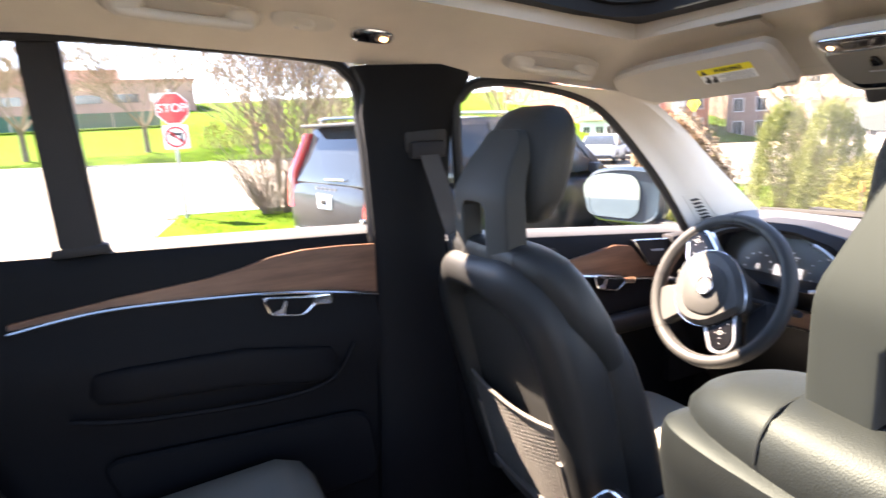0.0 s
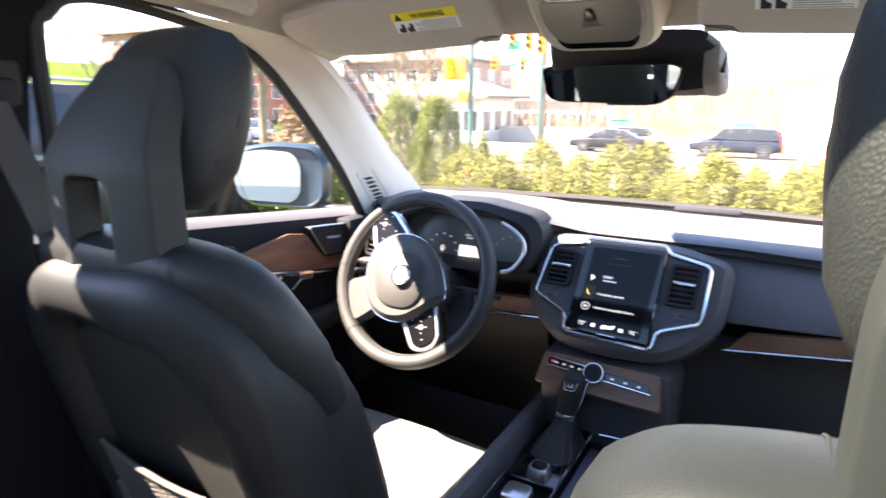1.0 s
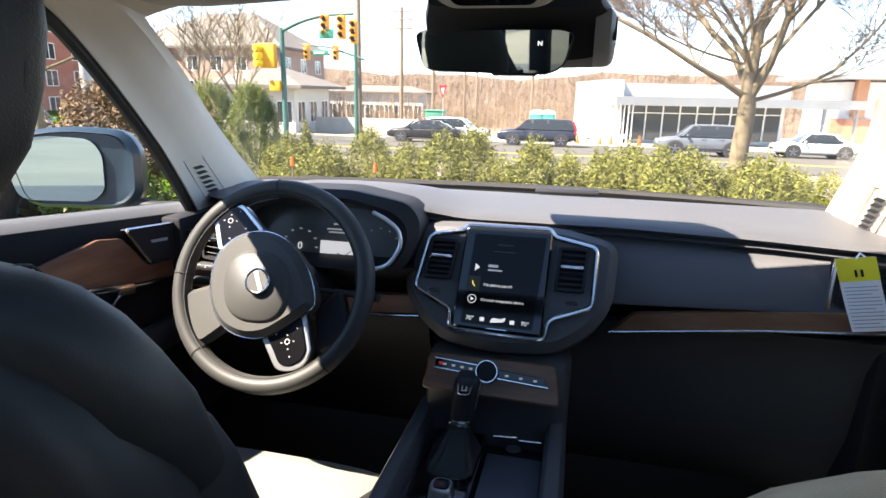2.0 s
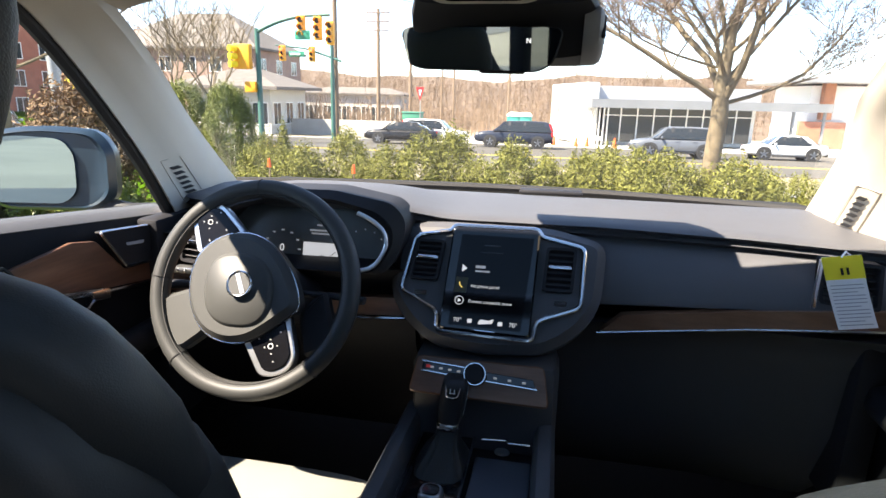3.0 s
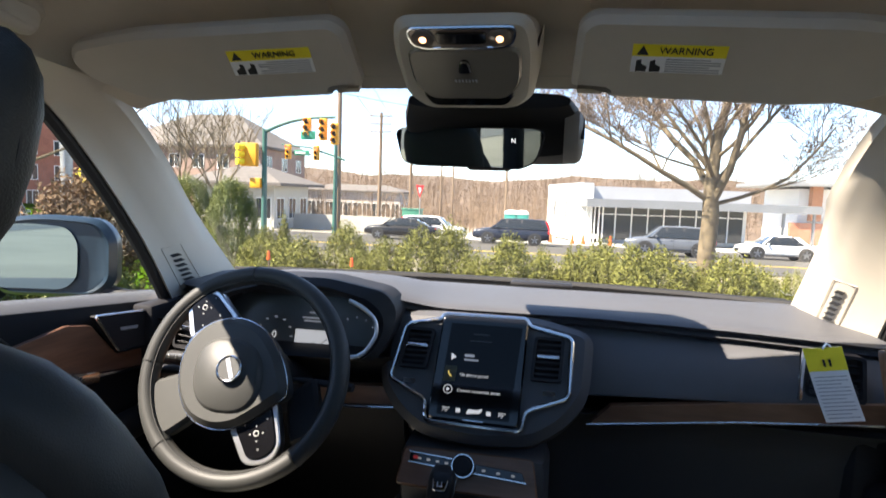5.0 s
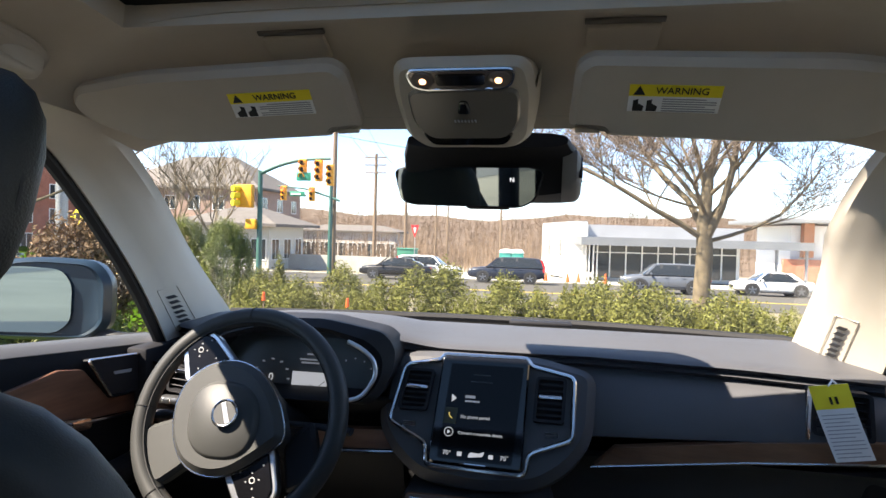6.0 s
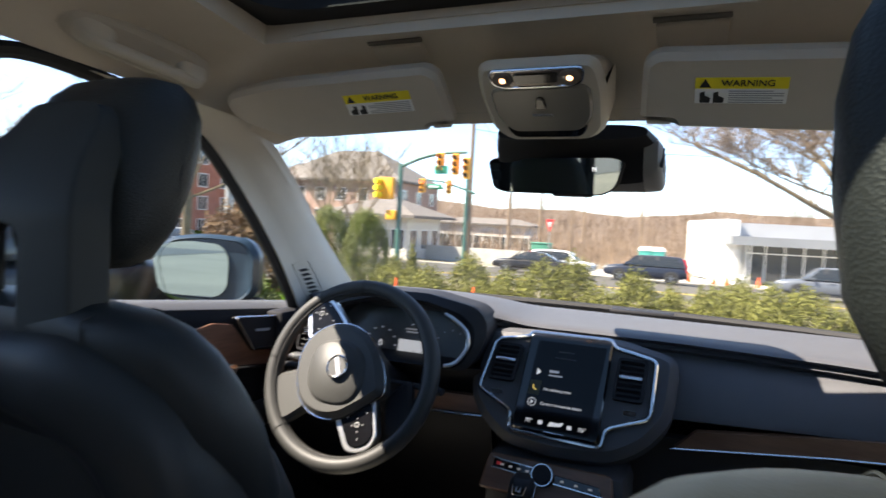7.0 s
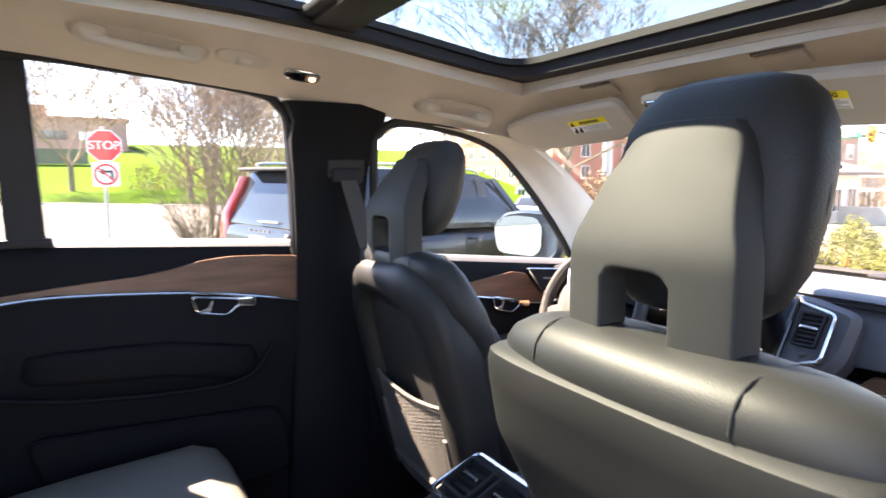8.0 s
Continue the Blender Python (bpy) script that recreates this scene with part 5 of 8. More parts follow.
    def patch(us, zs):
        """us(z): the columns across a row."""
        rows_ = [[bm.verts.new(skin_at(u, zz)) for u, zz in us(z, k / (len(zs) - 1))] for k, z in enumerate(zs)]
        for ra, rb in zip(rows_, rows_[1:]):
            for k in range(len(ra) - 1):
                bm.faces.new((ra[k], ra[k + 1], rb[k + 1], rb[k]))

    def inner_edge(u, z):
        """The arch's side, drawn in with the outline further up."""
        return u * interp(z, half) / 0.1004
    for zs in (low, high):
        patch(lambda z, q: [(u, z) for u in lin(-interp(z, half), inner_edge(left, z), 6)], zs)
        patch(lambda z, q: [(u, z) for u in lin(inner_edge(right, z), interp(z, half) - 0.004, 6)], zs)
    patch(lambda z, q: [(u, z + (1 - q) * 0.012 * (1 - (2 * k / 10 - 1) ** 6)) for k, u in enumerate(lin(inner_edge(left, z), inner_edge(right, z), 11))], high)
    bmesh.ops.remove_doubles(bm, verts=bm.verts, dist=0.0001)
    grown = bmesh.ops.extrude_face_region(bm, geom=list(bm.faces))
    for v in grown["geom"]:
        if isinstance(v, bmesh.types.BMVert):
            v.co.y += 0.042
    bmesh.ops.recalc_face_normals(bm, faces=list(bm.faces))
    sharp_edges = [ed for ed in bm.edges if len(ed.link_faces) == 2 and ed.calc_face_angle(0.0) > 1.0]
    bmesh.ops.bevel(bm, geom=sharp_edges, offset=0.012, segments=4, profile=0.5, affect="EDGES", clamp_overlap=True)
    part("headrest_shell", bm, SHELL, hr, "grey moulded two-legged headrest shell")
    part("piping", tube(B(), [at(hx + 0.111 * cw * math.cos(a), hy - 0.476 + 0.22 * 0.106 * math.sin(a), hz(1.345 + 0.113 * math.sin(a))) for a in lin(0, 2 * math.pi, 49)[:-1]], 0.0022, 5, True), SEAM, hr)
    # cushion
    cs = [(-0.40, 0.19, 0.05), (-0.36, 0.24, 0.075), (-0.22, 0.262, 0.085), (-0.12, 0.265, 0.088), (-0.02, 0.262, 0.084), (0.040, 0.25, 0.065), (0.062, 0.22, 0.035)]
    bm = loft(B(), [sup(at(0, y, 0.560 + 0.10 * (y + 0.35)), X, Vector((0, 0, 1)), w, h, 4, 36) for y, w, h in cs])
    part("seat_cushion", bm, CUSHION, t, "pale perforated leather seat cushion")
    for s in (-1, 1):
        bm = loft(B(), [sup(at(s * 0.232, y, 0.615 + 0.10 * (y + 0.35)), X, Vector((0, 0, 1)), a, h, 2.4, 18) for y, a, h in ((-0.38, 0.02, 0.03), (-0.33, 0.042, 0.06), (-0.18, 0.046, 0.060), (-0.06, 0.042, 0.045), (0.0, 0.02, 0.018))])
        part("cushion_bolster", bm, LEATHER, t, "leather thigh bolster")
    part("seat_base", box(B(), at(0, -0.14, 0.475), (0.42, 0.44, 0.10), 0.02), BLACK, t, "black seat base")
    return t


build_seat(-0.387, 0.010, 0.022, 1.255, 1.470, "charcoal leather driver's seat with net pocket on its back", True)
build_seat(0.430, -0.108, 0.012, 1.240, 1.490, "charcoal leather passenger seat with smooth back", False)

# ---- rear bench ----
BENCH = mat("bench_leather", (0.14, 0.137, 0.12), 0.5, var=0.1, vs=8, bump=0.2, bs=500, cells=True, spec=0.3)
bench = thing("rear_bench", (0, -1.5, 0.45), "charcoal leather rear bench seat", "car seat")
for cx, w in ((-0.43, 0.23), (0.0, 0.17), (0.43, 0.23)):
    bm = loft(B(), [sup((cx, y, 0.655 + 0.08 * (y + 1.5)), (1, 0, 0), (0, 0, 1), w * k, h, 4, 32) for y, k, h in ((-1.53, 0.9, 0.05), (-1.48, 0.98, 0.085), (-1.2, 1, 0.09), (-0.97, 1, 0.085), (-0.92, 0.95, 0.06), (-0.90, 0.8, 0.03))])
    part("seat_cushion", bm, BENCH, bench, "charcoal leather cushion")
    bm = loft(B(), [sup((cx, -1.45 - 0.36 * (z - 0.7), z), (1, 0, 0), (0, 1, 0), w * k, d, 3.4, 32) for z, k, d in ((0.62, 0.95, 0.06), (0.72, 1, 0.08), (1.0, 1, 0.075), (1.14, 0.96, 0.06), (1.19, 0.85, 0.04), (1.205, 0.6, 0.015))])
    part("backrest", bm, LEATHER, bench, "charcoal leather backrest")
for cx, w in ((-0.43, 0.115), (0.0, 0.125), (0.43, 0.115)):
    bm = loft(B(), [sup((cx, -1.655 - 0.10 * (z - 1.25), z), (1, 0, 0), (0, 1, 0), w * k, 0.05 * k, 3, 24) for z, k in ((1.19, 0.6), (1.205, 0.85), (1.25, 1.0), (1.33, 1.0), (1.365, 0.88), (1.38, 0.55))])
    part("headrest", bm, LEATHER, bench, "charcoal leather headrest")
part("bench_base", box(B(), (0, -1.25, 0.51), (1.30, 0.56, 0.14), 0.02), BLACK, bench)

# ---- roof fittings ----
OVERLID = mat("satin_taupe_plastic", (0.16, 0.148, 0.128), 0.22, var=0.06, vs=8)
def visor(s):
    t = thing("sun_visor", (s * 0.33, -0.06, 1.48), "blond cloth sun visor with yellow warning label", "sun visor", "sun visors")
    R, U = Vector((1, 0, 0)), Vector((0, -0.72, 0.69)).normalized()
    N = R.cross(U) * -1     # towards the seats
    o = Vector((0, -0.034, 1.500))
    if N.y > 0:
        N = -N

    def put(u, v, d):
        return o + R * (s * u) + U * v + N * (d + 0.014) + Vector((0, 0.012 - 0.012 * (u - 0.14) / 0.42, -0.020 * (u - 0.14) / 0.42))
    out = [(0.142, 0.012), (0.148, 0.098), (0.165, 0.112), (0.44, 0.112), (0.545, 0.100), (0.562, 0.072), (0.545, 0.042), (0.48, 0.004), (0.40, -0.004), (0.19, -0.002), (0.185, 0.010), (0.155, 0.010)]
    oo = rounded(out, 0.016, 4)
    if s < 0:
        oo = oo[::-1]
    part("visor_panel", slab(B(), oo, put, 0.022, 0.008), VISOR, t)
    part("visor_clip", slab(B(), rounded([(0.150, 0.000), (0.182, 0.000), (0.182, 0.007), (0.150, 0.007)], 0.002, 2), put, 0.014), LINER_TRIM, t, "blond plastic clip")
    u0, u1 = (0.212, 0.318) if s > 0 else (0.200, 0.318)
    hd = part("label_heading", slab(B(), [(u0, 0.064), (u1, 0.064), (u1, 0.080), (u0, 0.080)], lambda a, b, d: put(a, b, 0.0222 + d), 0.0006), YELLOW, t, "yellow warning heading")
    lo = part("label_body", slab(B(), [(u0, 0.042), (u1, 0.042), (u1, 0.064), (u0, 0.064)], lambda a, b, d: put(a, b, 0.0222 + d), 0.0006), PAPER, t, "white printed warning label")
    xs = 1 if s > 0 else -1
    uw = (u0 + u1) / 2 + 0.008 * xs
    along = (put(uw + 0.01 * s, 0.0735, 0) - put(uw - 0.01 * s, 0.0735, 0)).normalized()
    words("warning_text", "WARNING", 0.0125, frame_m(put(uw, 0.0720, 0.0234), along, U), INK, hd)
    ut = (u0 + 0.012) if s > 0 else (u1 - 0.012)
    part("warning_triangle", slab(B(), [(ut - 0.007, 0.0660), (ut + 0.007, 0.0660), (ut, 0.0785)], lambda a, b, d: put(a, b, 0.0230 + d), 0.0004), INK, hd)
    bm = B()
    for k in range(6):
        a, b = (u0 + 0.040, u1 - 0.004) if s > 0 else (u0 + 0.004, u1 - 0.040)
        b -= 0.012 * (k % 3 == 2)
        slab(bm, [(a, 0.0435 + 0.0033 * k), (b, 0.0435 + 0.0033 * k), (b, 0.0449 + 0.0033 * k), (a, 0.0449 + 0.0033 * k)], lambda u, v, d: put(u, v, 0.0230 + d), 0.0003)
    part("text_bar", bm, GREYINK, lo)
    bm = B()
    for k in range(2):
        a = (u0 + 0.006 + 0.016 * k) if s > 0 else (u1 - 0.034 + 0.016 * k)
        slab(bm, [(a, 0.043), (a + 0.012, 0.043), (a + 0.013, 0.050), (a + 0.006, 0.054), (a + 0.006, 0.060), (a, 0.058)], lambda u, v, d: put(u, v, 0.0230 + d), 0.0003)
    part("label_picture", bm, INK, lo)
    return t


visor(-1)
visor(1)
for x in (-0.225, 0.203):
    tilt = Euler((radians(-23), 0, 0)).to_matrix()
    fl = thing("roof_flap", (x, -0.088, liner_z(x, -0.088)), "small blond hook flap in the headliner", "trim cover")
    part("flap", box(B(), (x, -0.088, liner_z(x, -0.088) - 0.002), (0.088, 0.042, 0.010), 0.004, tilt), LINER_TRIM, fl)
    # a solid darker strip paints the shade of the finger gap
    part("flap_gap", box(B(), (x, -0.1125, liner_z(x, -0.1125) - 0.001), (0.094, 0.008, 0.005), 0.001, tilt), OVERLID, fl, "taupe strip standing in for finger gap shade")

ohc = thing("overhead_console", (0.008, -0.06, 1.45), "blond overhead console with two lit reading lamps", "overhead console")
OR, OU = Vector((1, 0, 0)), Vector((0, -0.80, 0.60)).normalized()
ON = Vector((0, -0.60, -0.80))


def oc(u, v, d=0.0):
    return Vector((0.007, -0.0950, 1.5228)) + OR * (u * 0.90) + OU * (v * 0.92) + ON * d


o = rounded([(-0.094, 0.056), (0.094, 0.056), (0.104, 0.0), (0.098, -0.085), (0.070, -0.112), (-0.070, -0.112), (-0.098, -0.085), (-0.104, 0.0)], 0.025, 4)
part("console_body", slab(B(), o, lambda u, v, d: oc(u * (1 + 1.2 * max(0, 0.046 - d)), v - (0.85 * max(0, 0.046 - d) if v > 0 else 0), d - 0.05), 0.056, 0.010), LINER_TRIM, ohc)
o2 = rounded([(-0.082, 0.012), (0.082, 0.012), (0.080, -0.05), (0.060, -0.082), (-0.060, -0.082), (-0.080, -0.05)], 0.02, 4)
part("console_lid", slab(B(), o2, lambda u, v, d: oc(u, v, d + 0.004), 0.007, 0.004), OVERLID, ohc, "satin taupe inner cover")
bez = rounded([(-0.076, 0.046), (0.076, 0.046), (0.070, 0.020), (0.052, 0.014), (-0.052, 0.014), (-0.070, 0.020)], 0.012, 4)
part("lamp_panel", slab(B(), bez, lambda u, v, d: oc(u, v, d + 0.004), 0.007, 0.002), LENS, ohc, "smoked lamp panel")
part("lamp_bezel", tube(B(), [oc(p.x, p.y, 0.0105) for p in bez], 0.0022, 6, True), CHROME, ohc, "chrome lamp bezel")
part("touch_button", slab(B(), rounded([(-0.036, 0.040), (0.036, 0.040), (0.034, 0.022), (-0.034, 0.022)], 0.006, 3), lambda u, v, d: oc(u, v, d + 0.0115), 0.003, 0.001), PIANO, ohc, "dark touch buttons")
for u in (-0.053, 0.053):
    lens = part("reading_lamp", loft(B(), [sup(oc(u, 0.031, d), OR, OU, r * 1.2, r, 2.2, 18) for d, r in ((0.010, 0.0125), (0.0135, 0.0115), (0.0150, 0.008))]), LENS, ohc, "clear lamp lens")
    part("bulb", loft(B(), [sup(oc(u, 0.031, d), OR, OU, r, r, 2, 12) for d, r in ((0.0145, 0.0050), (0.0165, 0.0036))]), LAMPGLOW, lens, "glowing warm bulb")
part("lid_catch", slab(B(), rounded([(-0.010, -0.012), (0.010, -0.012), (0.006, 0.010), (-0.006, 0.010)], 0.005, 3), lambda u, v, d: oc(u, v - 0.016, d + 0.009), 0.007, 0.002), PIANO, ohc, "dark finger catch")
bm = B()
for k in range(7):
    box(bm, oc(-0.015 + 0.005 * k, -0.045, 0.0112), (0.0018, 0.018, 0.002))
part("microphone_slots", bm, GREYINK, ohc)
part("display_window", slab(B(), rounded([(-0.072, -0.068), (0.072, -0.068), (0.058, -0.096), (-0.058, -0.096)], 0.012, 3), lambda u, v, d: oc(u, v, d + 0.003), 0.006, 0.002), PIANO, ohc, "gloss black warning display")

# ---- rear-view mirror under its sensor housing ----
mir = thing("rear_view_mirror", (0, 0.12, 1.38), "frameless dimming rear-view mirror under a black sensor housing", "mirror")
MR, MU = Vector((0.985, -0.170, 0.0)).normalized(), Vector((0.0, -0.062, 0.998)).normalized()
MN = MR.cross(MU)
if MN.y > 0:
    MN = -MN


def mp_(u, v, d=0.0):
    return Vector((-0.014, 0.10, 1.416)) + MR * (u * 1.05) + MU * (v - 0.022 * u) + MN * d


mo = rounded([(-0.122, 0.024), (-0.110, -0.024), (-0.09, -0.030), (0.085, -0.030), (0.106, -0.018), (0.118, 0.026), (0.10, 0.031), (-0.105, 0.030)], 0.014, 4)
part("mirror_back", slab(B(), mo, lambda u, v, d: mp_(u * 0.98, v * 0.98, d - 0.024), 0.022, 0.0), BLACK, mir, "black mirror back")
gm = part("mirror_glass", slab(B(), mo, lambda u, v, d: mp_(u, v, d - 0.003), 0.006, 0.0), MIRROR_DIM, mir, "dimming mirror glass", smooth=False)
part("mirror_rim", tube(B(), [mp_(p.x, p.y, -0.002) for p in mo], 0.0022, 6, True), BLACK, mir)
words("compass_letter", "N", 0.010, frame_m(mp_(0.072, 0.012, 0.0035), MR, MU), glow("compass_white", (0.9, 0.95, 1.0), 0.30), gm)
bm = B()
rings = []
for y, zc, w, h in ((0.055, 1.484, 0.124, 0.012), (0.10, 1.470, 0.140, 0.018), (0.128, 1.440, 0.144, 0.036), (0.175, 1.424, 0.147, 0.026), (0.225, 1.406, 0.142, 0.008)):
    rings.append(sup((0.020, y, zc), (1, 0, 0), (0, 0, 1), w, h, 3.4, 28))
part("sensor_housing", loft(bm, rings), BLACK, mir, "black plastic sensor housing")
prof = rounded([(0.085, 1.478), (0.200, 1.428), (0.210, 1.404), (0.150, 1.398), (0.095, 1.420)], 0.02, 4)
pc = sum(prof, Vector((0, 0))) / len(prof)
bm = loft(B(), [[(x, pc.x + (p.x - pc.x) * k, pc.y + (p.y - pc.y) * k) for p in prof] for x, k in ((0.137, 1.05), (0.150, 1.10), (0.159, 1.06), (0.165, 0.90), (0.168, 0.60))])
part("housing_cheek", bm, mat("grey_sensor_cover", (0.17, 0.165, 0.155), 0.6, var=0.1), mir, "grey side cover")
bm = B()
for k in range(4):
    box(bm, (0.1655, 0.10 + 0.020 * k, 1.448 - 0.007 * k), (0.006, 0.007, 0.034), 0.002, Euler((radians(-20), 0, 0)).to_matrix())
part("housing_slots", bm, RUBBER, mir, "dark slots")
part("mirror_foot", box(B(), (0.02, 0.115, 1.386), (0.07, 0.025, 0.010), 0.004), BLACK, mir)


# ---- grab handles, hook and lamp along the left roof rail ----
RN = Vector((0.62, 0.0, -0.785))      # out of the curved rail, into the cabin


def oval(c, e, f, a, b, n=3.0, k=28):
    return sup(c, e, f, a, b, n, k)


def grab(p0, p1):
    p0, p1 = Vector(p0), Vector(p1)
    e = (p1 - p0).normalized()
    f = RN.cross(e).normalized()
    c, half = (p0 + p1) / 2, (p1 - p0).length / 2
    t = thing("grab_handle", c, "blond plastic grab handle on the roof rail", "grab handle", "roof grab handles")
    part("recess_rim", tube(B(), oval(c - RN * 0.006, e, f, half + 0.020, 0.030), 0.005, 8, True), VISOR, t, "padded rim round the handle")
    part("backing_pad", loft(B(), [oval(c + RN * h, e, f, half + a, b) for h, a, b in ((-0.016, 0.022, 0.032), (0.000, 0.021, 0.031), (0.005, 0.016, 0.026), (0.006, 0.004, 0.016))]), VISOR, t)
    pts = [p0 - e * 0.004 - RN * 0.008, p0 + e * 0.004 + RN * 0.012, p0 + e * 0.022 + RN * 0.020, c + RN * 0.021, p1 - e * 0.022 + RN * 0.020, p1 - e * 0.004 + RN * 0.012, p1 + e * 0.004 - RN * 0.008]
    part("grip", tube(B(), smooth_path(pts, 5), 0.0105, 12, flat=0.85), LINER_TRIM, t)
    for p, d in ((p0, 1), (p1, -1)):
        part("mount", loft(B(), [oval(p + e * d * 0.016 + RN * h, e, f, a, b) for h, a, b in ((-0.01, 0.030, 0.024), (0.008, 0.027, 0.020), (0.020, 0.020, 0.014), (0.024, 0.012, 0.008))]), LINER_TRIM, t)
    return t


grab((-0.586, -0.368, 1.574), (-0.548, -0.195, 1.546))
grab((-0.535, -1.135, 1.668), (-0.560, -0.925, 1.648))
hc = Vector((-0.556, -0.832, 1.646))
hook = thing("coat_hook", hc, "small blond coat hook base", "coat hook")
HE = Vector((-0.06, 0.99, -0.09)).normalized()
HF = RN.cross(HE).normalized()
part("hook_base", loft(B(), [oval(hc + RN * h, HE, HF, a, b) for h, a, b in ((-0.02, 0.060, 0.022), (0.004, 0.058, 0.020), (0.008, 0.050, 0.014))]), LINER_TRIM, hook)
part("hook", loft(B(), [oval(hc + RN * h, HE, HF, a, b) for h, a, b in ((0.006, 0.018, 0.011), (0.016, 0.015, 0.009), (0.020, 0.008, 0.005))]), LINER_TRIM, hook)
part("hook_slot", loft(B(), [oval(hc - HF * 0.010 + RN * h, HE, HF, a, b) for h, a, b in ((0.004, 0.016, 0.005), (0.0095, 0.015, 0.004))]), GREYINK, hook)
lc = Vector((-0.574, -0.697, 1.624))
rl = thing("rear_reading_lamp", lc, "lit rear reading lamp in a chrome frame", "lamp")


def lamp_piece(c, a, b, h):
    return loft(B(), [oval(lc + HE * c + RN * q, HE, HF, a * k, b * k) for q, k in ((h - 0.012, 1), (h - 0.002, 1), (h, 0.86))])


part("lamp_frame", lamp_piece(0, 0.043, 0.017, 0.006), CHROME, rl, "chrome frame")
part("lamp_switch", lamp_piece(-0.014, 0.022, 0.012, 0.0075), PIANO, rl, "dark touch switch")
lens = part("lamp_lens", lamp_piece(0.022, 0.015, 0.012, 0.0085), LENS, rl, "clear lens")
part("bulb", lamp_piece(0.022, 0.007, 0.006, 0.0105), LAMPGLOW, lens, "glowing warm bulb")

# ---- driver's seat belt on the centre pillar ----
belt = thing("seat_belt", (-0.66, -0.55, 1.05), "grey seat belt hanging from the centre pillar", "seat belt")
part("belt_guide", box(B(), (-0.674, -0.552, 1.392), (0.03, 0.088, 0.040), 0.010), BLACK, belt, "black belt guide")
part("guide_cover", box(B(), (-0.682, -0.552, 1.412), (0.02, 0.105, 0.05), 0.008), RUBBER, belt)
bm = sheet(B(), lambda u, v: Vector((-0.664 + 0.085 * u, -0.553 + 0.046 * v + 0.055 * u, 1.385 - 0.31 * u)), lin(0, 1, 8), lin(-0.5, 0.5, 3), (0.003, 0, 0))
part("belt_webbing", bm, BELT, belt, "grey woven webbing")

# ---- door mirror outside the left front window ----
dm = thing("door_mirror", (-1.06, 0.42, 1.0), "dark blue painted door mirror", "door mirror")
DR, DU = Vector((0.955, 0.29, 0.0)).normalized(), Vector((0, 0.05, 1.0)).normalized()
DN = Vector((0.29, -0.955, 0.05)).normalized()


def dp(u, v, d=0.0):
    return Vector((-1.155, 0.43, 1.135)) + DR * (u * 1.45) + DU * (v * 1.06) + DN * d


mo = rounded([(-0.115, 0.040), (-0.09, -0.078), (0.07, -0.082), (0.098, -0.05), (0.098, 0.05), (0.075, 0.092), (-0.02, 0.100), (-0.09, 0.085)], 0.035, 5)
rings = []
for d, k in ((-0.002, 1.0), (-0.02, 1.10), (-0.05, 1.10), (-0.09, 0.95), (-0.115, 0.70), (-0.125, 0.40)):
    rings.append([dp(p.x * k + 0.012, p.y * (1 + (k - 1) * 1.2), d) for p in mo])
part("mirror_shell", loft(B(), [[dp(p.x * 0.99 + 0.004, p.y * 0.98, -0.012) for p in mo]] + rings), mat("navy_mirror_paint", (0.010, 0.022, 0.036), 0.38, var=0.1, coat=0.15, spec=0.3), dm, "dark blue painted shell")
part("mirror_glass", slab(B(), [Vector((p.x * 0.80 - 0.022, p.y * 0.88)) for p in mo], lambda u, v, d: dp(u, v, d - 0.010), 0.006, 0.0), MIRROR, dm, "clear mirror glass", smooth=False)
part("mirror_foot", tube(B(), [dp(0.03, -0.07, -0.06), Vector((-0.96, 0.50, 1.040)), Vector((-0.77, 0.42, 1.06))], [0.024, 0.020, 0.026], 10), BLACK, dm, "black mirror foot")

# ---- printed tag hanging on the passenger vent ----
tag = thing("paper_tag", (0.60, 0.13, 0.98), "white and yellow printed paper tag hung on an air vent", "tag")


def tg(u, v, d=0.0):
    return Vector((0.546 + u + (0.110 - v) * 0.37, 0.135 + 0.06 * (v - 0.05) - d + 0.004 * math.sin(v * 30), 1.013 + v + 0.16 * u))


def strip(v0, v1, u0, u1, d):
    return sheet(B(), lambda u, v: tg(u, v, d), lin(u0, u1, 3), lin(v0, v1, 6), (0, 0.0008, 0))


part("tag_sheet", strip(0.0, 0.112, -0.027, 0.027, 0.0), PAPER, tag, "white paper sheet")
part("tag_heading", strip(0.076, 0.112, -0.0272, 0.0272, 0.001), YELLOW, tag, "yellow heading")
bm = B()
for u in (-0.0035, 0.0045):
    slab(bm, [(u - 0.0017, 0.083), (u + 0.0017, 0.083), (u + 0.0017, 0.094), (u - 0.0017, 0.094)], lambda a, b, d: tg(a, b, 0.002 + d), 0.0004)
part("heading_bar", bm, BLACK, tag)
bm = B()
for k in range(12):
    v = 0.006 + 0.0055 * k
    slab(bm, [(-0.023, v), (0.022 - 0.010 * (k % 4 == 1), v), (0.022 - 0.010 * (k % 4 == 1), v + 0.0011), (-0.023, v + 0.0011)], lambda a, b, d: tg(a, b, 0.0012 + d), 0.0003)
part("text_bar", bm, GREYINK, tag)
part("tag_string", tube(B(), [tg(0.0, 0.111, 0.002), (0.556, 0.150, 1.130), (0.575, 0.175, 1.118)], 0.0015, 5), PAPER, tag)

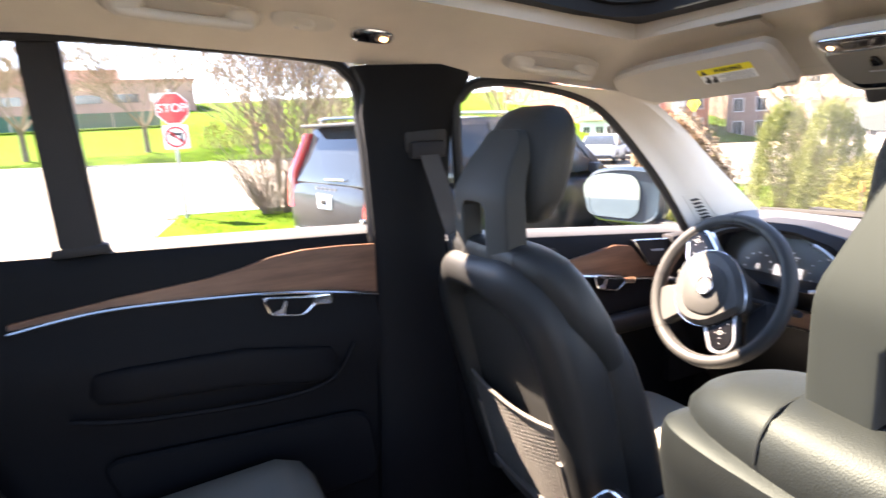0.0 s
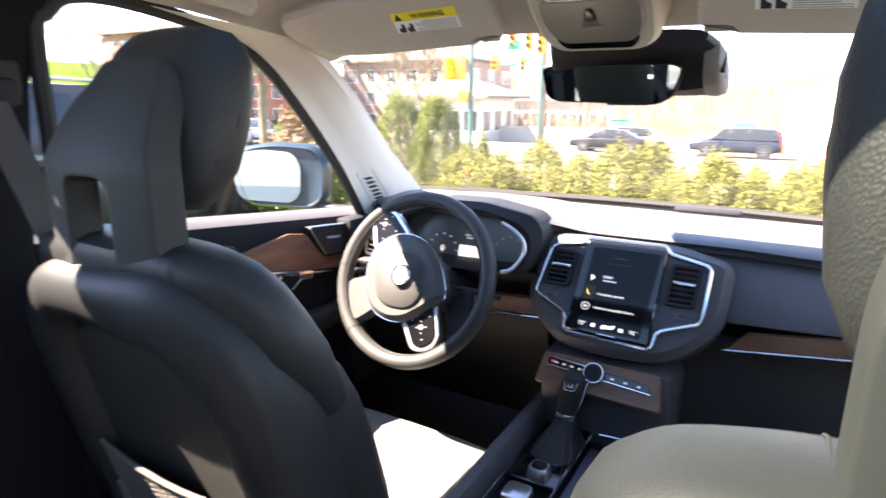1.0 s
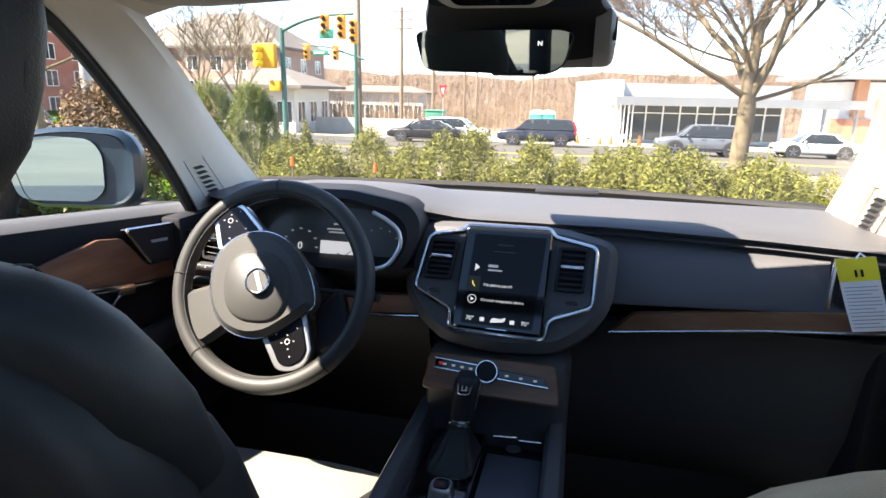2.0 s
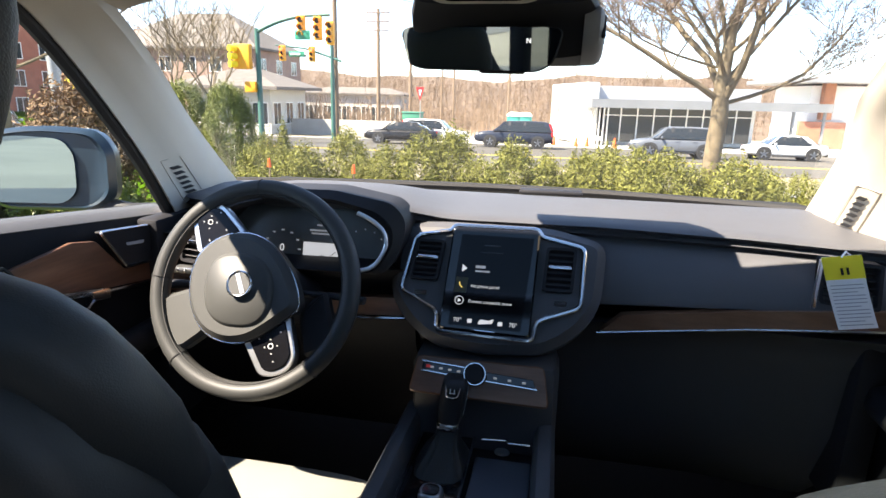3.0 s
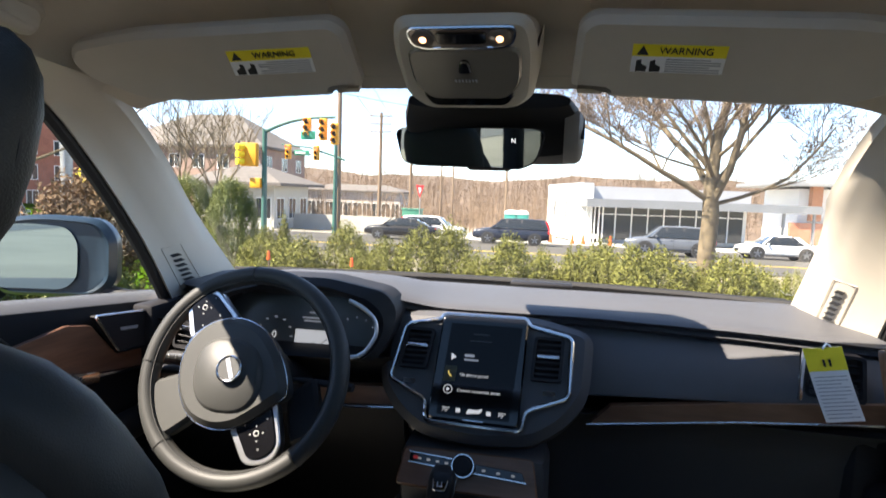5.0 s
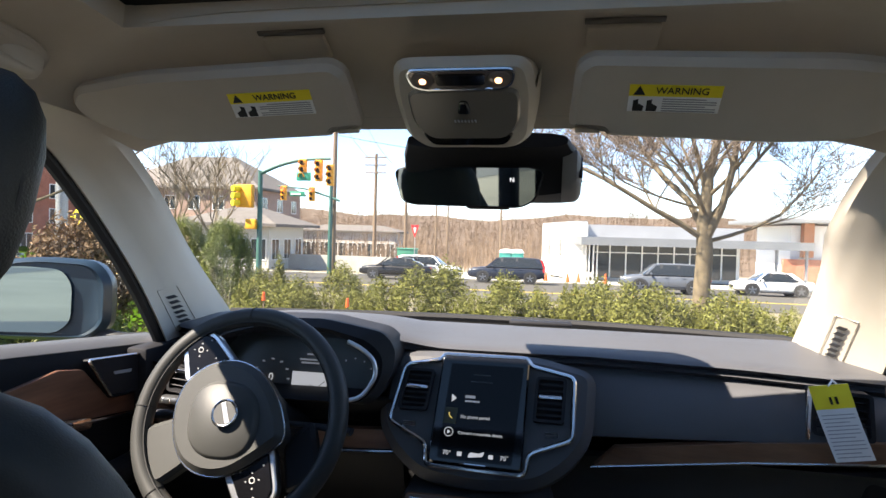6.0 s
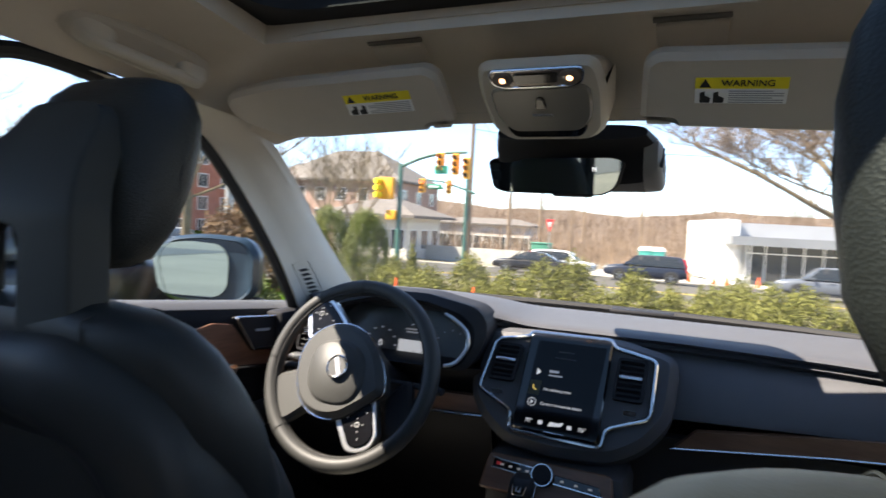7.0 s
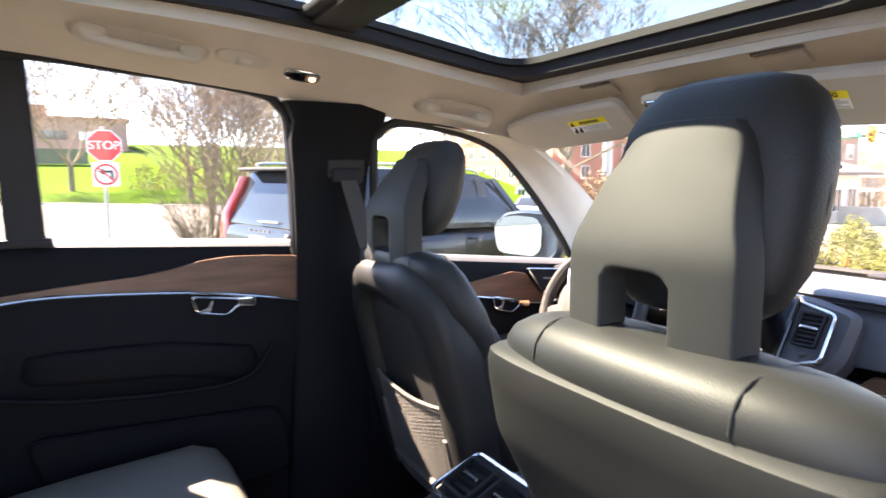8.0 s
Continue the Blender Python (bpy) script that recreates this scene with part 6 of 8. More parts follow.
# ---- outdoors: ground and roads ----
def gz(x, y):
    """Height of the ground: a gentle fall ahead, with a sunken lot behind the hedge."""
    dip = ramp01((x - 3.4) / 1.2) * ramp01((y - 9.0) / 2.5) * ramp01((21.5 - y) / 2.5)
    return -0.25 - 0.04 * y - 1.15 * dip


ASPHALT = mat("worn_asphalt", (0.055, 0.054, 0.051), 0.9, var=0.22, vs=0.6, bump=0.4, bs=60)
ROAD = mat("pale_road_asphalt", (0.075, 0.068, 0.058), 0.9, var=0.2, vs=0.35, bump=0.3, bs=50)
CONCRETE = mat("pale_concrete", (0.42, 0.40, 0.36), 0.85, var=0.14, vs=1.2, bump=0.3, bs=40)
GRASS = mat("spring_grass", (0.036, 0.076, 0.002), 0.9, var=0.35, vs=1.1, bump=0.8, bs=45, spec=0.03)
BLADES = mat("grass_blades", (0.050, 0.105, 0.003), 0.8, var=0.3, vs=3, island=0.35, spec=0.15)
MULCH = mat("brown_mulch", (0.09, 0.06, 0.04), 0.95, var=0.4, vs=8, bump=0.8, bs=40)
SOIL = mat("dry_ground", (0.20, 0.17, 0.12), 0.95, var=0.3, vs=0.2, bump=0.3, bs=20)
YPAINT = mat("yellow_road_paint", (0.60, 0.42, 0.05), 0.8, var=0.2, vs=2)
WPAINT = mat("white_paint", (0.75, 0.74, 0.71), 0.6, var=0.06, vs=2, bump=0.1, bs=30)


def flat(name, poly, lift, material, label, category):
    bm = B()
    slab(bm, poly, lambda u, v, d: Vector((u, v, gz(u, v) + d)), lift)
    return solo(name, bm, material, label, category, kind="structure", smooth=False)


bm = sheet(B(), lambda u, v: Vector((u, v, gz(u, v) - 0.02)), [-1500, -400, -120, -40, 0, 3.4, 3.8, 4.2, 4.6, 12, 40, 120, 400, 1500], [-1500, -400, -120, -40, 0, 8.5, 9.5, 10.2, 10.9, 11.5, 15, 19, 19.8, 20.6, 21.5, 40, 120, 400, 1500])
solo("ground", bm, SOIL, "dry pale spring ground reaching the horizon", "ground", kind="structure")
flat("pavement", [(-9, -14), (9, -14), (9, 4.0), (-9, 4.0)], 0.004, ASPHALT, "worn grey parking lot asphalt", "parking lot")
flat("road", [(-44.8, -80), (-13.2, -80), (-13.2, 22), (-44.8, 22)], 0.006, ROAD, "pale worn side road", "road")
flat("road_2", [(-140, 22), (90, 22), (90, 42), (-140, 42)], 0.008, ROAD, "pale worn main road with turning lanes", "road")
flat("driveway", [(-13.2, -9), (-8.8, -9), (-8.8, -1.6), (-13.2, -1.2)], 0.006, ROAD, "pale driveway out of the lot", "driveway")
for x0, y0, x1, y1 in ((-140, 27.8, 90, 27.8), (-140, 28.2, 90, 28.2), (-29, -80, -29, 12)):
    d = 0.08
    p = [(x0 - (d if x0 == x1 else 0), y0 - (0 if x0 == x1 else d)), (x1 + (d if x0 == x1 else 0), y1 - (0 if x0 == x1 else d)), (x1 + (d if x0 == x1 else 0), y1 + (0 if x0 == x1 else d)), (x0 - (d if x0 == x1 else 0), y0 + (0 if x0 == x1 else d))]
    flat("lane_line", p, 0.014, YPAINT, "faded yellow centre line", "road marking")
flat("concrete_lot", [(-9, 43.2), (60, 43.2), (60, 90), (-9, 90)], 0.02, CONCRETE, "pale concrete forecourt", "forecourt")
flat("lawn", [(-12.9, -0.9), (-9.2, -1.5), (-8.2, -0.6), (-3.4, 0.6), (-2.3, 1.4), (-2.3, 13.5), (-12.9, 13.5)], 0.10, GRASS, "bright green spring lawn", "lawn")
flat("planting_bed", [(-2.2, 3.7), (9.5, 3.7), (9.5, 8.8), (-2.2, 8.8)], 0.06, MULCH, "brown mulched planting bed", "planting bed")
for x0, y0, x1, y1 in ((-45.0, -80, -44.6, 13.5), (-140, 42.2, 90, 42.6), (-2.5, 3.45, 9.5, 3.65), (-13.2, -1.0, -12.9, 13.6)):
    flat("kerb", [(x0, y0), (x1, y0), (x1, y1), (x0, y1)], 0.05 if x0 < -40 else 0.12, CONCRETE, "pale concrete kerb", "kerb")


def bank(x, y):
    """The lawn across the road, rising to a fence."""
    f = min(1.0, max(0.0, (-45 - x) / 25))
    return (gz(x, y) + 0.06) * (1 - f) + (0.3 + (-45 - x) * 0.105) * f


bm = sheet(B(), lambda u, v: Vector((u, v, bank(u, v))), lin(-110, -45.2, 24), lin(-80, 70, 30))
solo("lawn_bank", bm, GRASS, "bright green lawn rising to a fence", "lawn", kind="structure")
# grass blades on the near lawn
rng = random.Random(4)
bm = B()
for _ in range(6000):
    x, y = rng.uniform(-12.8, -2.4), rng.uniform(-1.3, 8)
    if y < 1.2 + (x + 2.3) * 0.28 + (0 if x > -8.2 else 0.3):
        continue
    h, a = rng.uniform(0.03, 0.08), rng.uniform(0, 6.28)
    z = gz(x, y) + 0.10
    bm.faces.new([bm.verts.new(p) for p in ((x - 0.008 * math.cos(a), y - 0.008 * math.sin(a), z), (x + 0.008 * math.cos(a), y + 0.008 * math.sin(a), z), (x + rng.uniform(-0.03, 0.03), y + rng.uniform(-0.03, 0.03), z + h))])
solo("grass", bm, BLADES, "short bright spring grass", "grass", kind="stuff", smooth=False)

# ---- plants ----
LEAF = mat("hedge_leaves", (0.150, 0.150, 0.036), 0.7, var=0.3, vs=2, island=0.35, spec=0.2)
LEAF2 = mat("yew_leaves", (0.125, 0.145, 0.026), 0.6, var=0.35, vs=2, island=0.45)
DRYLEAF = mat("brown_dry_leaves", (0.16, 0.095, 0.045), 0.8, var=0.3, vs=2, island=0.5)
BARK = mat("grey_brown_bark", (0.15, 0.115, 0.072), 0.9, var=0.35, vs=5, bump=0.8, bs=50)
TWIG = mat("brown_twigs", (0.17, 0.125, 0.095), 0.85, var=0.3, vs=3, island=0.3)
WOODS = mat("far_bare_woods", (0.175, 0.125, 0.09), 0.95, var=0.3, vs=0.12, island=0.35, spec=0.1)


def leaf(bm, p, size, r):
    d = Vector((r.gauss(0, 1), r.gauss(0, 1), r.gauss(0, 1))).normalized()
    e = d.cross(Vector((r.gauss(0, 1), r.gauss(0, 1), r.gauss(0, 1)))).normalized()
    a, b = d * size, e * size * 0.24
    bm.faces.new([bm.verts.new(p + q) for q in (-a, b, a, -b)])


def sprig(bm, p, out, size, r, n=15, fine=1.0):
    """A feathery shoot of small leaves along one way."""
    out = out.normalized()
    for k in range(n):
        t = k / n
        q = p + out * size * t + Vector((r.gauss(0, 1), r.gauss(0, 1), r.gauss(0, 1))) * size * 0.16 * (1.2 - t)
        leaf(bm, q, fine * size * r.uniform(0.13, 0.25) * (1.15 - 0.5 * t), r)


def shrub(name, c, rx, ry, h, n, size, material, label, seed, power=1.0, droop=0.0, category="shrub", n_leaf=15, fine=1.0):
    """A shrub of many shoots over an uneven outline, round a dark twiggy core."""
    r = random.Random(seed)
    z0 = gz(c[0], c[1])
    t = thing(name, (c[0], c[1], z0), label, category)
    bm = B()
    for _ in range(n):
        a, s = r.uniform(0, 2 * math.pi), r.random() ** 0.8
        lump = 1 + 0.16 * math.sin(3 * a + 5 * s + seed) + 0.12 * math.sin(7 * a - 9 * s)
        w = (1 - s ** (2.2 / power)) ** (0.55 * power) * lump
        k = r.uniform(0.72, 1.0)
        p = Vector((c[0] + rx * w * k * math.cos(a), c[1] + ry * w * k * math.sin(a), z0 + h * s * r.uniform(0.92, 1.03) + 0.05))
        o = Vector((math.cos(a) * (1 - s), math.sin(a) * (1 - s), 0.75 + 0.9 * s - droop))
        sprig(bm, p, o, size * r.uniform(0.7, 1.4), r, n_leaf, fine)
    part("foliage", bm, material, t, smooth=False)
    bm = B()
    for k in range(14):
        a = 2 * math.pi * k / 14
        tube(bm, [(c[0], c[1], z0), (c[0] + rx * 0.3 * math.cos(a), c[1] + ry * 0.3 * math.sin(a), z0 + h * 0.45), (c[0] + rx * 0.5 * math.cos(a), c[1] + ry * 0.5 * math.sin(a), z0 + h * 0.75)], [0.02, 0.012, 0.004], 5)
    part("stems", bm, BARK, t)
    return t


# the low hedge in front of the car: loose junipers side by side
rng = random.Random(11)
x, k = -3.5, 0
while x < 8.2:
    w = rng.uniform(0.42, 0.62)
    top = 0.69 + 0.06 * math.sin(2.6 * x) + rng.uniform(-0.11, 0.09) - 0.10 * ramp01((x - 0.3) / 1.6) - 0.03 * max(0, x - 3)
    h = top - gz(x, 5.4)
    shrub("hedge_bush", (x + w * 0.5, 5.35 + rng.uniform(-0.25, 0.3)), w * 0.82, 0.70, h, 560, rng.uniform(0.12, 0.20), LEAF, "loose yellow-green juniper bush in the hedge", 40 + k, n_leaf=26, fine=0.62)
    x, k = x + w * rng.uniform(0.5, 0.78), k + 1
for o in list(scene.objects):
    if o.name.split(".")[0] == "hedge_bush":
        tagged(o, group="hedge before the car")
shrub("hedge_bush", (-3.05, 5.7), 0.20, 0.20, 1.30, 300, 0.16, LEAF, "tall pointed juniper shoot in the hedge", 90, 1.6, n_leaf=26, fine=0.62)
shrub("yew", (-4.52, 7.0), 0.43, 0.43, 1.84, 3800, 0.10, LEAF2, "dense rounded cone of evergreen", 71, 0.75, category="evergreen", n_leaf=22, fine=0.7)
shrub("yew", (-5.25, 7.1), 0.46, 0.46, 1.86, 3800, 0.10, LEAF2, "broad rounded cone of evergreen", 72, 0.75, category="evergreen", n_leaf=22, fine=0.7)
shrub("dry_shrub", (-5.6, 5.4), 0.75, 0.6, 1.65, 900, 0.20, DRYLEAF, "brown leafless shrub on the lawn", 73, 0.9)
shrub("hedge_bush", (-4.9, 4.6), 0.60, 0.5, 1.05, 900, 0.17, LEAF2, "green low shrub on the lawn", 74)


def limb(bm, tw, p, d, length, rad, depth, r, spread, lift, tips, least, kin=(7, 6), thin=(0.5, 0.75)):
    """A limb that bends, tapers and forks."""
    n = 6 if depth > 1 else 4
    pts, rs = [p], [rad]
    for k in range(n):
        d = (d + Vector((r.gauss(0, 0.16), r.gauss(0, 0.16), r.gauss(0, 0.08) + lift * 0.12))).normalized()
        p = p + d * length / n
        pts.append(p)
        rs.append(max(least * 0.6, rad * (1 - 0.62 * (k + 1) / n)))
    tube(bm if rad > 0.016 else tw, pts, rs, 8 if rad > 0.05 else 5 if rad > 0.016 else 3)
    if depth == 0:
        for q in pts[1:]:
            for _ in range(tips):
                leaf(tw, q + Vector((r.gauss(0, 0.02), r.gauss(0, 0.02), r.gauss(0, 0.02))), r.uniform(0.012, 0.028), r)
        return
    kids = kin[0] if depth > 1 else kin[1]
    for k in range(kids):
        t = 0.22 + 0.78 * (k + 1) / kids
        i = min(n, max(1, round(t * n)))
        a = r.uniform(0, 2 * math.pi)
        side = Vector((math.cos(a), math.sin(a), 0.1))
        along = (pts[i] - pts[i - 1]).normalized()
        nd = (along * (1.0 if k == kids - 1 else 0.8) + side * spread * r.uniform(0.7, 1.3) + Vector((0, 0, lift * 0.25))).normalized()
        limb(bm, tw, pts[i], nd, length * r.uniform(0.38, 0.62) * (1.15 - 0.4 * t), max(least, rs[i] * r.uniform(*thin)), depth - 1, r, spread, lift, tips, least, kin, thin)


def tree(x, y, height, rad, first, depth, seed, label, limbs=7, spread=0.55, lift=0.7, tips=2, scale=1.0, z=None, least=0.009, flat=1.0):
    """A bare tree: trunk to the first fork, then limbs in all directions."""
    r = random.Random(seed)
    z = gz(x, y) if z is None else z
    t = thing("tree", (x, y, z), label, "tree")
    bm, tw = B(), B()
    f = Vector((x + 0.03, y, z + first))
    tube(bm, [(x, y, z - 0.1), (x, y, z + 0.1), (x + 0.01, y, z + first * 0.5), f], [rad * 1.35, rad * 1.08, rad * 0.95, rad * 0.92], 12)
    for k in range(limbs):
        a = 2 * math.pi * (k + r.uniform(-0.25, 0.25)) / limbs
        up = r.uniform(0.5, 1.5) * flat if k % 2 else r.uniform(1.4, 2.4) * flat
        d = Vector((math.cos(a), math.sin(a), up)).normalized()
        limb(bm, tw, f + Vector((0, 0, r.uniform(-0.25, 0.15) * scale)), d, (height - first) * r.uniform(0.55, 0.8), rad * r.uniform(0.22, 0.36), depth, r, spread, lift, tips, least)
    part("trunk", bm, BARK, t, "grey-brown bark")
    if tw.verts:
        part("twigs", tw, TWIG, t, "pale bare twigs with buds", smooth=False)
    return t


def street_tree(x, y):
    """The tree behind the hedge: a short trunk that splits into leaning stems and a low side limb."""
    r = random.Random(5)
    z = gz(x, y)
    t = thing("tree", (x, y, z), "bare spreading street tree behind the hedge", "tree")
    bm, tw = B(), B()
    tube(bm, smooth_path([(x, y, z - 0.1), (x, y, z + 0.15), (x - 0.02, y, z + 1.0), (x + 0.01, y, z + 1.75), (x - 0.02, y, z + 2.35), (x + 0.03, y, z + 3.2)], 3), [0.23, 0.20, 0.175, 0.165, 0.158, 0.155, 0.153, 0.152, 0.152, 0.15, 0.145, 0.135, 0.125, 0.115, 0.105, 0.09], 12)
    for dz, d, length, rad in ((2.0, (1.0, 0.2, 0.14), 2.7, 0.050), (2.05, (-1.0, -0.2, 0.62), 3.3, 0.075), (2.25, (-0.42, 0.2, 1.0), 4.0, 0.085), (3.1, (0.03, 0.0, 1.0), 4.6, 0.105),
                               (2.0, (0.55, -0.1, 1.0), 4.2, 0.095), (2.35, (0.95, 0.3, 0.72), 3.2, 0.06), (2.3, (0.15, 1.0, 0.8), 3.0, 0.06), (2.4, (-0.2, -1.0, 0.9), 2.6, 0.05),
                               (2.5, (-0.75, 0.35, 0.95), 3.3, 0.062), (2.6, (-1.0, 0.3, 0.22), 2.3, 0.036), (2.7, (0.35, 0.5, 1.0), 3.4, 0.06), (2.9, (-0.25, -0.4, 1.0), 3.2, 0.055), (2.8, (0.7, -0.5, 0.8), 2.8, 0.05)):
        limb(bm, tw, Vector((x + r.uniform(-0.03, 0.03), y, z + dz)), Vector(d).normalized(), length, rad * 0.80, 3, r, 0.85, 0.40, 2, 0.0055, (9, 8), (0.36, 0.58))
    part("trunk", bm, BARK, t, "grey-brown bark")
    part("twigs", tw, TWIG, t, "pale bare twigs with buds", smooth=False)
    return t


street_tree(2.85, 10.8)
tree(-14.2, 12.6, 11.0, 0.15, 2.6, 3, 12, "bare street tree by the side road", limbs=9, spread=0.85, lift=0.5, least=0.012, tips=0)
tree(-19.0, 30.0, 8.5, 0.16, 2.2, 2, 8, "bare street tree at the corner", limbs=8, spread=0.7, least=0.018)
tree(-24.0, 34.0, 10, 0.18, 2.4, 2, 9, "bare street tree before a house", limbs=8, spread=0.7, least=0.02)
for i, (x, y, h) in enumerate(((-52, -10, 11), (-55, -2, 13), (-50, 6, 12), (-58, 12, 14), (-48, 16, 12), (-60, 24, 14), (-38, 22, 9))):
    tree(x, y, h, 0.22, 2.0, 3 if i < 5 else 2, 20 + i, "bare tree on the far lawn", limbs=8, spread=0.9, lift=0.35, z=bank(x, y), tips=0, least=0.022)
tree(-16.6, 2.7, 8.5, 0.11, 0.7, 3, 31, "bare many-stemmed tree by the road", limbs=13, spread=0.6, tips=3, least=0.008)
tree(-13.2, 1.9, 4.6, 0.07, 0.25, 2, 33, "bare pinkish many-stemmed shrub tree", limbs=16, spread=0.6, tips=4)
BUDS = mat("pink_brown_buds", (0.27, 0.165, 0.125), 0.85, var=0.3, vs=2, island=0.4)
OLIVE = mat("olive_young_leaves", (0.15, 0.145, 0.06), 0.75, var=0.3, vs=2, island=0.45)
shrub("ivy_tree", (-18.5, 4.2), 1.0, 1.0, 6.4, 620, 0.36, OLIVE, "tall ragged olive-leaved tree by the road", 77, 0.7, category="tree", n_leaf=11, fine=0.8)
shrub("budding_tree", (-17.0, 1.9), 0.75, 0.75, 6.0, 300, 0.34, BUDS, "slender tree with pink-brown buds", 78, 0.7, category="tree", n_leaf=9, fine=0.7)
for k, y in enumerate((3.4, 5.2, 6.9, 8.8)):
    shrub("thicket", (-56 - 0.6 * k, y), 1.3, 1.2, 2.7 + 0.3 * (k % 2), 130, 0.5, DRYLEAF, "dark leafless thicket on the lawn's edge", 80 + k, n_leaf=9)
# dry brush by the sign
t = thing("brush", (-12.2, 0.95, gz(-12.2, 0.95)), "leafless brown brush on the lawn", "shrub")
rb, bm = random.Random(3), B()
for k in range(230):
    a, l = rb.uniform(0, 6.28), rb.uniform(0.5, 1.9)
    o = Vector((-12.2 + 0.22 * math.cos(a), 0.95 + 0.22 * math.sin(a), gz(-12.2, 0.95)))
    d = Vector((math.cos(a) * rb.uniform(0.1, 0.7), math.sin(a) * rb.uniform(0.1, 0.7), 1)).normalized()
    mid = o + d * l * 0.5 + Vector((rb.gauss(0, 0.07), rb.gauss(0, 0.07), 0))
    tube(bm, [o, mid, o + d * l], [0.007, 0.005, 0.002], 3)
    for q in range(3):
        b = mid.lerp(o + d * l, rb.random())
        tube(bm, [b, b + (d + Vector((rb.gauss(0, 0.6), rb.gauss(0, 0.6), 0))) * rb.uniform(0.15, 0.4)], [0.004, 0.0015], 3)
part("stems", bm, TWIG, t, smooth=False)

# wooded hill far ahead
rng = random.Random(15)


def hill(x, y):
    return gz(x, 110) + max(0, (y - 105)) * 0.135 + 1.0 * math.sin(x * 0.05) + 0.7 * math.sin(x * 0.13 + 1) + 0.3 * math.sin(x * 0.41)


bm = sheet(B(), lambda u, v: Vector((u, v, hill(u, v) - 0.5)), lin(-260, 260, 60), lin(105, 200, 12))
solo("hill", bm, mat("leaf_litter", (0.13, 0.092, 0.066), 0.95, var=0.5, vs=0.35, bump=0.8, bs=2), "brown wooded hillside", "hill", kind="structure")
bm = B()


def sliver(a, b, w):
    """A thin flat twig or trunk from a to b."""
    s = Vector((w, rng.uniform(-w, w), 0))
    bm.faces.new([bm.verts.new(p) for p in (a - s, a + s, b + s * 0.35, b - s * 0.35)])


for _ in range(6500):
    x, y = rng.uniform(-215, 150), rng.uniform(98, 178)
    z, h = hill(x, y) - 0.5, rng.uniform(2.4, 6.6)
    foot = Vector((x, y, z))
    lean = Vector((rng.gauss(0, 0.13), 0, 1))
    sliver(foot, foot + lean * h, rng.uniform(0.018, 0.06))
    for k in range(17):
        q = foot + lean * h * rng.uniform(0.25, 0.95)
        sliver(q, q + Vector((rng.gauss(0, 0.85), rng.gauss(0, 0.3), rng.uniform(0.15, 0.9))) * rng.uniform(0.8, 1.9), rng.uniform(0.012, 0.04))
solo("far_woods", bm, WOODS, "bare brown woods on the hillside", "woods", kind="stuff", smooth=False)
# scrub and saplings between the road and the hill
bm = B()
for _ in range(900):
    x, y = rng.uniform(-60, 2), rng.uniform(58, 95)
    z, h = gz(x, y), rng.uniform(1.5, 5.5)
    tube(bm, [(x, y, z), (x + rng.gauss(0, 0.15), y, z + h * 0.5), (x + rng.gauss(0, 0.4), y, z + h)], [0.05, 0.035, 0.012], 3)
    for k in range(6):
        b = z + h * rng.uniform(0.3, 0.9)
        tube(bm, [(x, y, b), (x + rng.gauss(0, 0.7), y + rng.gauss(0, 0.7), b + rng.uniform(0.3, 1.0))], [0.02, 0.006], 3)
solo("scrub", bm, WOODS, "bare brown saplings and scrub", "scrub", kind="stuff", smooth=False)

# ---- cars outdoors ----
CARGLASS = mat("dark_car_glass", (0.02, 0.025, 0.03), 0.05, var=0.1, rvar=0.02, spec=0.35)
TYRE = mat("tyre_rubber", (0.02, 0.02, 0.02), 0.85, var=0.2)
RIMS = mat("alloy_rim", (0.22, 0.22, 0.23), 0.35, 0.9)
REDLAMP = mat("red_lamp_lens", (0.45, 0.015, 0.012), 0.15, coat=0.6)
PALELAMP = mat("clear_lamp_lens", (0.6, 0.6, 0.6), 0.12, 0.3, coat=0.6)
CLAD = mat("dark_cladding", (0.025, 0.025, 0.027), 0.6)


def paint(name, col):
    return mat(name, col, 0.35, 0.1, var=0.06, coat=0.35, spec=0.3)


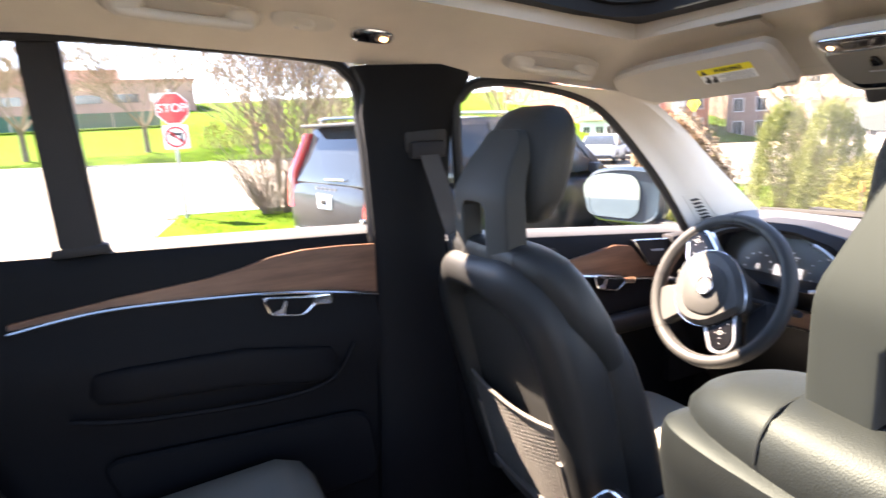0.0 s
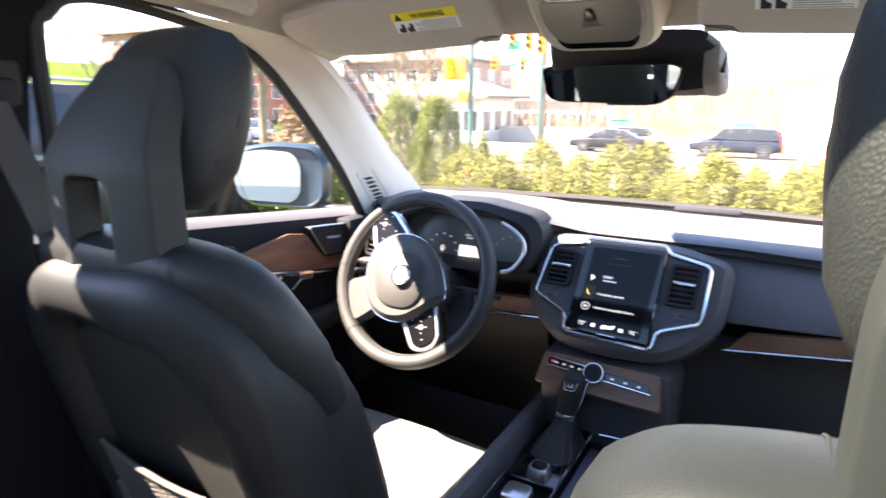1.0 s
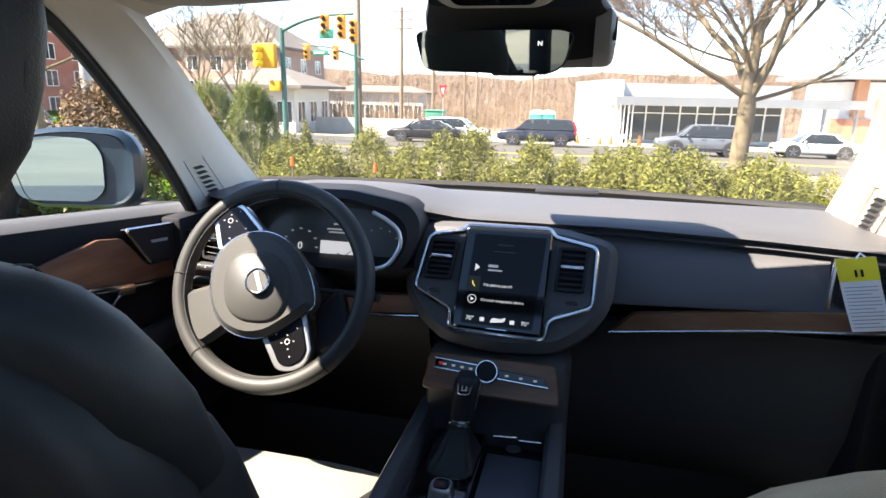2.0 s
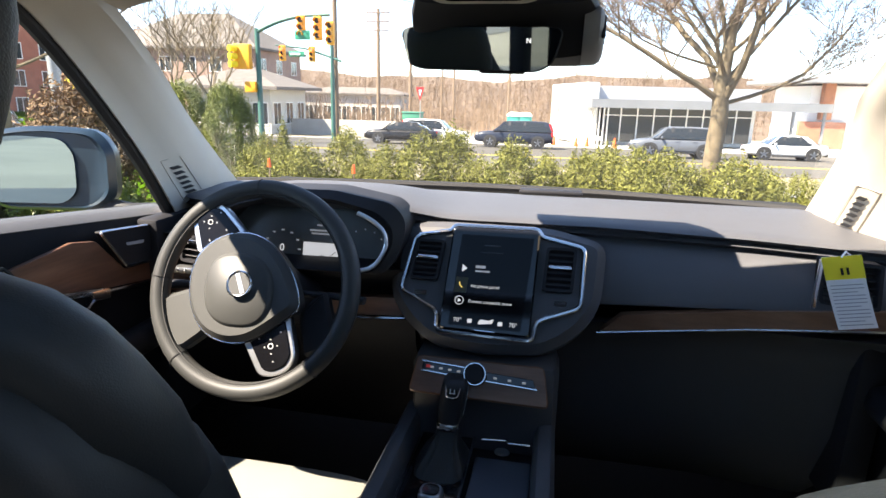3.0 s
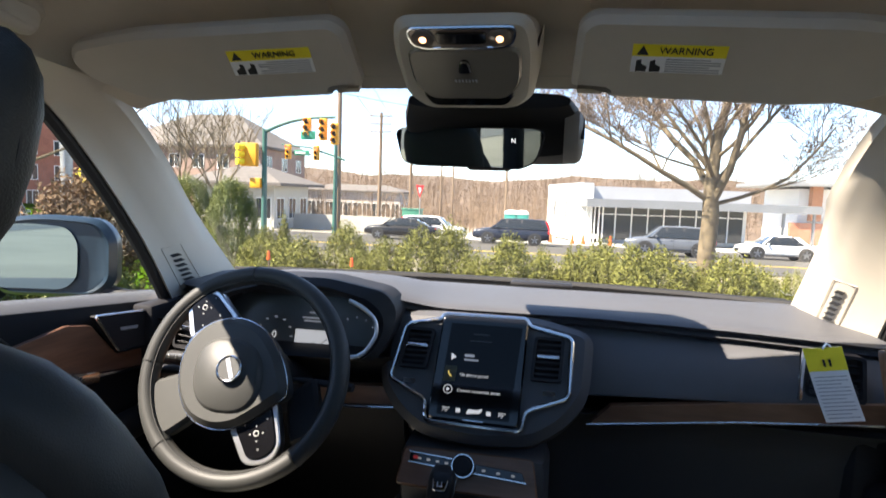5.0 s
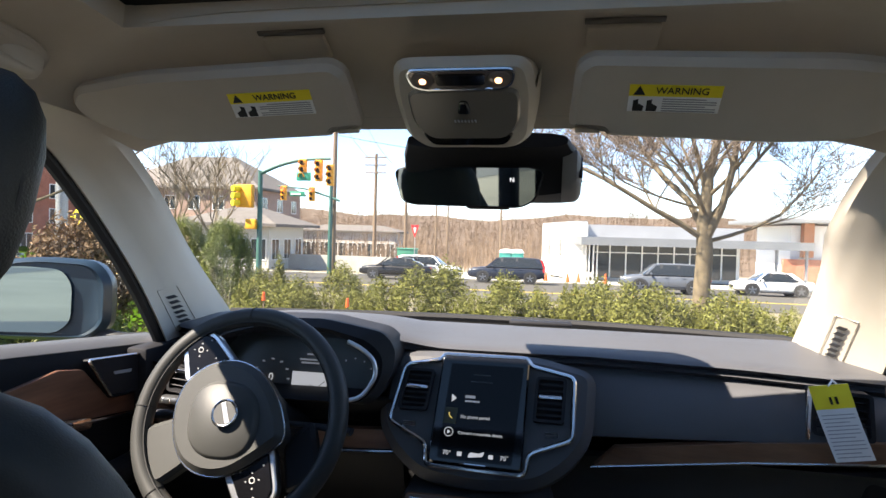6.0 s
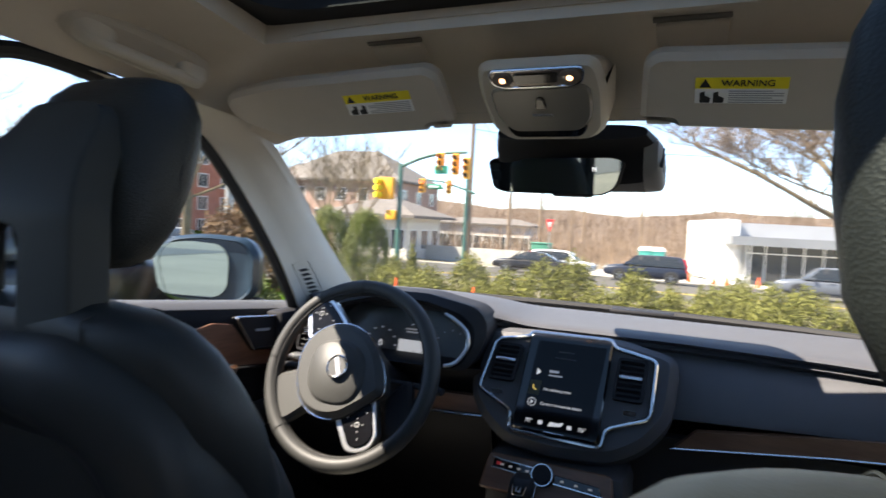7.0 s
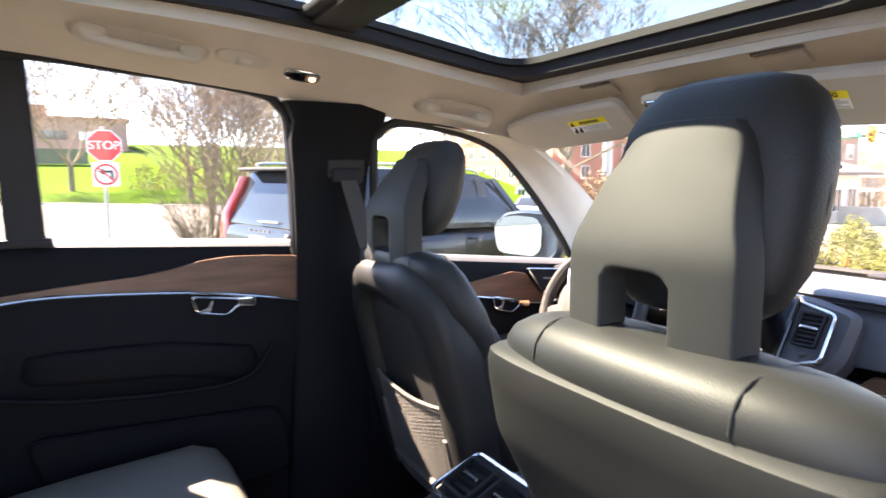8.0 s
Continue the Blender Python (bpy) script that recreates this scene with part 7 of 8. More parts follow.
def build_car(name, label, x, y, yaw, length, width, height, material, suv=True, rear_detail=False):
    """A car along its own +y, its wheels on the ground, turned by yaw degrees."""
    t = thing(name, (0, 0, 0), label, "car", "cars outdoors")
    L, Wd, H = length, width / 2, height
    deck = H * (0.62 if suv else 0.64)
    # lower body: stations from tail to nose (y, half width, floor, top)
    st = [(-0.5, 0.80, 0.36, 0.55), (-0.493, 0.92, 0.27, 0.60), (-0.47, 0.97, 0.22, deck / H - 0.01), (-0.40, 1.0, 0.17, deck / H), (-0.2, 1.0, 0.15, deck / H), (0.05, 1.0, 0.15, deck / H), (0.20, 1.0, 0.15, deck / H - 0.01), (0.34, 0.98, 0.17, deck / H - 0.035), (0.44, 0.93, 0.19, deck / H - 0.08), (0.485, 0.82, 0.22, 0.46), (0.5, 0.68, 0.27, 0.40)]
    bm = loft(B(), [sup((0, a * L, H * (lo + hi) / 2), (1, 0, 0), (0, 0, 1), Wd * w, H * (hi - lo) / 2, 5, 32) for a, w, lo, hi in st])
    body = part("body", bm, material, t)
    # cabin: glass house with a painted roof
    if suv:
        cab = [(-0.490, 0.86, 0.60, 0.62), (-0.475, 0.86, 0.60, 0.72), (-0.440, 0.84, 0.60, 0.93), (-0.38, 0.82, 0.60, 0.965), (-0.15, 0.81, 0.60, 0.985), (0.05, 0.80, 0.60, 0.975), (0.10, 0.80, 0.60, 0.95), (0.22, 0.84, 0.60, 0.70), (0.26, 0.86, 0.60, 0.61)]
    else:
        cab = [(-0.38, 0.84, 0.60, 0.64), (-0.30, 0.80, 0.60, 0.78), (-0.18, 0.76, 0.60, 0.95), (-0.05, 0.75, 0.60, 0.985), (0.06, 0.76, 0.60, 0.95), (0.20, 0.82, 0.60, 0.70), (0.26, 0.85, 0.60, 0.62)]

    def cabin_ring(a, w, lo, hi, shrink=0.0):
        h0, h1 = H * lo, H * hi
        k = 0.97 - 0.16 * min(1, (hi - lo) / 0.38)
        wb, wtop = Wd * 0.97, Wd * 0.97 * (k if hi > 0.7 else 0.96)
        pts = [(-wb, h0), (-wb * 0.995, h0 + (h1 - h0) * 0.25), (-wtop, h1 - 0.05 * H * min(1, (hi - lo) * 4)), (-wtop * 0.93, h1 - 0.012), (-wtop * 0.6, h1), (wtop * 0.6, h1), (wtop * 0.93, h1 - 0.012), (wtop, h1 - 0.05 * H * min(1, (hi - lo) * 4)), (wb * 0.995, h0 + (h1 - h0) * 0.25), (wb, h0)]
        return [Vector((px * (1 - shrink), a * L, pz)) for px, pz in pts]
    house = part("cabin", loft(B(), [cabin_ring(*c) for c in cab]), CARGLASS, t, "dark glass cabin", sharp=25)
    roof = [c for c in cab if c[3] > 0.9]
    bm = B()
    loft(bm, [[Vector((p.x, p.y, p.z + dz)) for p in cabin_ring(*c)[2:8] for dz in (0.006,)] for c in roof], caps=False, closed=False)
    part("roof", bm, material, t)
    # painted pillars
    for s in (-1, 1):
        for a0, a1 in (((-0.485, -0.43), (-0.425, -0.37)) if suv else ((-0.36, -0.28), (-0.22, -0.16)), ((-0.155, -0.13), (-0.155, -0.13)), ((0.035, 0.065), (0.035, 0.065)), ((0.215, 0.245), (0.095, 0.12))):
            lo = [Vector((s * Wd * 0.975, a * L, H * 0.605)) for a in a0]
            hi = [Vector((s * Wd * 0.80, a * L, H * 0.945)) for a in a1]
            q = [lo[0], lo[1], hi[1], hi[0]]
            part("window_pillar", loft(B(), [[p + Vector((s * 0.006, 0, 0)) for p in q], [p - Vector((s * 0.03, 0, 0)) for p in q]]), material if abs(a0[0]) > 0.2 else CLAD, t)
    # wheels in dark arches
    wr = 0.36 if suv else 0.33
    for s in (-1, 1):
        for a in (-0.315, 0.29):
            c = Vector((s * (Wd - 0.10), a * L, wr))
            part("wheel_arch", loft(B(), [sup(Vector((s * (Wd + 0.004 + d), a * L, wr + 0.02)), (0, 1, 0), (0, 0, 1), wr * 1.16, wr * 1.14, 2.2, 24) for d in (-0.05, 0.002)]), CLAD, t)
            w = part("wheel", loft(B(), [sup(c + Vector((s * d, 0, 0)), (0, 1, 0), (0, 0, 1), k * wr, k * wr, 2, 28) for d, k in ((-0.11, 0.94), (-0.09, 1), (0.09, 1), (0.11, 0.93))]), TYRE, t, "black tyre")
            part("rim", loft(B(), [sup(c + Vector((s * d, 0, 0)), (0, 1, 0), (0, 0, 1), k * wr, k * wr, 2, 24) for d, k in ((0.10, 0.70), (0.118, 0.68), (0.108, 0.55))]), CLAD, w)
            bm = B()
            for k in range(5):
                b = 2 * math.pi * k / 5 + 0.3
                dirv = Vector((0, math.cos(b), math.sin(b)))
                tan = Vector((0, -math.sin(b), math.cos(b)))
                o = c + Vector((s * 0.112, 0, 0))
                q = [o + tan * 0.045, o + dirv * wr * 0.66 + tan * 0.03, o + dirv * wr * 0.66 - tan * 0.03, o - tan * 0.045]
                loft(bm, [q, [p + Vector((s * 0.015, 0, 0)) for p in q]])
            part("spokes", bm, RIMS, w, "bright alloy spokes")
    # lamps and trims
    for s in (-1, 1):
        part("headlight", loft(B(), [sup((s * Wd * 0.72, 0.462 * L + d, H * (deck / H - 0.16)), (1, 0, 0), (0, 0, 1), 0.18, 0.07, 3, 16) for d in (-0.05, 0.06)]), PALELAMP, t, "clear headlight")
        if suv:
            rings = [sup((s * Wd * k, -0.484 * L + dy, H * z), (1, 0, 0), (0, 1, 0), 0.09 * wd, 0.07, 3, 14) for z, k, dy, wd in ((0.44, 0.86, -0.03, 1.1), (0.58, 0.88, -0.005, 1.1), (0.66, 0.86, 0.0, 0.9), (0.80, 0.79, 0.10, 0.6), (0.90, 0.765, 0.17, 0.5))]
            part("tail_light", loft(B(), rings), REDLAMP, t, "tall red tail light")
        else:
            part("tail_light", loft(B(), [sup((s * Wd * 0.72, -0.485 * L + d, H * 0.54), (1, 0, 0), (0, 0, 1), 0.20, 0.06, 3, 14) for d in (-0.035, 0.05)]), REDLAMP, t, "red tail light")
        part("wing_mirror", box(B(), (s * (Wd + 0.09), 0.17 * L, H * 0.63), (0.18, 0.10, 0.13), 0.035), material, t)
        part("side_sill", box(B(), (s * (Wd - 0.005), -0.01 * L, H * 0.17), (0.035, 0.40 * L, 0.08), 0.01), CLAD, t)
        for a in (-0.05, -0.24):
            part("door_line", box(B(), (s * (Wd + 0.0005), a * L + 0.10, H * 0.42), (0.006, 0.008, H * 0.36)), CLAD, t)
            part("door_handle", box(B(), (s * (Wd + 0.012), a * L + 0.22, H * 0.53), (0.03, 0.16, 0.025), 0.008), material, t)
    part("front_grille", box(B(), (0, 0.494 * L, H * 0.36), (Wd * 1.0, 0.06, H * 0.12), 0.015), CLAD, t, "dark front grille")
    part("rear_bumper", box(B(), (0, -0.487 * L, H * 0.245), (Wd * 1.75, 0.12, H * 0.11), 0.03), CLAD, t, "dark lower bumper")
    if rear_detail:
        part("spoiler", box(B(), (0, -0.452 * L, H * 0.945), (Wd * 1.42, 0.26, 0.035), 0.012), CLAD, t, "black roof spoiler")
        pl = part("number_plate", box(B(), (0.0, -0.500 * L, H * 0.50), (0.30, 0.03, 0.16), 0.006), PAPER, t, "white dealer plate")
        part("plate_bar", box(B(), (0.0, -0.504 * L - 0.0, H * 0.50), (0.12, 0.03, 0.05), 0.004), INK, pl)
        part("bumper_strip", box(B(), (0, -0.501 * L, H * 0.31), (Wd * 1.62, 0.02, 0.018), 0.004), CHROME, t, "bright bumper strip")
        part("rear_wiper", tube(B(), [(-0.02, -0.494 * L, H * 0.63), (0.38, -0.492 * L, H * 0.635)], 0.014, 6), CHROME, t, "bright rear wiper")
        bm = B()
        for k in range(5):
            box(bm, (-0.20 + 0.10 * k, -0.497 * L, H * 0.575), (0.045, 0.012, 0.03))
        part("badge_bars", bm, RIMS, t)
        for s in (-1, 1):
            part("roof_rail", tube(B(), smooth_path([(s * Wd * 0.74, -0.42 * L, H * 0.965), (s * Wd * 0.74, -0.38 * L, H * 0.995), (s * Wd * 0.73, 0.0, H * 1.005), (s * Wd * 0.73, 0.06 * L, H * 0.975)], 4), 0.02, 8), SILVER, t, "silver roof rail")
    z = gz(x, y)
    t.matrix_basis = Matrix.Translation((x, y, z + 0.01)) @ Matrix.Rotation(math.atan(0.04) * -1, 4, "X") @ Matrix.Rotation(radians(yaw), 4, "Z")
    return t


build_car("suv", "dark grey-blue SUV parked on the lot beside the lawn", -6.50, 2.85, 14, 5.0, 2.0, 1.86, paint("steel_blue_paint", (0.012, 0.014, 0.018)), True, True)
build_car("sedan", "black sedan waiting on the main road", -9.9, 37.0, 90, 4.9, 1.85, 1.45, paint("black_paint", (0.012, 0.012, 0.014)), False)
build_car("suv", "white SUV on the main road", -8.6, 40.5, -90, 4.6, 1.85, 1.65, paint("white_car_paint", (0.75, 0.75, 0.74)))
build_car("suv", "dark blue SUV on the main road", -2.85, 38.0, 90, 4.95, 1.95, 1.72, paint("navy_paint", (0.015, 0.02, 0.035)))
build_car("suv", "grey SUV on the main road", 6.0, 33.0, 90, 4.5, 1.85, 1.66, paint("blue_grey_paint", (0.11, 0.12, 0.14)))
build_car("hatchback", "white hatchback on the main road", 12.2, 35.5, 90, 4.1, 1.75, 1.38, paint("white_hatch_paint", (0.75, 0.75, 0.74)), False)
build_car("sedan", "white parked car behind the hedge", 4.9, 14.0, 75, 4.5, 1.8, 1.42, paint("white_sedan_paint", (0.72, 0.72, 0.71)), False)
build_car("sedan", "silver parked car behind the hedge", 7.6, 16.5, 75, 4.5, 1.8, 1.40, paint("silver_paint", (0.42, 0.44, 0.45)), False)
for i, (x, y) in enumerate(((-24.0, 19.5), (-27.0, 24.0))):
    build_car("sedan", "pale car far along the side road", x, y, 40, 4.5, 1.8, 1.45, paint("far_paint", (0.45, 0.47, 0.5)), False)

# ---- signals, poles and signs ----
GREENPOLE = mat("green_pole_paint", (0.035, 0.115, 0.095), 0.5, var=0.15, vs=3)
SIGYELLOW = mat("signal_yellow", (0.80, 0.36, 0.02), 0.55, var=0.1)
SIGNRED = mat("sign_red", (0.62, 0.02, 0.025), 0.45, var=0.08)
SIGNGREEN = mat("sign_green", (0.01, 0.23, 0.14), 0.45, var=0.08)
TIMBER = mat("weathered_pole_timber", (0.20, 0.14, 0.095), 0.9, var=0.3, vs=3, bump=0.5, bs=20, stretch=(6, 6, 0.5))
STEEL = mat("galvanised_steel", (0.35, 0.35, 0.34), 0.5, 0.6, var=0.15)
REDLIT = glow("lit_red_signal", (1.0, 0.08, 0.04), 2.0)
CABLE = mat("black_cable", (0.02, 0.02, 0.02), 0.7)
WINDOWPANE = mat("window_pane_dark", (0.03, 0.04, 0.045), 0.06, var=0.15, rvar=0.02, coat=0.5)


def signal_head(x, y, z, parent, lit=0, w=0.36):
    h = part("signal_head", box(B(), (x, y, z), (w, 0.26, 1.05), 0.04), SIGYELLOW, parent, "yellow three-lens signal head")
    for k in range(3):
        c = Vector((x, y - 0.13, z + 0.33 - 0.33 * k))
        part("lens", loft(B(), [sup(c + Vector((0, d, 0)), (1, 0, 0), (0, 0, 1), 0.12, 0.12, 2, 16) for d in (0.0, -0.02)]), REDLIT if k == lit else BLACK, h)
        bm = B()
        sheet(bm, lambda a, d: c + Vector((0.14 * math.cos(a), -d, 0.14 * math.sin(a))), lin(-0.3, math.pi + 0.3, 10), [0, 0.2], (0, 0, 0.012))
        part("visor", bm, SIGYELLOW, h)
    return h


tp = thing("traffic_signal_pole", (-14.5, 27, gz(-14.5, 27)), "green traffic signal pole with a curved mast arm", "traffic light", "traffic signals")
part("pole", tube(B(), [(-14.5, 27, gz(0, 27)), (-14.5, 27, 4.25)], [0.15, 0.11], 14), GREENPOLE, tp)
part("mast_arm", tube(B(), smooth_path([(-14.5, 27, 4.1), (-13.4, 27, 4.55), (-12.2, 27, 4.80), (-10.8, 27, 4.86)], 5), [0.09] * 10 + [0.07] * 6, 10), GREENPOLE, tp)
signal_head(-12.2, 26.95, 4.30, tp, 3)
signal_head(-11.35, 26.9, 4.25, tp, 3)
signal_head(-10.75, 26.9, 4.05, tp, 3)
part("street_sign", box(B(), (-12.1, 26.8, 3.95), (0.75, 0.04, 0.42), 0.01), SIGNGREEN, tp, "green street sign")
side = part("side_signal", box(B(), (-15.2, 26.8, 2.95), (0.85, 0.35, 1.15), 0.05), SIGYELLOW, tp, "yellow side signal head")
for k in range(3):
    part("visor", tube(B(), [(-15.45, 26.62, 2.60 + 0.36 * k), (-15.62, 26.30, 2.58 + 0.36 * k)], 0.15, 12), YELLOW, side)
part("walk_signal", box(B(), (-14.85, 26.8, 1.55), (0.55, 0.25, 0.50), 0.04), SIGYELLOW, tp, "yellow walk signal")
tp2 = thing("traffic_signal_pole", (-16.0, 40.5, gz(0, 40.5)), "green signal pole with a straight mast arm", "traffic light", "traffic signals")
part("pole", tube(B(), [(-16.0, 40.5, gz(0, 40.5)), (-16.0, 40.5, 5.3)], [0.17, 0.12], 14), GREENPOLE, tp2)
part("mast_arm", tube(B(), [(-15.3, 40.5, 3.5), (-16.0, 40.5, 3.75), (-18.0, 40.5, 4.35), (-20.2, 40.5, 4.55)], [0.09, 0.09, 0.07, 0.05], 10), GREENPOLE, tp2)
signal_head(-19.55, 40.2, 4.0, tp2, 0, 0.42)
signal_head(-17.35, 40.2, 3.95, tp2, 0, 0.42)
part("street_sign", box(B(), (-18.5, 40.2, 3.95), (1.15, 0.05, 0.36), 0.01), SIGNGREEN, tp2, "green street sign")
part("name_bar", box(B(), (-18.6, 40.16, 3.95), (0.75, 0.05, 0.12)), WPAINT, tp2)


def utility_pole(x, y, top, arms, r=0.14):
    t = thing("utility_pole", (x, y, gz(x, y)), "weathered timber utility pole with crossarms", "utility pole", "utility poles")
    part("pole", tube(B(), [(x, y, gz(x, y)), (x, y, top)], [r, r * 0.7], 10), TIMBER, t)
    for k in range(arms):
        z = top - 0.35 - 0.75 * k
        part("crossarm", box(B(), (x, y - 0.12, z), (2.3 - 0.1 * k, 0.12, 0.11), 0.01), TIMBER, t)
        for s in (-0.95, -0.5, 0.5, 0.95):
            part("insulator", tube(B(), [(x + s, y - 0.12, z + 0.05), (x + s, y - 0.12, z + 0.22)], [0.03, 0.045], 8), STEEL, t)
    return t


POLES = [(-15.95, 41.0, 12.2, 3), (-17.1, 55.0, 8.9, 3), (-17.8, 70.0, 8.2, 1), (-4.9, 56.0, 7.6, 0), (-12.4, 62.0, 5.2, 0), (-10.4, 58.0, 5.0, 0)]
for x, y, z, n in POLES:
    utility_pole(x, y, z, n, 0.21 if n else 0.12)


def wire(a, b, sag, r=0.018):
    pts = [Vector(a).lerp(Vector(b), t) - Vector((0, 0, sag * 4 * t * (1 - t))) for t in lin(0, 1, 14)]
    return solo("overhead_cable", tube(B(), pts, r, 4), CABLE, "thin black overhead cable", "cable", "overhead cables")


for s in (-0.95, 0.95):
    wire((-15.95 + s, 40.9, 12.0), (-17.1 + s, 54.9, 8.7), 0.5)
    wire((-17.1 + s, 54.9, 8.7), (-17.8 + s, 69.9, 8.0), 0.4)
for dz in (0.0, -0.35, -0.8, -1.3):
    wire((-17.1, 55, 6.6 + dz), (-4.9, 56, 7.2 + dz * 0.8), 0.7)
    wire((-4.9, 56, 7.2 + dz * 0.8), (45, 52, 8.5 + dz), 1.2)
wire((-15.95, 41.0, 9.0), (-30, 20, 9.5), 0.6)
wire((-15.95, 41.0, 8.4), (20, 44, 7.6), 1.5)

# pale pole and yellow sign past the side mirror
t = thing("street_pole", (-20.4, 21.0, gz(0, 21)), "pale steel street pole", "pole")
part("pole", tube(B(), [(-20.4, 21, gz(0, 21)), (-20.4, 21, 4.2)], 0.24, 12), STEEL, t)
t = thing("warning_sign", (-18.9, 20.2, gz(0, 20.2)), "yellow diamond warning sign on a thin post", "sign")
part("post", tube(B(), [(-18.9, 20.25, gz(0, 20.2)), (-18.9, 20.25, 2.1)], 0.035, 8), STEEL, t)
part("sign_plate", box(B(), (-18.9, 20.2, 1.62), (0.50, 0.02, 0.50), 0.02, Matrix.Rotation(radians(45), 3, "Y")), YELLOW, t, "yellow diamond plate")
part("sign_mark", box(B(), (-18.9, 20.18, 1.62), (0.14, 0.02, 0.28), 0.02), INK, t)


# stop sign with a no-left-turn plate below, facing the lot
def sign_plane(c, yaw):
    r = Vector((math.cos(yaw), math.sin(yaw), 0))
    return Vector(c), r, Vector((0, 0, 1)), r.cross(Vector((0, 0, 1)))


C, SR, SU, SN = sign_plane((-12.25, -0.78, 2.02), radians(84))


def sp(u, v, d):
    return C + SR * u + SU * v + SN * d


st = thing("stop_sign", (-12.3, -0.8, gz(0, -0.8)), "red stop sign over a no-left-turn plate on a steel post", "sign")
part("post", tube(B(), [(-12.30, -0.8, gz(0, -0.8)), (-12.29, -0.8, 2.38)], 0.032, 8), STEEL, st, "steel post")
oct_ = [(0.315 * math.cos(radians(22.5 + 45 * k)), 0.315 * math.sin(radians(22.5 + 45 * k))) for k in range(8)]
part("white_edge", slab(B(), oct_, sp, 0.006), WPAINT, st, "white border", smooth=False)
face_ = part("sign_face", slab(B(), [(a * 0.94, b * 0.94) for a, b in oct_], lambda u, v, d: sp(u, v, d + 0.006), 0.003), SIGNRED, st, "red octagonal face", smooth=False)
words("stop_text", "STOP", 0.225, frame_m(sp(0, 0, 0.0105), SR, SU), WPAINT, face_)
plate = part("turn_plate", slab(B(), rounded([(-0.30, -0.30), (0.30, -0.30), (0.30, 0.30), (-0.30, 0.30)], 0.04, 3), lambda u, v, d: sp(u * 0.76, v * 0.76 - 0.54, d), 0.006), WPAINT, st, "white no-left-turn plate")
part("red_ring", tube(B(), [sp(0.182 * math.cos(a), -0.54 + 0.182 * math.sin(a), 0.008) for a in lin(0, 6.283, 33)[:-1]], 0.021, 6, True, flat=1.0), SIGNRED, plate, "red ring")
part("turn_arrow", slab(B(), [(0.10, -0.14), (0.16, -0.14), (0.16, 0.10), (-0.04, 0.10), (-0.04, 0.16), (-0.17, 0.07), (-0.04, -0.02), (-0.04, 0.04), (0.10, 0.04)], lambda u, v, d: sp(u * 0.76, v * 0.76 - 0.54, d + 0.007), 0.004), INK, plate, smooth=False)
part("red_slash", tube(B(), [sp(-0.13, -0.41, 0.012), sp(0.13, -0.67, 0.012)], 0.017, 6), SIGNRED, plate)
# yield sign, road cabinet, toilets and cones ahead
t = thing("yield_sign", (-10.7, 45, gz(0, 45)), "red and white yield sign on a post", "sign")
part("post", tube(B(), [(-10.7, 45.05, gz(0, 45)), (-10.7, 45.05, 2.0)], 0.04, 8), STEEL, t)
part("sign_face", slab(B(), [(-0.33, 1.95), (0.0, 0.95), (0.33, 1.95)], lambda u, v, d: Vector((-10.7 + u, 45 - d, v)), 0.03), SIGNRED, t, "red face", smooth=False)
part("white_field", slab(B(), [(-0.13, 1.75), (0.0, 1.25), (0.13, 1.75)], lambda u, v, d: Vector((-10.7 + u, 44.969 - d, v)), 0.006), WPAINT, t, smooth=False)
t = thing("road_cabinet", (-11.5, 46, gz(0, 46)), "green steel roadside cabinet", "cabinet")
part("cabinet_body", box(B(), (-11.5, 46, gz(0, 46) + 1.05), (1.5, 1.0, 2.1), 0.04), mat("cabinet_green", (0.03, 0.17, 0.11), 0.5, var=0.12), t)
part("cabinet_lid", box(B(), (-11.5, 46, gz(0, 46) + 2.12), (1.6, 1.1, 0.10), 0.03), mat("lid_green", (0.05, 0.22, 0.15), 0.5), t)
TEAL = mat("teal_plastic", (0.02, 0.19, 0.16), 0.45, var=0.12)
for x in (-3.6, -2.75):
    t = thing("portable_toilet", (x, 47, gz(0, 47)), "teal portable toilet with a white roof", "portable toilet", "portable toilets")
    z = gz(0, 47)
    part("cabin_walls", box(B(), (x, 47, z + 1.05), (1.05, 1.1, 2.1), 0.05), TEAL, t)
    part("door", box(B(), (x + 0.05, 46.44, z + 1.0), (0.75, 0.03, 1.8), 0.02), mat("teal_door", (0.03, 0.25, 0.21), 0.45), t)
    part("roof", loft(B(), [sup((x, 47, z + h), (1, 0, 0), (0, 1, 0), a, a * 1.05, 4, 20) for h, a in ((2.08, 0.56), (2.18, 0.55), (2.34, 0.40), (2.38, 0.2))]), WPAINT, t, "white domed roof")
CONE = mat("safety_orange", (0.75, 0.11, 0.02), 0.5, var=0.08)
for x, y, h in ((1.2, 44.2, 0.75), (2.0, 44.6, 0.75), (3.9, 44.0, 0.75), (-0.4, 44.6, 0.75)):
    t = thing("traffic_cone", (x, y, gz(x, y)), "orange traffic cone on the kerb", "traffic cone", "traffic cones")
    part("cone", tube(B(), [(x, y, gz(x, y) + 0.04), (x, y, gz(x, y) + h)], [0.16, 0.03], 12), CONE, t)
    part("foot", box(B(), (x, y, gz(x, y) + 0.03), (0.36, 0.36, 0.05), 0.01), CONE, t)
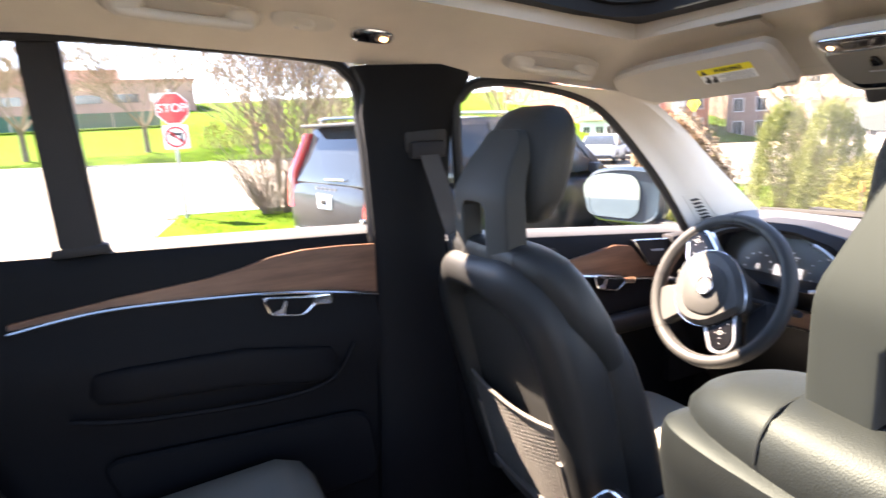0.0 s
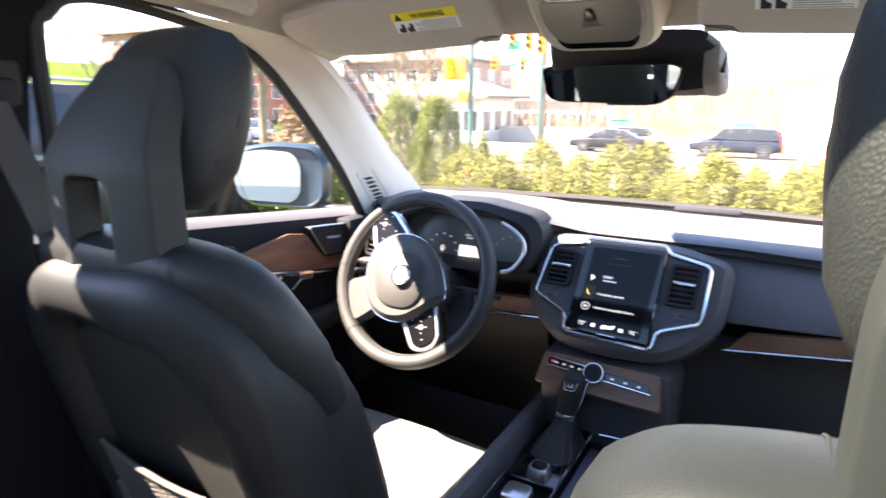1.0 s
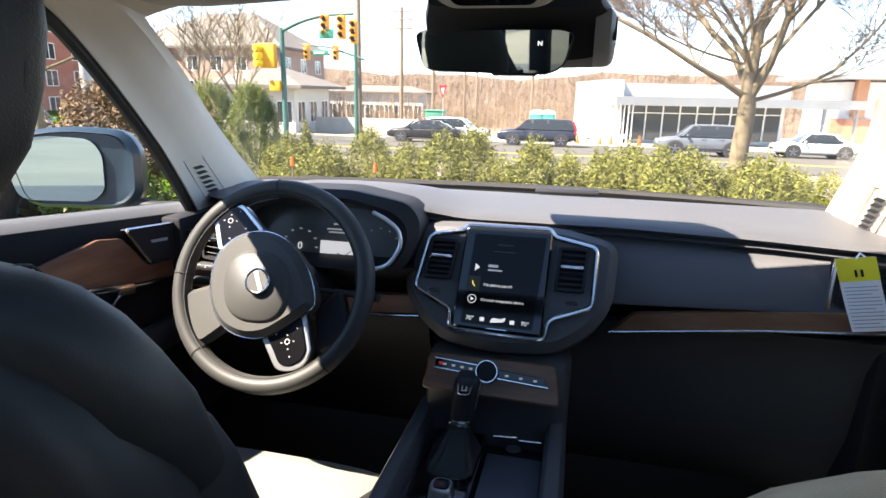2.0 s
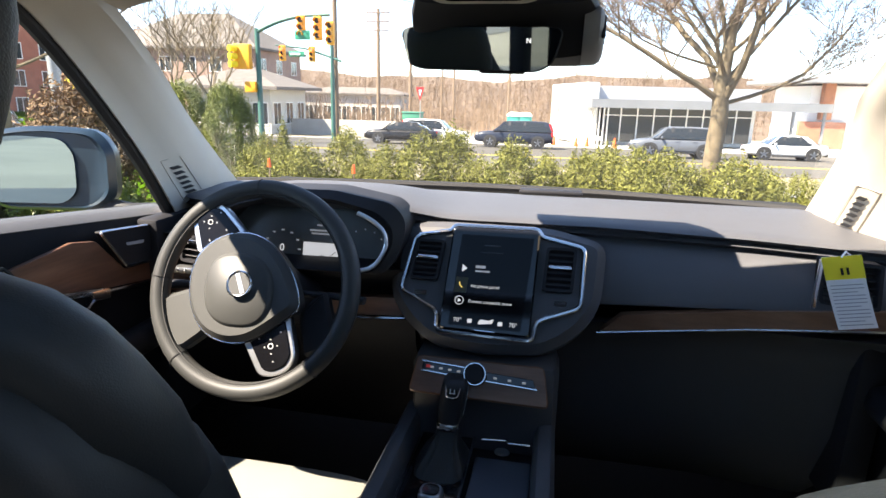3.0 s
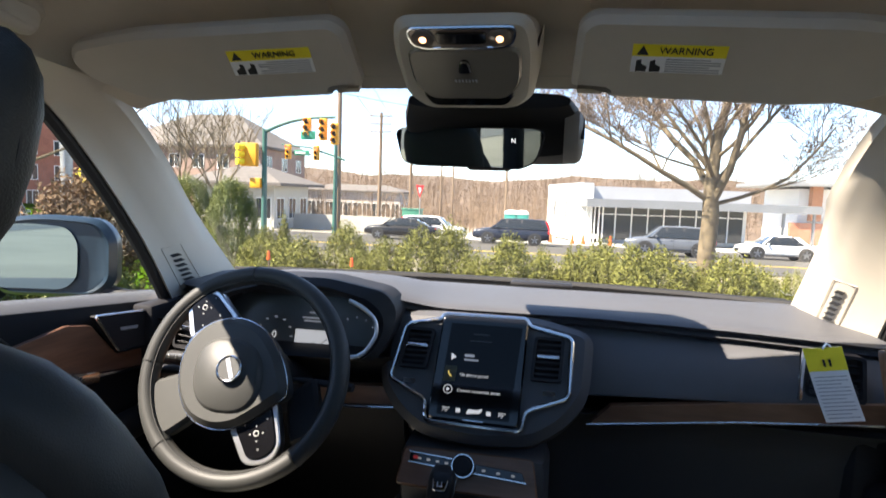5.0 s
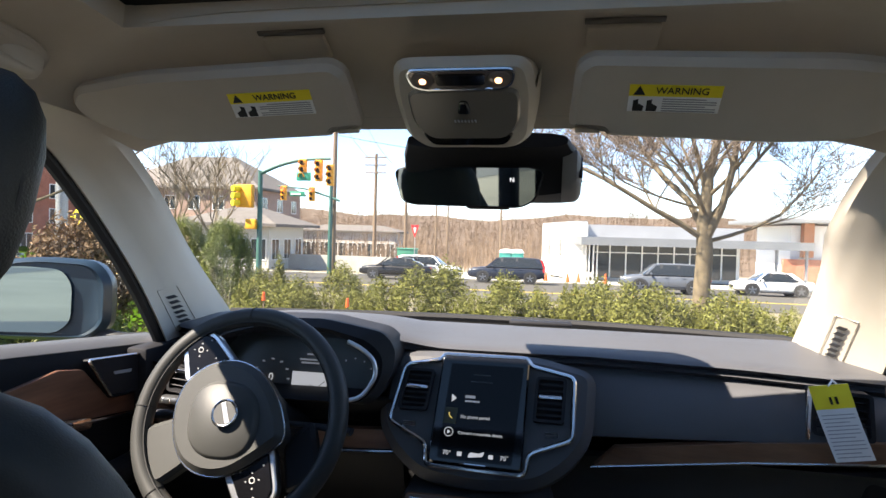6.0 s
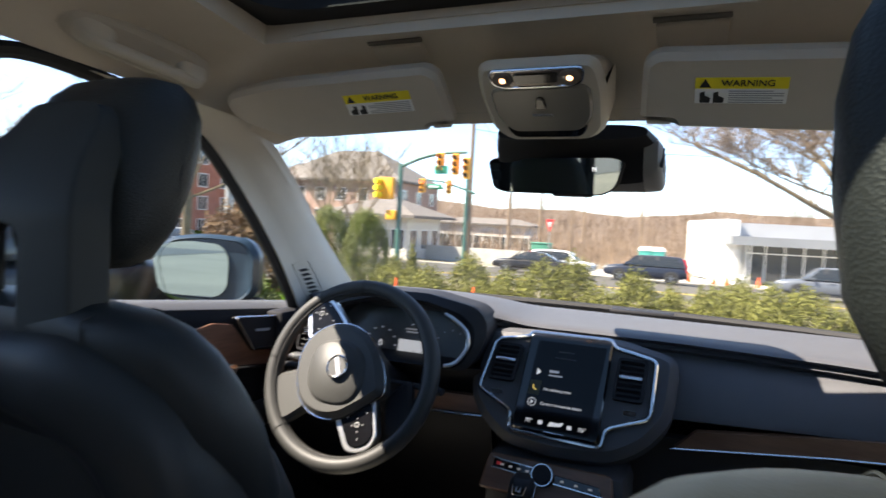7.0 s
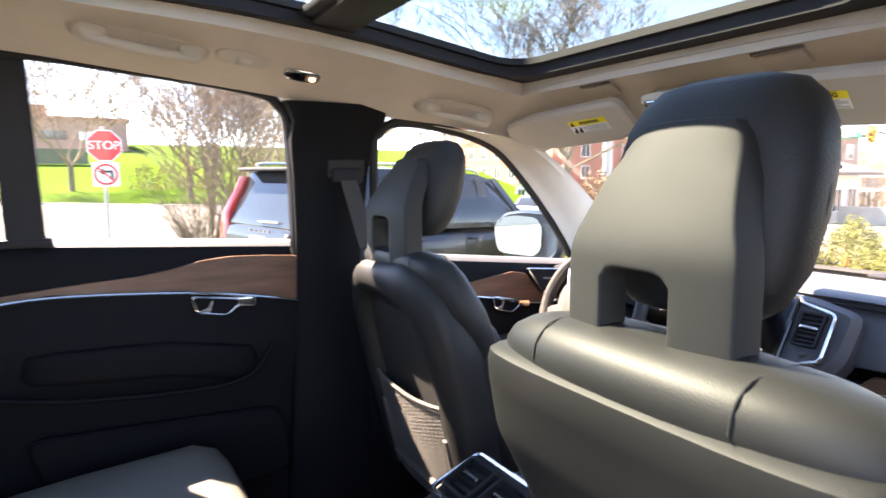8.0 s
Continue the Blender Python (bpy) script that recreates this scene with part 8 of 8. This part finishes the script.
for x, y, z in ((-2.55, 4.35, 0.72), (-1.72, 4.35, 0.70)):
    t = thing("marker_stake", (x, y, gz(x, y)), "thin stake with a red tip by the hedge", "stake", "marker stakes")
    part("stake", tube(B(), [(x, y, gz(x, y)), (x, y, z - 0.05)], 0.008, 6), TIMBER, t)
    part("tip", tube(B(), [(x, y, z - 0.06), (x, y, z + 0.02)], [0.020, 0.012], 8), CONE, t, "red tip")
t = thing("fire_hydrant", (8.35, 43.4, gz(0, 43.4)), "red post by the road", "hydrant")
part("barrel", tube(B(), [(8.35, 43.4, gz(0, 43.4)), (8.35, 43.4, gz(0, 43.4) + 1.2)], [0.16, 0.13], 12), SIGNRED, t)


# ---- buildings ----
def windows(t, put, us, vs, w, h, depth=0.12, frame_mat=None, mull=1):
    """Windows on a wall: put(u, v, d) is a point of the wall, d outwards."""
    for u in us:
        for v in vs:
            o = [(u - w / 2, v), (u + w / 2, v), (u + w / 2, v + h), (u - w / 2, v + h)]
            win = part("window", slab(B(), o, lambda a, b, d: put(a, b, d - 0.02), 0.05), WINDOWPANE, t, smooth=False)
            for a0, b0, a1, b1 in ((u - w / 2 - 0.08, v - 0.08, u - w / 2, v + h + 0.08), (u + w / 2, v - 0.08, u + w / 2 + 0.08, v + h + 0.08), (u - w / 2, v - 0.08, u + w / 2, v), (u - w / 2, v + h, u + w / 2, v + h + 0.08), (u - 0.03, v, u + 0.03, v + h)):
                part("window_frame", slab(B(), [(a0, b0), (a1, b0), (a1, b1), (a0, b1)], lambda a, b, d: put(a, b, d), 0.06), frame_mat or WPAINT, win, smooth=False)


# white dealership with a glass front ahead
yw = radians(14)
DX, DY = Vector((math.cos(yw), math.sin(yw), 0)), Vector((-math.sin(yw), math.cos(yw), 0))
DO = Vector((2.0, 50.0, gz(0, 51)))


def dl(u, v, d):
    """Along the front, up from its foot, out towards the road."""
    return DO + DX * u - DY * d + Vector((0, 0, v))


STUCCO = mat("white_stucco", (0.74, 0.73, 0.70), 0.85, var=0.05, vs=0.8, bump=0.2, bs=20)
FASCIA = mat("grey_fascia", (0.25, 0.255, 0.26), 0.5, 0.2, var=0.1, vs=0.7)
t = thing("showroom", DO, "low white showroom with a glass front and flat canopy", "building")
PANEL = mat("pale_grey_panel", (0.40, 0.40, 0.41), 0.6, var=0.08, vs=0.6)
part("end_block", slab(B(), [(0, 0), (0.9, 0), (0.9, 4.95), (0, 4.95)], lambda u, v, d: dl(u, v, d - 12.7), 12.7), STUCCO, t, "white rendered end block", smooth=False)
part("main_block", slab(B(), [(0.9, 3.1), (14.6, 3.1), (14.6, 4.75), (0.9, 4.75)], lambda u, v, d: dl(u, v, d - 12.7), 12.3), PANEL, t, "pale grey upper wall", smooth=False)
part("roof_slab", slab(B(), [(0.1, 4.95), (0.85, 4.95), (0.85, 5.03), (0.1, 5.03)], lambda u, v, d: dl(u, v, d - 12.6), 12.5), FASCIA, t, smooth=False)
part("back_wall", slab(B(), [(0.9, 0), (14.6, 0), (14.6, 3.1), (0.9, 3.1)], lambda u, v, d: dl(u, v, d - 12.7), 0.3), STUCCO, t, smooth=False)
part("end_wall", slab(B(), [(14.3, 0), (14.6, 0), (14.6, 3.1), (14.3, 3.1)], lambda u, v, d: dl(u, v, d - 12.3), 11.4), STUCCO, t, smooth=False)
part("canopy", slab(B(), [(-0.15, 3.05), (19.4, 3.05), (19.4, 3.72), (-0.15, 3.72)], lambda u, v, d: dl(u, v, d - 0.8), 2.6), FASCIA, t, "grey canopy fascia", smooth=False)
for u in (16.4, 19.0):
    part("canopy_post", slab(B(), [(u, 0), (u + 0.18, 0), (u + 0.18, 3.05), (u, 3.05)], lambda a, b, d: dl(a, b, d + 1.2), 0.18), FASCIA, t, smooth=False)
part("plinth", slab(B(), [(1.7, 0), (14.3, 0), (14.3, 0.30), (1.7, 0.30)], lambda u, v, d: dl(u, v, d - 0.95), 0.3), CONCRETE, t, smooth=False)
for k in range(9):
    u = 1.7 + 12.6 * k / 9
    part("window", slab(B(), [(u + 0.05, 0.30), (u + 1.35, 0.30), (u + 1.35, 2.40), (u + 0.05, 2.40)], lambda a, b, d: dl(a, b, d - 0.85), 0.04), WINDOWPANE, t, "dark shop glass", smooth=False)
    part("window", slab(B(), [(u + 0.05, 2.48), (u + 1.35, 2.48), (u + 1.35, 3.05), (u + 0.05, 3.05)], lambda a, b, d: dl(a, b, d - 0.85), 0.04), WINDOWPANE, t, "dark shop glass", smooth=False)
    part("mullion", slab(B(), [(u - 0.05, 0.30), (u + 0.05, 0.30), (u + 0.05, 3.05), (u - 0.05, 3.05)], lambda a, b, d: dl(a, b, d - 0.85), 0.14), WPAINT, t, smooth=False)
part("transom", slab(B(), [(1.75, 2.40), (14.3, 2.40), (14.3, 2.48), (1.75, 2.48)], lambda a, b, d: dl(a, b, d - 0.85), 0.12), WPAINT, t, smooth=False)
for k in range(5):
    part("entrance_post", slab(B(), [(0.25 + 0.34 * k, 0), (0.34 + 0.34 * k, 0), (0.34 + 0.34 * k, 3.05), (0.25 + 0.34 * k, 3.05)], lambda a, b, d: dl(a, b, d + 0.3), 0.12), WPAINT, t, "white entrance frame", smooth=False)
windows(t, lambda u, v, d: DO + DY * u - DX * d + Vector((0, 0, v)), (5.2, 9.4), (1.9,), 0.9, 1.5)
t = thing("canopy_building", (30, 66, gz(0, 66)), "white building with a flat overhanging roof", "building")
part("walls", box(B(), (31, 68, gz(0, 66) + 3.0), (16, 10, 6.0)), STUCCO, t)
part("flat_roof", box(B(), (30, 67, gz(0, 66) + 6.4), (20, 13, 0.4), 0.03), FASCIA, t)
part("brick_pier", box(B(), (24.3, 62.5, gz(0, 66) + 4.6), (0.9, 0.9, 3.4)), mat("orange_brick", (0.42, 0.17, 0.09), 0.85, var=0.2, vs=3), t)
part("brick_front", box(B(), (24.2, 62.6, gz(0, 66) + 1.4), (4.0, 0.6, 2.6)), mat("red_brick_front", (0.40, 0.16, 0.10), 0.85, var=0.25, vs=2), t)

BRICK = mat("red_brown_brick", (0.34, 0.13, 0.085), 0.9, var=0.22, vs=1.4, bump=0.3, bs=12)
SHINGLE = mat("grey_shingles", (0.13, 0.115, 0.105), 0.9, var=0.25, vs=2, bump=0.4, bs=8)


def block(name, label, x0, x1, y0, y1, h, wall_mat, roof_h, rows, cols, eave=0.6):
    z = gz(0, y0) - 0.5
    t = thing(name, ((x0 + x1) / 2, (y0 + y1) / 2, z), label, "building")
    part("wall", box(B(), ((x0 + x1) / 2, (y0 + y1) / 2, z + h / 2), (x1 - x0, y1 - y0, h)), wall_mat, t)
    cx, cy = (x0 + x1) / 2, (y0 + y1) / 2
    a, b = (x1 - x0) / 2 + eave, (y1 - y0) / 2 + eave
    k = max(0.0, a - b)
    bm = loft(B(), [[(cx - a, cy - b, z + h), (cx + a, cy - b, z + h), (cx + a, cy + b, z + h), (cx - a, cy + b, z + h)], [(cx - a, cy - b, z + h + 0.25), (cx + a, cy - b, z + h + 0.25), (cx + a, cy + b, z + h + 0.25), (cx - a, cy + b, z + h + 0.25)], [(cx - k, cy - 0.1, z + h + roof_h), (cx + k, cy - 0.1, z + h + roof_h), (cx + k, cy + 0.1, z + h + roof_h), (cx - k, cy + 0.1, z + h + roof_h)]])
    part("roof", bm, SHINGLE, t, smooth=False)
    st_ = (h - 1.0) / rows
    windows(t, lambda u, v, d: Vector((u, y0 - d, z + v)), [x0 + (x1 - x0) * (c + 0.5) / cols for c in range(cols)], [1.3 + st_ * r for r in range(rows)], 1.3, st_ * 0.55)
    cy_ = max(2, int(cols * (y1 - y0) / (x1 - x0)))
    windows(t, lambda u, v, d: Vector((x1 + d, u, z + v)), [y0 + (y1 - y0) * (c + 0.5) / cy_ for c in range(cy_)], [1.3 + st_ * r for r in range(rows)], 1.3, st_ * 0.55)
    return t


block("apartment_house", "grey brick apartment house with a hipped roof", -52, -33.4, 62, 74, 9.0, mat("brown_brick", (0.30, 0.20, 0.16), 0.9, var=0.3, vs=0.5), 4.4, 3, 6)
block("bank_house", "low pale house with a wide hipped roof", -31.0, -23.6, 46, 53, 4.1, mat("cream_wall", (0.55, 0.52, 0.46), 0.8, var=0.08), 2.0, 1, 4, 1.2)
block("brick_building", "red brick building with white windows", -78, -53, 46, 60, 11.5, BRICK, 2.0, 4, 8)
block("far_house", "low pale building among trees", -41, -25, 92, 98, 5.6, mat("far_wall", (0.45, 0.40, 0.36), 0.8, var=0.1), 1.2, 1, 10)
block("white_porch", "small white entrance porch", -56, -51.5, 43, 45.5, 3.2, WPAINT, 0.5, 1, 2)
bm = box(B(), (-22, 50, gz(0, 50) + 0.6), (16, 0.4, 1.5))
solo("low_wall", bm, CONCRETE, "low pale concrete wall", "wall", kind="structure")

# fence and brick complex past the lawn
t = thing("fence", (-70, 0, bank(-70, 0)), "dark green screen fence along the lawn", "fence")
GREENNET = mat("green_screen_mesh", (0.02, 0.085, 0.06), 0.8, var=0.2, vs=0.8, bump=0.4, bs=30)
for k in range(14):
    y = -60 + 4.4 * k
    part("screen_panel", box(B(), (-70, y, bank(-70, y) + 0.75), (0.06, 4.35, 1.5)), GREENNET, t)
    part("fence_post", tube(B(), [(-69.94, y - 2.2, bank(-70, y)), (-69.94, y - 2.2, bank(-70, y) + 1.6)], 0.05, 6), STEEL, t)
t = thing("brick_complex", (-92, 0, 4), "long low pink brick building with window bands", "building")
PINK = mat("pink_brick", (0.33, 0.20, 0.155), 0.9, var=0.12, vs=0.5, bump=0.2, bs=8)
zb = bank(-92, 0) - 3.2
part("wall", box(B(), (-98, -17, zb + 3.5), (14, 42.6, 7.0)), PINK, t)
part("parapet", box(B(), (-98, -17, zb + 7.2), (14.6, 43.2, 0.5)), mat("red_parapet", (0.33, 0.16, 0.12), 0.8, var=0.15, vs=1), t)
part("upper_storey", box(B(), (-101, -18, zb + 8.3), (8, 26, 2.2)), PINK, t)
for r in range(2):
    for k in range(9):
        y = -35 + 4.4 * k
        part("window", box(B(), (-90.95, y, zb + 2.4 + 2.6 * r), (0.15, 3.0, 1.1)), WINDOWPANE if (k + r) % 3 else STUCCO, t)
